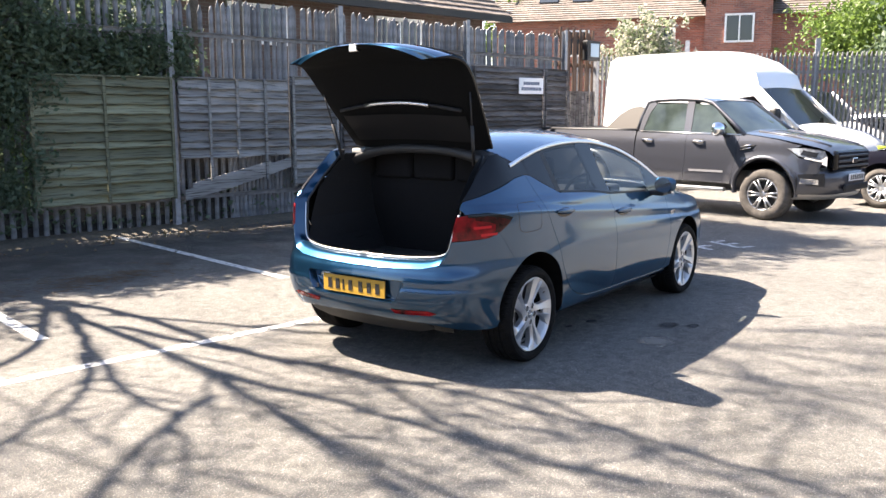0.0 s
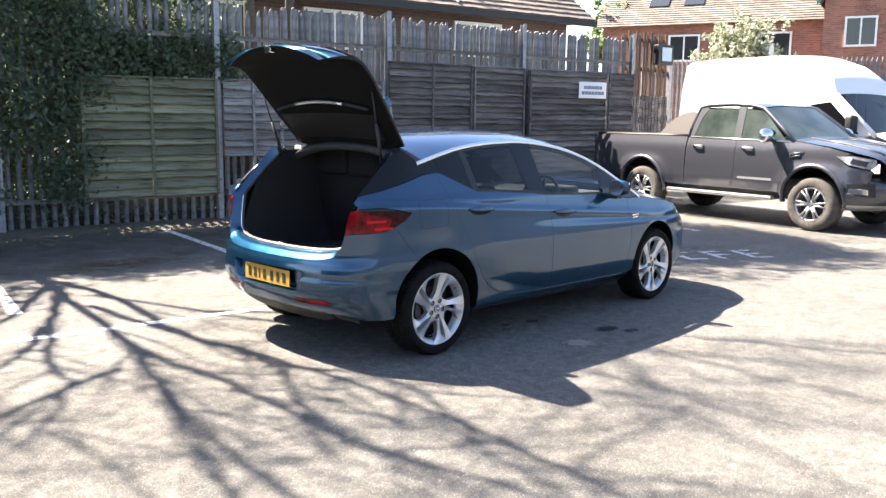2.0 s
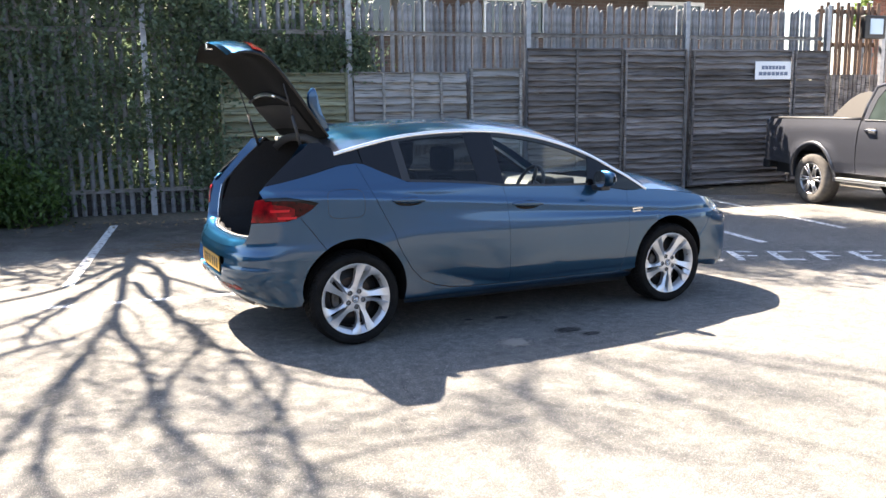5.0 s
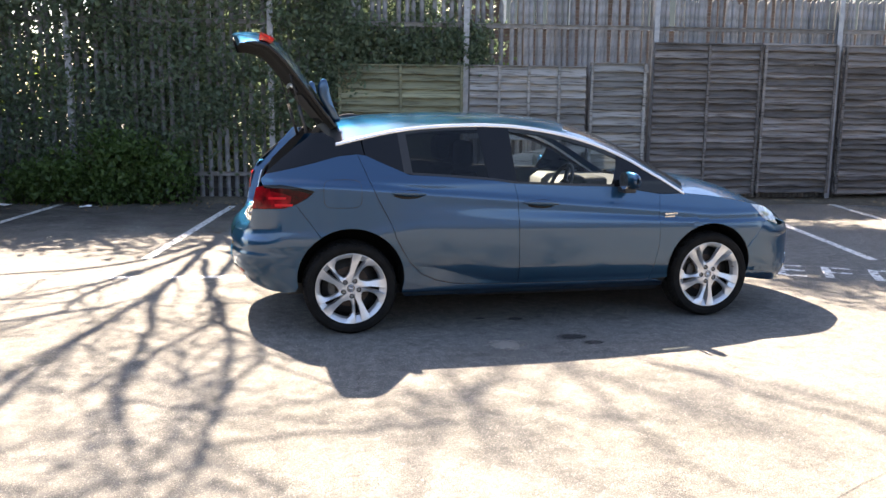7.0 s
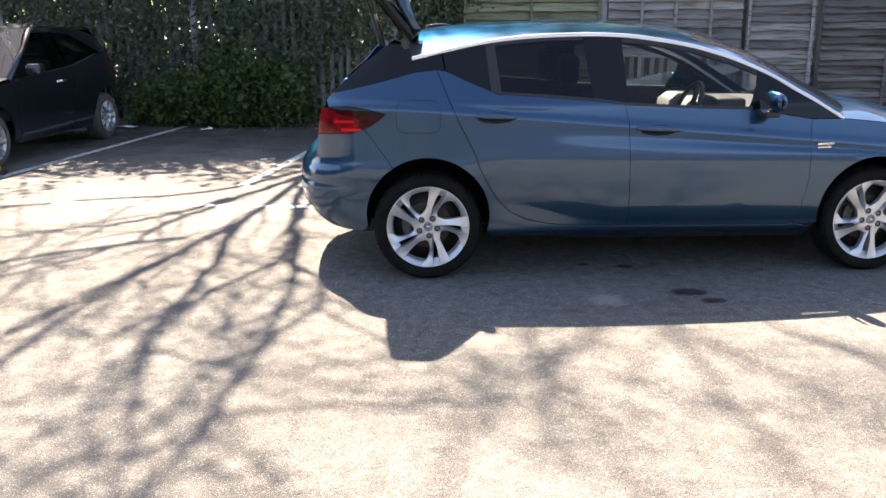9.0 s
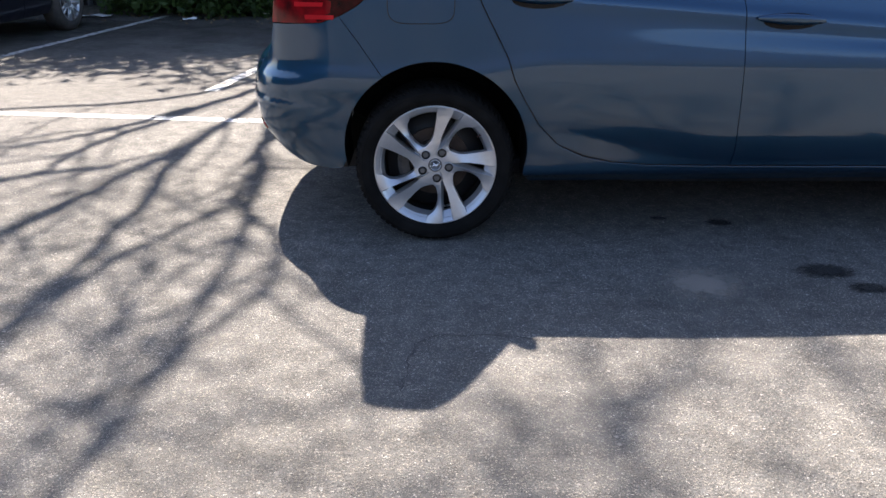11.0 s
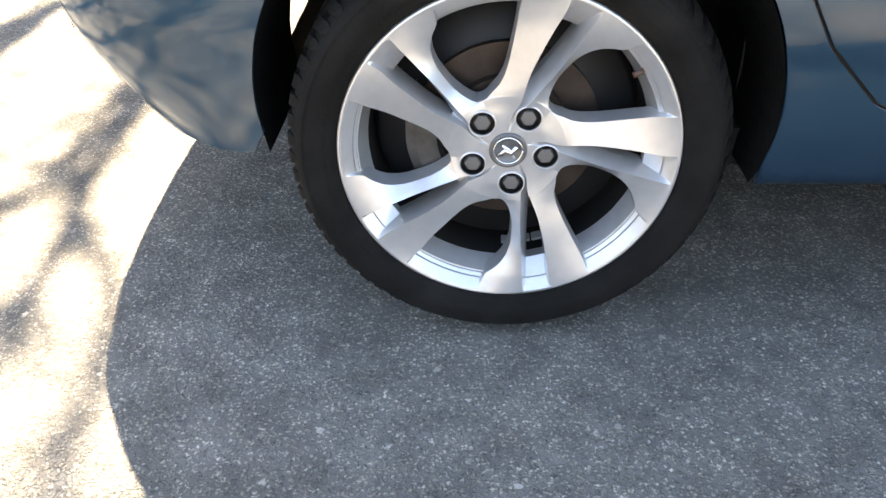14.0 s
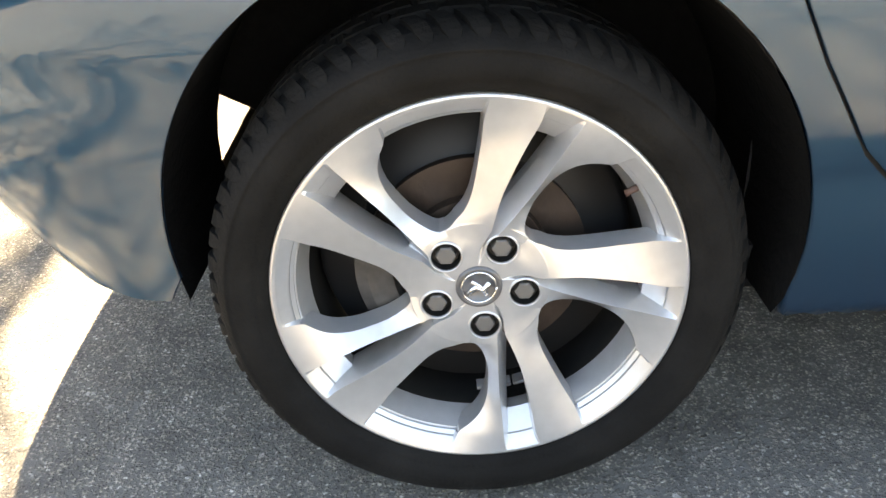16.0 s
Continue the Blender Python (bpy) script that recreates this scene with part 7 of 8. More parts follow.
# ---- buildings and far fence ----
ROOF_TILE = material("brown_roof_tile", (0.195, 0.17, 0.15), 0.85, 0, 6, (0.13, 0.105, 0.09), 0.3, 20, 0.8, 0.25, 0.12)


def brickwork(name, light, dark, mortar):
    """Stretcher-bond brick at its true size on upright walls."""
    mat = material(name, light, 0.88)
    nodes, links = mat.node_tree.nodes, mat.node_tree.links
    coord, split, along, flat, tex, wear, hue = (nodes.new("ShaderNode" + k) for k in ("TexCoord", "SeparateXYZ", "Math", "CombineXYZ", "TexBrick", "TexNoise", "HueSaturation"))
    links.new(coord.outputs["Object"], split.inputs["Vector"])
    links.new(split.outputs["X"], along.inputs[0])
    links.new(split.outputs["Y"], along.inputs[1])
    links.new(along.outputs["Value"], flat.inputs["X"])
    links.new(split.outputs["Z"], flat.inputs["Y"])
    links.new(flat.outputs["Vector"], tex.inputs["Vector"])
    tex.inputs["Scale"].default_value = 1.0
    tex.inputs["Brick Width"].default_value, tex.inputs["Row Height"].default_value = 0.225, 0.075
    tex.inputs["Mortar Size"].default_value = 0.006
    for key, colour in (("Color1", light), ("Color2", dark), ("Mortar", mortar)):
        tex.inputs[key].default_value = (*colour, 1)
    wear.inputs["Scale"].default_value = 1.3
    vary = nodes.new("ShaderNodeMapRange")
    vary.inputs["To Min"].default_value, vary.inputs["To Max"].default_value = 0.65, 1.3
    links.new(coord.outputs["Object"], wear.inputs["Vector"])
    links.new(wear.outputs["Fac"], vary.inputs["Value"])
    links.new(vary.outputs["Result"], hue.inputs["Value"])
    links.new(tex.outputs["Color"], hue.inputs["Color"])
    links.new(hue.outputs["Color"], nodes["Principled BSDF"].inputs["Base Color"])
    return mat


BRICK = brickwork("red_brick", (0.36, 0.13, 0.085), (0.2, 0.075, 0.055), (0.3, 0.27, 0.24))
BRICK_WALL = brickwork("brown_brick_wall", (0.13, 0.085, 0.07), (0.085, 0.06, 0.05), (0.14, 0.13, 0.12))
WHITE_FRAME = material("white_frame", (0.8, 0.8, 0.79), 0.5)
DARK_GLASS = material("dark_window", (0.03, 0.035, 0.04), 0.05, coat=0.5)
TEAL = material("teal_bargeboard", (0.05, 0.2, 0.19), 0.6)
SOLAR = material("solar_panel", (0.015, 0.02, 0.045), 0.1, 0.3, coat=1.0)


def window(parent, x, y, z, w, h, m=None):
    """A white window, its pane set back, facing -y."""
    win = new("window")
    win.parent = parent
    win.matrix_basis = pose(x, y, z)
    for name, a in (("frame", (-w / 2, -w / 2 + 0.08, 0, h)), ("frame", (w / 2 - 0.08, w / 2, 0, h)), ("frame", (-w / 2 + 0.08, w / 2 - 0.08, h - 0.08, h)), ("sill", (-w / 2 + 0.08, w / 2 - 0.08, 0, 0.08)), ("frame", (-0.03, 0.03, 0.08, h - 0.08))):
        bm = bmesh.new()
        bm_box(bm, a[0], a[1], -0.04, 0.06, a[2], a[3])
        part(name, bm, WHITE_FRAME, win)
    bm = bmesh.new()
    bm_box(bm, -w / 2 + 0.06, w / 2 - 0.06, 0.02, 0.04, 0.06, h - 0.06)
    part("pane", bm, DARK_GLASS, win)


def tiled_slope(parent, corner, along, up, nx, ny):
    """Courses of tiles on a slope: each course one strip that laps over the one below."""
    corner, along, up = Vector(corner), Vector(along), Vector(up)
    n = along.cross(up).normalized()
    for j in range(ny):
        bm = bmesh.new()
        rows = []
        a = corner + up * (j / ny)
        b = corner + up * ((j + 1.15) / ny)
        for i in range(nx + 1):
            wob = n * (0.012 * (i % 2))
            p = along * (i / nx)
            rows.append([a + p + n * 0.0, a + p + n * 0.05 + wob, b + p + n * 0.012 + wob * 0.5])
        sheet(bm, rows)
        part("tile_course", bm, ROOF_TILE, parent)


hall = thing("long_building", "long low building with a brown tiled roof behind the fence", "building", pose(5.9, 10.9, 0, 0, 0, -8.8))
bm = bmesh.new()
bm_box(bm, -9, 9.6, 0.4, 7.6, 0, 4.1)
part("wall", bm, BRICK_WALL, hall)
tiled_slope(hall, (-9.4, -0.1, 4.15), (19.6, 0, 0), (-1.2, 4.2, 3.6), 60, 26)
bm = bmesh.new()
bm.faces.new([bm.verts.new(p) for p in ((10.2, -0.1, 4.15), (10.2, 8.3, 4.15), (9.0, 4.1, 7.75))])
bm.faces.new([bm.verts.new(p) for p in ((-9.4, -0.1, 4.12), (10.2, -0.1, 4.12), (10.2, 8.3, 4.12), (-9.4, 8.3, 4.12))])
part("hip", bm, ROOF_TILE, hall)
bm = bmesh.new()
bm_box(bm, -9.4, 10.2, -0.16, -0.08, 4.0, 4.16)
part("gutter", bm, BLACK, hall)
for x in (-6.5, -3.2, -0.4, 2.4, 6.5):
    window(hall, x, 0.36, 3.05, 1.5, 0.85)
bm = bmesh.new()
tube(bm, [(5.6, -0.02, 4.3), (5.5, 0.5, 4.9), (5.3, 1.2, 5.6)], 0.04, 8)
part("vent_pipe", bm, WHITE_FRAME, hall)

house = thing("brick_house", "red brick house with a teal-edged gable and tiled roof", "house", pose(33.2, 8.6, 0.22, 0, 0, -72.4))
bm = bmesh.new()
vs = [bm.verts.new(p) for p in ((-1.35, 0, 0), (1.35, 0, 0), (1.35, 0, 6.35), (0, 0, 7.5), (-1.35, 0, 6.35), (-1.35, 4, 0), (1.35, 4, 0), (1.35, 4, 6.35), (0, 4, 7.5), (-1.35, 4, 6.35))]
for f in ((0, 1, 2, 3, 4), (1, 6, 7, 2), (0, 4, 9, 5), (5, 9, 8, 7, 6)):
    bm.faces.new([vs[i] for i in f])
part("gable_wall", bm, BRICK, house)
for sx in (-1, 1):
    bm = bmesh.new()
    a, b = Vector((sx * 1.65, -0.25, 5.98)), Vector((0, -0.25, 7.45))
    d = Vector((0, 0, 0.24))
    vs = [bm.verts.new(p) for p in (a, b, b + d, a + d, a + Vector((0, 0.1, 0)), b + Vector((0, 0.1, 0)), b + d + Vector((0, 0.1, 0)), a + d + Vector((0, 0.1, 0)))]
    for f in ((0, 1, 2, 3), (4, 7, 6, 5), (0, 4, 5, 1), (3, 2, 6, 7), (0, 3, 7, 4), (1, 5, 6, 2)):
        bm.faces.new([vs[i] for i in f])
    part("bargeboard", bm, TEAL, house)
    tiled_slope(house, (sx * 1.65, -0.2, 6.2), (0, 4.6, 0), (-sx * 1.65, 0, 1.47), 10, 7)
bm = bmesh.new()
bm_box(bm, -11, 9, 1.2, 8.0, 0, 5.6)
part("main_wall", bm, BRICK, house)
tiled_slope(house, (-11.3, 0.8, 5.5), (20.6, 0, 0), (0, 4.2, 3.4), 50, 30)
window(house, 0.05, -0.05, 4.3, 1.2, 1.2)
window(house, -3.6, 1.15, 3.9, 1.9, 1.2)
window(house, -7.2, 1.15, 3.9, 1.4, 1.2)
window(house, 4.5, 1.15, 3.9, 1.4, 1.2)
slope = math.degrees(math.atan2(3.4, 4.2))
for x, w in ((-4.2, 1.1), (-3.05, 1.1), (-1.9, 1.1)):
    bm = bmesh.new()
    soft_box(bm, -w / 2 + 0.03, w / 2 - 0.03, -0.85, 0.85, 0.06, 0.12, 0.01, 1)
    part("solar_panel", bm, SOLAR, house, m=pose(x, 2.9, 7.22, slope, 0, 0))
for x in (-8.6, -7.0):
    bm = bmesh.new()
    soft_box(bm, -0.45, 0.45, -0.6, 0.6, 0.03, 0.1, 0.01, 1)
    part("roof_light", bm, DARK_GLASS, house, m=pose(x, 2.4, 6.8, slope, 0, 0))
bm = bmesh.new()
bm_box(bm, -6.25, -5.6, 3.0, 3.6, 6.0, 9.6)
part("chimney", bm, BRICK, house)

far_fence = thing("far_fence", "pale grey palisade fence far behind the vans", "fence", pose(14.2, 6.6, 0, 0, 0, -68))
far_pale = pale_mesh(0.06, 2.95, 0.1)
for k in range(142):
    ob = new("pale", far_pale)
    ob.parent = far_fence
    ob.matrix_basis = pose(0.1 * k, 0, 0)
for z in (0.5, 2.5):
    box("rail", (14.2, 0.03, 0.07), PALE_STEEL, far_fence, (7.1, 0.03, z))
for k in range(6):
    box("post", (0.1, 0.1, 3.3), POST_STEEL, far_fence, (2.84 * k, 0.06, 1.6))


# plain walls added out of view behind the camera to shape the car's reflections
REFLECTED_WALL = material("dull_reflected_wall", (0.07, 0.071, 0.073), 0.9, 0, 6, (0.04, 0.041, 0.042), 0.5, 14, 0.4, 0.4)
for name, x0, x1, y0, y1 in (("added_wall_south", -24.0, 44.0, -24.3, -24.0), ("added_wall_west", -24.3, -24.0, -24.3, 7.6)):
    bm = bmesh.new()
    bm_box(bm, x0, x1, y0, y1, -0.1, 5.2)
    bm_box(bm, x0 - 0.05, x1 + 0.05, y0 - 0.05, y1 + 0.05, 5.2, 5.3)
    tagged(part(name, bm, REFLECTED_WALL), "unseen dull grey wall added for the car's reflections", "wall", kind="structure")


# ---- hedge, bushes and trees ----
def leaf_material(name, light, dark, gloss=0.5):
    mat = bpy.data.materials.new(name)
    mat.use_nodes = True
    nodes, links = mat.node_tree.nodes, mat.node_tree.links
    bsdf = nodes["Principled BSDF"]
    bsdf.inputs["Roughness"].default_value = gloss
    info, ramp = nodes.new("ShaderNodeNewGeometry"), nodes.new("ShaderNodeMix")
    ramp.data_type = "RGBA"
    ramp.inputs[6].default_value, ramp.inputs[7].default_value = (*dark, 1), (*light, 1)
    links.new(info.outputs["Random Per Island"], ramp.inputs[0])
    links.new(ramp.outputs[2], bsdf.inputs["Base Color"])
    through_leaf, mix = nodes.new("ShaderNodeBsdfTranslucent"), nodes.new("ShaderNodeMixShader")
    links.new(ramp.outputs[2], through_leaf.inputs["Color"])
    mix.inputs["Fac"].default_value = 0.45
    links.new(bsdf.outputs["BSDF"], mix.inputs[1])
    links.new(through_leaf.outputs["BSDF"], mix.inputs[2])
    links.new(mix.outputs["Shader"], nodes["Material Output"].inputs["Surface"])
    return mat


IVY = leaf_material("ivy_leaf", (0.13, 0.18, 0.11), (0.075, 0.11, 0.065))
BUSH = leaf_material("bush_leaf", (0.1, 0.17, 0.04), (0.04, 0.08, 0.02))
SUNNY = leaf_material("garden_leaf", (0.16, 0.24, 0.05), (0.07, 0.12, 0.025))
BLOSSOM = leaf_material("white_blossom", (0.55, 0.52, 0.46), (0.14, 0.2, 0.08), 0.8)
BARK = material("grey_bark", (0.12, 0.1, 0.08), 0.9, 0, 20, (0.07, 0.06, 0.05), 0.6, 40)


def leaf_mesh(name, centres, size, mat, seed):
    """Small folded leaves at random turns about the given centres."""
    rng = np.random.default_rng(seed)
    n = len(centres)
    a = rng.normal(size=(n, 3))
    a /= np.linalg.norm(a, axis=1)[:, None]
    b = np.cross(a, rng.normal(size=(n, 3)))
    b /= np.linalg.norm(b, axis=1)[:, None]
    c = np.cross(a, b)
    k = size * rng.uniform(0.6, 1.3, (n, 1))
    corners = np.stack([centres - a * k, centres + b * k * 0.55 + c * k * 0.15, centres + a * k, centres - b * k * 0.55 + c * k * 0.15], 1).reshape(-1, 3)
    index = np.arange(n)[:, None] * 4
    faces = np.concatenate([index + [0, 1, 2], index + [0, 2, 3]]).tolist()
    data = bpy.data.meshes.new(name)
    data.from_pydata(corners.tolist(), [], faces)
    data.materials.append(mat)
    return data


def clumps(rng, count, spread, pick):
    """Leaf centres gathered in clumps round places that pick() gives."""
    out = []
    for _ in range(count):
        c = np.array(pick())
        m = rng.integers(18, 46)
        out.append(c + rng.normal(size=(m, 3)) * spread)
    return np.concatenate(out)


rng = np.random.default_rng(4)
to_world = np.array(FENCE)


def laid(points):
    return points @ to_world[:3, :3].T + to_world[:3, 3]


def hedge_place():
    while True:
        s, y, z = rng.uniform(-11.5, 0.6), rng.uniform(0.16, 0.9), rng.uniform(0.3, 4.9)
        if s > -2.0 and z < 1.9:
            continue
        if s > -0.2 and rng.random() < 0.7:
            continue
        if z < 1.0 and -4.3 < s < -2.2 and rng.random() < 0.75:
            continue
        return s, y, z


def ivy_place():
    while True:
        s, z = rng.uniform(-11.5, -1.3), rng.uniform(0.45, 4.4)
        edge = -1.75 + 0.22 * math.sin(z * 3.1 + 0.6) + 0.12 * math.sin(z * 7.3) - (0.3 if z < 0.9 else 0)
        if s < edge and not (z < 1.0 and -4.2 < s < -2.3 and rng.random() < 0.85) and not (s < -2.5 and rng.random() < 0.6):
            return s, rng.uniform(-0.2, 0.05) - (0.06 if s > -2.1 else 0.0), z


def over_place():
    return rng.uniform(-1.9, 0.3), rng.uniform(0.0, 0.15), rng.uniform(2.05, 2.65)


def crown_place():
    return rng.uniform(-4.6, -1.4), rng.uniform(0.2, 1.0), rng.uniform(4.3, 5.6)


hedge = thing("hedge", "dark overgrown ivy hedge growing through the palisade fence", "hedge")
for label, pts, size, seed in (("ivy behind", clumps(rng, 2300, 0.13, hedge_place), 0.05, 1), ("ivy in front", clumps(rng, 1700, 0.12, ivy_place), 0.042, 2), ("ivy low", clumps(rng, 700, 0.1, lambda: (rng.uniform(-11.5, 2.9), rng.uniform(0.17, 0.5), rng.uniform(0.0, 0.6))), 0.045, 5), ("ivy over", clumps(rng, 260, 0.1, over_place), 0.04, 3), ("ivy crown", clumps(rng, 420, 0.13, crown_place), 0.05, 6)):
    ob = new("ivy_leaves", leaf_mesh("ivy_leaves", laid(pts), size, IVY, seed))
    ob.parent = hedge
    tagged(ob, kind="stuff")
bm = bmesh.new()
for k in range(26):
    random.seed(200 + k)
    s = random.uniform(-11, -2.2)
    path = [Vector((s, 0.3, 0.0))]
    for i in range(8):
        path.append(path[-1] + Vector((random.uniform(-0.16, 0.16), random.uniform(-0.06, 0.08), 0.42)))
    tube(bm, [FENCE @ p for p in path], 0.022, 5, 0.008)
part("hedge_stem", bm, BARK, hedge)

bush = thing("bush", "low green leafy bush at the foot of the fence", "bush")


def bush_place():
    while True:
        x, y, z = rng.uniform(-1, 1), rng.uniform(-1, 1), rng.uniform(0, 1)
        if x * x + y * y + z * z < rng.uniform(0.5, 1.0):
            return -5.4 + 1.55 * x, -0.32 + 0.35 * y, 0.1 + (0.95 + 0.2 * math.sin(3 * x)) * z


ob = new("bush_leaves", leaf_mesh("bush_leaves", laid(clumps(rng, 300, 0.09, bush_place)), 0.042, BUSH, 9))
ob.parent = bush
tagged(ob, kind="stuff")
bm = bmesh.new()
for k in range(14):
    random.seed(300 + k)
    s = -5.4 + random.uniform(-1.0, 1.0)
    tube(bm, [FENCE @ Vector((s, -0.15, 0)), FENCE @ Vector((s + random.uniform(-0.3, 0.3), -0.3, 0.5)), FENCE @ Vector((s + random.uniform(-0.5, 0.5), -0.3, 0.9))], 0.014, 5, 0.005)
part("bush_stem", bm, BARK, bush)

garden = thing("garden_shrubs", "sunlit green garden shrubs beyond the fence", "shrub", kind="stuff")
ob = new("garden_leaves", leaf_mesh("garden_leaves", laid(clumps(rng, 420, 0.22, lambda: (rng.uniform(-12, 1.0), rng.uniform(3.2, 4.6), rng.uniform(0.0, 2.6)))), 0.075, SUNNY, 12))
ob.parent = garden
tagged(ob, kind="stuff")

# litter on the ground by the hedge
for x, y, w, turn in ((-2.83, 6.55, 0.16, 20), (-4.05, 6.9, 0.34, 5), (-2.0, 7.0, 0.12, 50)):
    bm = bmesh.new()
    random.seed(int(x * 10))
    rows = [[(w * (i / 4 - 0.5), w * 0.5 * (j / 3 - 0.5), 0.012 + random.uniform(0, 0.025)) for j in range(4)] for i in range(5)]
    sheet(bm, rows)
    tagged(part("paper_scrap", bm, WHITE_FRAME, m=pose(x, y, 0.0, 0, 0, turn)), "crumpled white scrap of paper on the tarmac", "litter", "paper scraps")
pts = []
random.seed(77)
for k in range(420):
    s, y = random.uniform(-9, 2.5), -0.15 - abs(random.gauss(0, 0.45))
    pts.append((s, y, 0.012))
ob = new("fallen_leaves", leaf_mesh("fallen_leaves", laid(np.array(pts)), 0.022, material("dry_leaf", (0.2, 0.14, 0.07), 0.9), 21))
tagged(ob, "dry brown fallen leaves scattered on the tarmac", "leaves", kind="stuff")


# dry twigs swept together on the tarmac
random.seed(91)
bm = bmesh.new()
for k in range(150):
    x, y = random.gauss(-0.05, 0.42), random.gauss(3.95, 0.22)
    a, length = random.uniform(0, math.pi), random.uniform(0.06, 0.26)
    d = Vector((math.cos(a), math.sin(a), 0)) * length / 2
    z = abs(random.gauss(0.006, 0.012)) + 0.005
    tube(bm, [Vector((x, y, z)) - d, Vector((x + random.uniform(-0.02, 0.02), y + random.uniform(-0.02, 0.02), z + 0.006)), Vector((x, y, z)) + d], random.uniform(0.002, 0.005), 4, 0.0015)
tagged(part("dry_twigs", bm, material("dry_twig", (0.13, 0.085, 0.05), 0.9)), "thin scatter of dry brown twigs on tarmac", "twigs", kind="stuff")


# the tall tree by the fence whose bare limbs cast their shadows over the tarmac
tree = thing("tall_tree", "tall tree with spreading thin limbs and few young leaves", "tree")
tips, twig_bm = [], bmesh.new()


def above(x, y, h):
    """The place at a height whose shadow falls on (x, y)."""
    return Vector((x - h * SHADOW.x, y - h * SHADOW.y, h))


FORK = Vector((-0.9, 3.7))


def limb(points, radius, thin=0.016, twigs=9, rise=0.3):
    """A limb whose shadow runs through ground points; it climbs as it leaves the fork, and bears twigs."""
    path = spline([above(x, y, 5.0 + rise * (Vector((x, y)) - FORK).length) for x, y in points], 5)
    path = [p + Vector((random.uniform(-1, 1), random.uniform(-1, 1), random.uniform(-1, 1))) * 0.025 for p in path]
    bm = bmesh.new()
    tube(bm, path, radius * 0.92, 7, thin)
    part("limb", bm, BARK, tree, smooth=True)
    for k in range(twigs):
        i = random.randrange(len(path) // 4, len(path))
        at, way = path[i], (path[i] - path[i - 1]).normalized()
        turn = Vector((random.uniform(-1, 1), random.uniform(-1, 1), random.uniform(-0.25, 0.6)))
        d = (way * 0.8 + turn).normalized()
        n = random.randint(4, 7)
        line = [at]
        for _ in range(n):
            d = (d + Vector((random.uniform(-1, 1), random.uniform(-1, 1), random.uniform(-0.5, 0.7))) * 0.28).normalized()
            line.append(line[-1] + d * random.uniform(0.14, 0.26))
        tube(twig_bm, line, random.uniform(0.010, 0.018), 5, 0.005)
        for j in range(2, len(line)):
            e = (d + Vector((random.uniform(-1, 1), random.uniform(-1, 1), random.uniform(-0.4, 0.4)))).normalized()
            tip = line[j] + e * random.uniform(0.25, 0.6)
            tube(twig_bm, [line[j], line[j].lerp(tip, 0.5) + Vector((0.02, 0.03, 0.02)), tip], 0.007, 4, 0.003)
            tips.append((line[j] + tip) / 2)
            tips.append(tip)


random.seed(12)
bm = bmesh.new()
tube(bm, [Vector((-2.7, 7.95, -0.1)), Vector((-2.66, 7.85, 1.5)), Vector((-2.6, 7.7, 3.4)), above(-0.9, 3.7, 5.0), above(-0.95, 3.3, 5.4)], 0.17, 10, 0.075)
part("trunk", bm, BARK, tree, smooth=True)
limb([(-0.9, 3.7), (-1.05, 2.84), (-1.27, 1.26), (-1.59, 0.07), (-1.87, -0.87), (-2.2, -1.94)], 0.06, 0.02, 12)
limb([(-0.92, 3.2), (-1.18, 2.58), (-1.56, 1.73), (-1.96, 0.64), (-2.06, 0.14), (-2.6, -0.67)], 0.055)
limb([(-0.9, 3.5), (-0.75, 2.32), (-0.96, 0.91), (-0.93, 0.19), (-0.94, -0.39), (-1.57, -1.66)], 0.055)
limb([(-1.62, 1.7), (-2.0, 1.05), (-2.38, 0.74), (-3.4, 0.2)], 0.04)
limb([(-1.4, 0.75), (-1.36, -0.26), (-1.37, -1.24), (-1.41, -1.85), (-1.17, -2.9)], 0.045, twigs=12)
limb([(-0.98, 3.3), (-1.89, 1.99), (-2.85, 1.7), (-4.2, 1.2)], 0.045)
limb([(-1.07, 2.2), (-0.99, 0.82), (-0.84, -0.13), (-0.83, -1.76), (-0.98, -3.05)], 0.045, twigs=12)
limb([(-0.9, -0.35), (-0.59, -1.06), (-0.8, -1.87), (-0.92, -2.86)], 0.03)
limb([(-1.64, -0.12), (-1.83, -0.85), (-2.0, -2.2), (-1.7, -3.2)], 0.035, twigs=12)
limb([(-1.7, 0.3), (-2.39, -0.05), (-3.3, -0.6), (-4.2, -1.2)], 0.035)
limb([(-0.85, 2.6), (-0.3, 0.8), (0.3, -1.0), (0.47, -1.82), (0.4, -3.0)], 0.035, twigs=7, rise=0.9)
limb([(-0.5, 1.4), (0.7, 0.0), (1.3, -1.0), (1.21, -1.74), (1.14, -2.71), (1.21, -3.5)], 0.035, twigs=12, rise=0.9)
limb([(0.7, 0.0), (1.4, -1.0), (1.85, -2.1), (2.36, -3.12), (2.7, -3.9)], 0.03, twigs=12, rise=0.9)
limb([(1.0, -0.5), (0.75, -1.8), (0.2, -2.6), (-0.2, -3.6)], 0.025, twigs=8, rise=0.9)
part("twigs", twig_bm, BARK, tree)
random.seed(8)
leaf_pts = np.array([tuple(t + Vector((random.gauss(0, 0.09), random.gauss(0, 0.09), random.gauss(0, 0.07)))) for t in tips for _ in range(5)])
ob = new("young_leaves", leaf_mesh("young_leaves", leaf_pts, 0.026, SUNNY, 31))
ob.parent = tree
tagged(ob, kind="stuff")


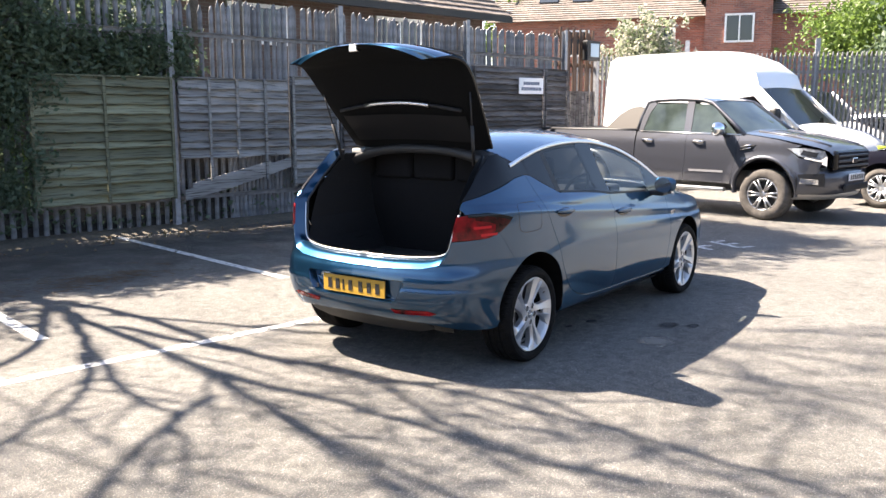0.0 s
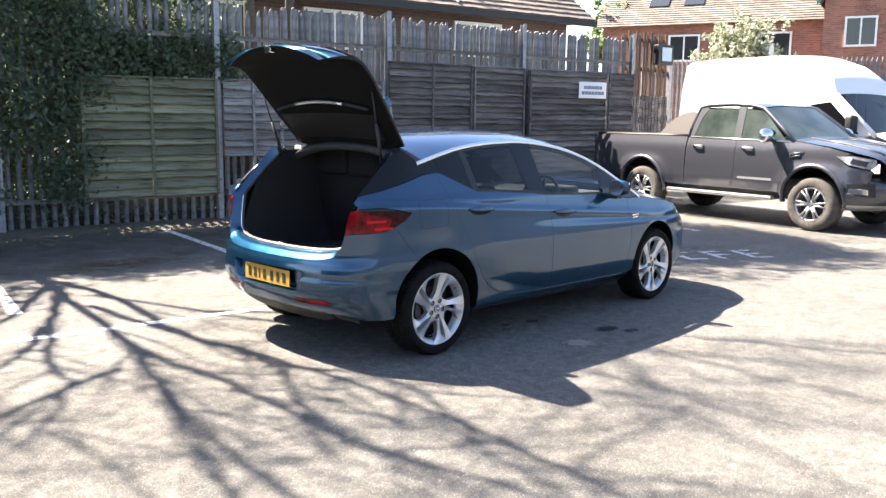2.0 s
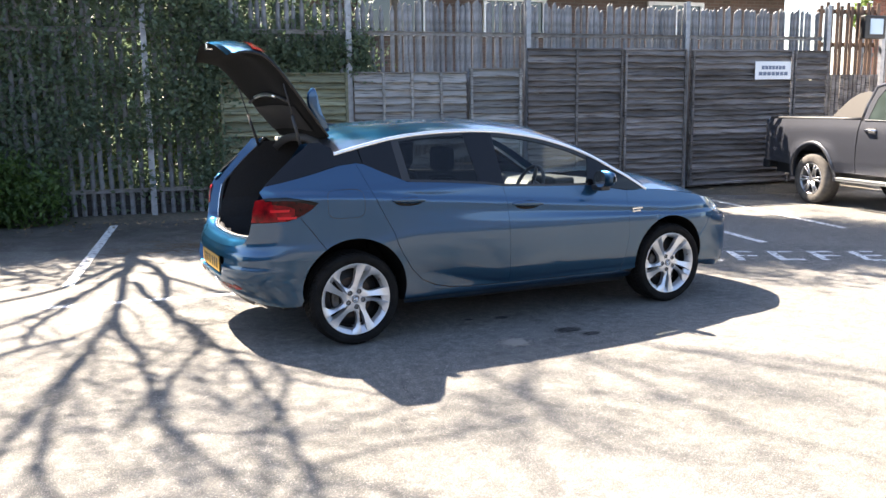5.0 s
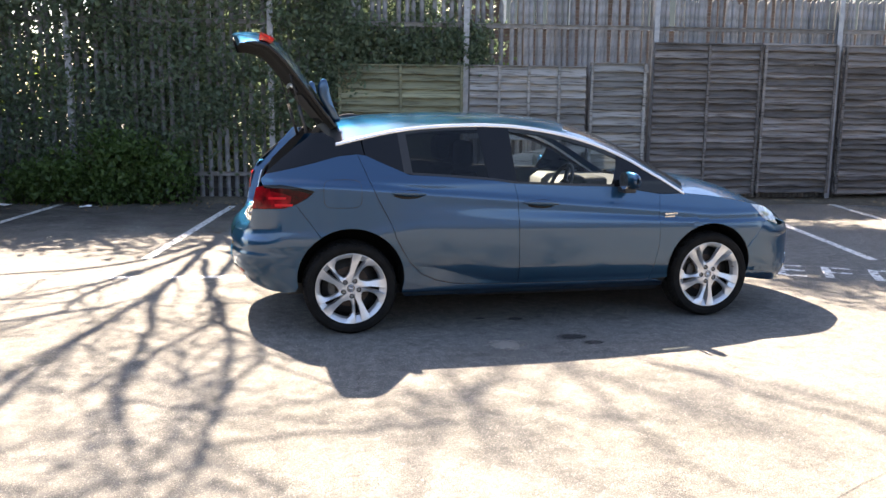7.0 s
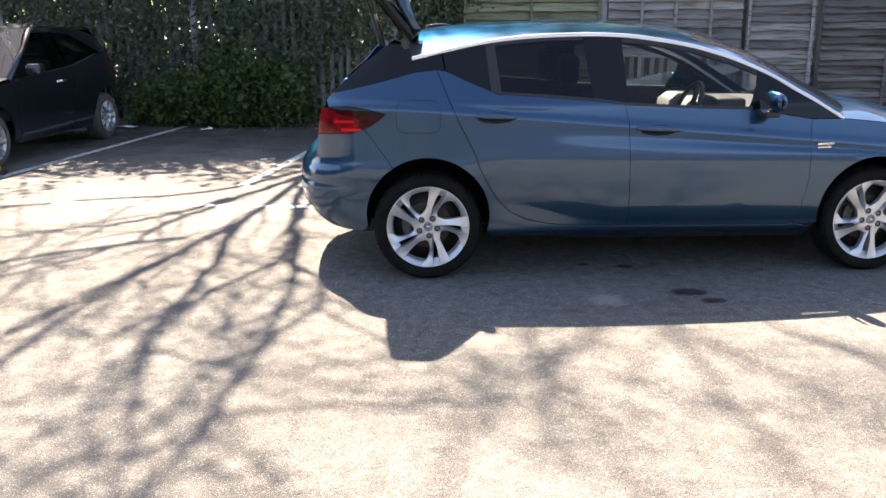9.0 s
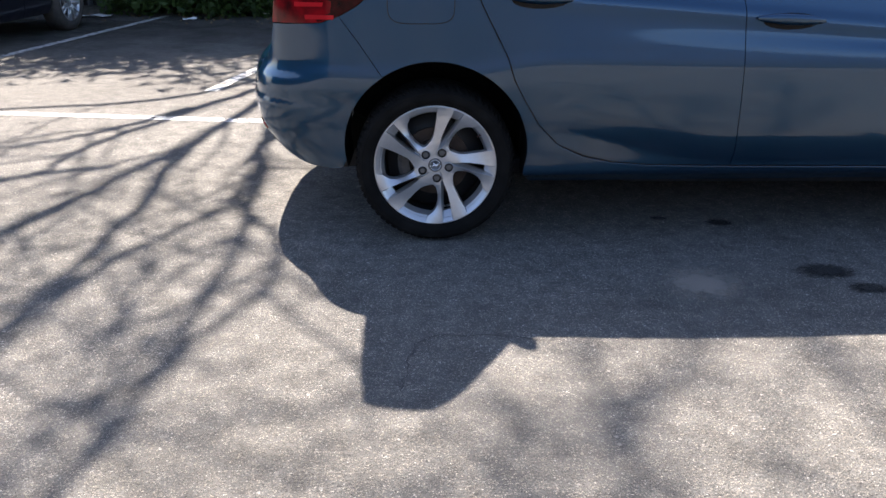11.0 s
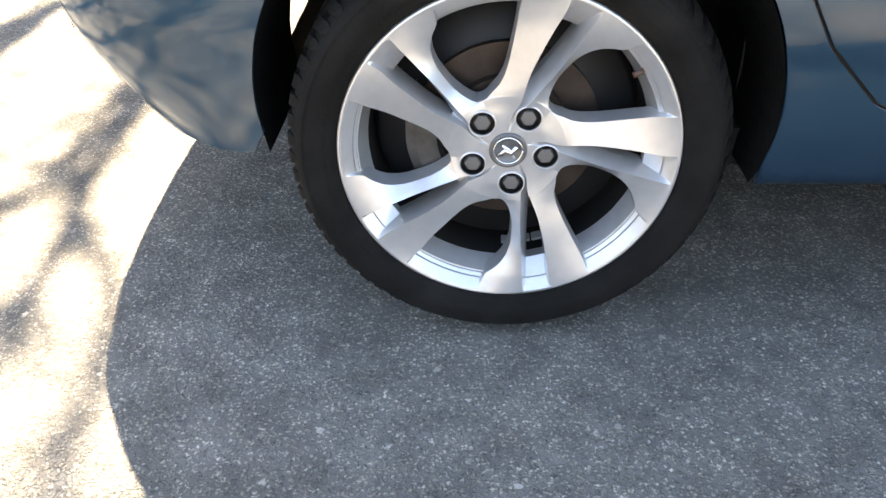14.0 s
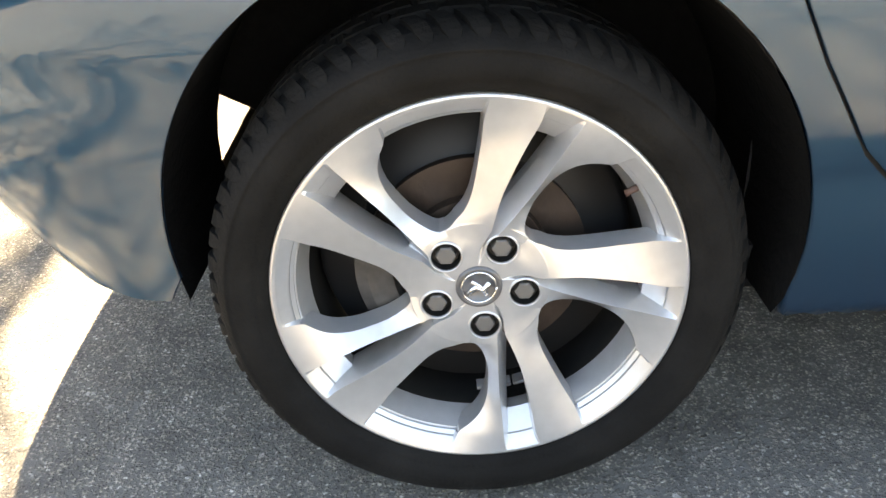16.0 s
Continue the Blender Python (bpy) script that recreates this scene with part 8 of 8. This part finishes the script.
def leafy_tree(m, trunk_h, radius, count, mat, label, seed, leaf=0.09, squash=0.8):
    """A tree with a tapered trunk, limbs and a broken crown of leaf clumps."""
    ob = thing("tree", label, "tree", m)
    random.seed(seed)
    r = np.random.default_rng(seed)
    bm = bmesh.new()
    tube(bm, [(0, 0, -0.1), (0.05, 0.02, trunk_h * 0.5), (0, 0.05, trunk_h)], 0.03 * radius + 0.04, 8, 0.02 * radius + 0.02)
    part("trunk", bm, BARK, ob, smooth=True)
    ends = []
    for k in range(11):
        a = 2 * math.pi * k / 11 + random.uniform(-0.3, 0.3)
        up = random.uniform(0.1, 0.95)
        end = Vector((math.cos(a) * radius * 0.8 * (1 - up * 0.5), math.sin(a) * radius * 0.8 * (1 - up * 0.5), trunk_h + radius * squash * 1.5 * up))
        bm = bmesh.new()
        start = Vector((0, 0.03, trunk_h * random.uniform(0.7, 0.98)))
        tube(bm, [start, start.lerp(end, 0.5) + Vector((0, 0, 0.15 * radius)), end], 0.03 * radius, 6, 0.008 * radius)
        part("limb", bm, BARK, ob, smooth=True)
        ends += [end, start.lerp(end, 0.7)]

    def pick():
        e = random.choice(ends)
        return e + Vector((random.gauss(0, 1), random.gauss(0, 1), random.gauss(0, 0.8))) * radius * 0.26

    crown = new("crown", leaf_mesh("crown", clumps(r, count, radius * 0.075, pick), leaf, mat, seed))
    crown.parent = ob
    tagged(crown, kind="stuff")
    return ob


leafy_tree(pose(3.9, 7.45, 0), 7.4, 2.1, 1000, SUNNY, "tall leafy tree behind the fence", 41, 0.06, 0.6)
leafy_tree(pose(4.3, 6.9, 0), 7.6, 1.6, 600, SUNNY, "slim leafy tree behind the fence", 48, 0.06, 0.6)
# two trees added out of view to hold sky light off the ground
leafy_tree(pose(-4.6, 10.4, 0), 4.6, 2.7, 1500, IVY, "unseen dense dark green tree screening the sky behind the hedge", 49, 0.07, 0.7)
leafy_tree(pose(-8.6, 10.8, 0), 4.6, 2.9, 1500, IVY, "unseen dense dark green tree screening the sky behind the hedge", 50, 0.07, 0.7)
# added row with crowns above the view, cutting the sky's glow on the paint
for x, y, seed in ((-3.0, 20.5, 61), (1.5, 21.3, 62), (6.0, 20.8, 63), (10.5, 21.2, 64)):
    leafy_tree(pose(x, y, 0), 10.6, 3.4, 620, IVY, "tall dark tree added behind the fence to block sky glow", seed, 0.11, 0.75)
leafy_tree(pose(25.5, 0.6, 0), 3.2, 2.7, 1300, SUNNY, "broad green tree behind the far fence", 42, 0.085)
leafy_tree(pose(21.5, -0.6, 0), 1.0, 2.2, 420, IVY, "dark green shrub beside the far fence", 43, 0.1)
leafy_tree(pose(20.8, 7.5, 0), 2.7, 1.15, 300, BLOSSOM, "small tree in white blossom behind the far fence", 44, 0.07)
leafy_tree(pose(24.5, 6.0, 0), 1.8, 0.8, 160, SUNNY, "small green garden shrub near the house", 45, 0.07)
leafy_tree(pose(33.0, 19.5, 0), 4.4, 1.7, 300, SUNNY, "green tree between the roofs", 46, 0.14)
leafy_tree(pose(35.7, 18.2, 0), 5.0, 2.0, 300, SUNNY, "green tree beside the house", 47, 0.14)
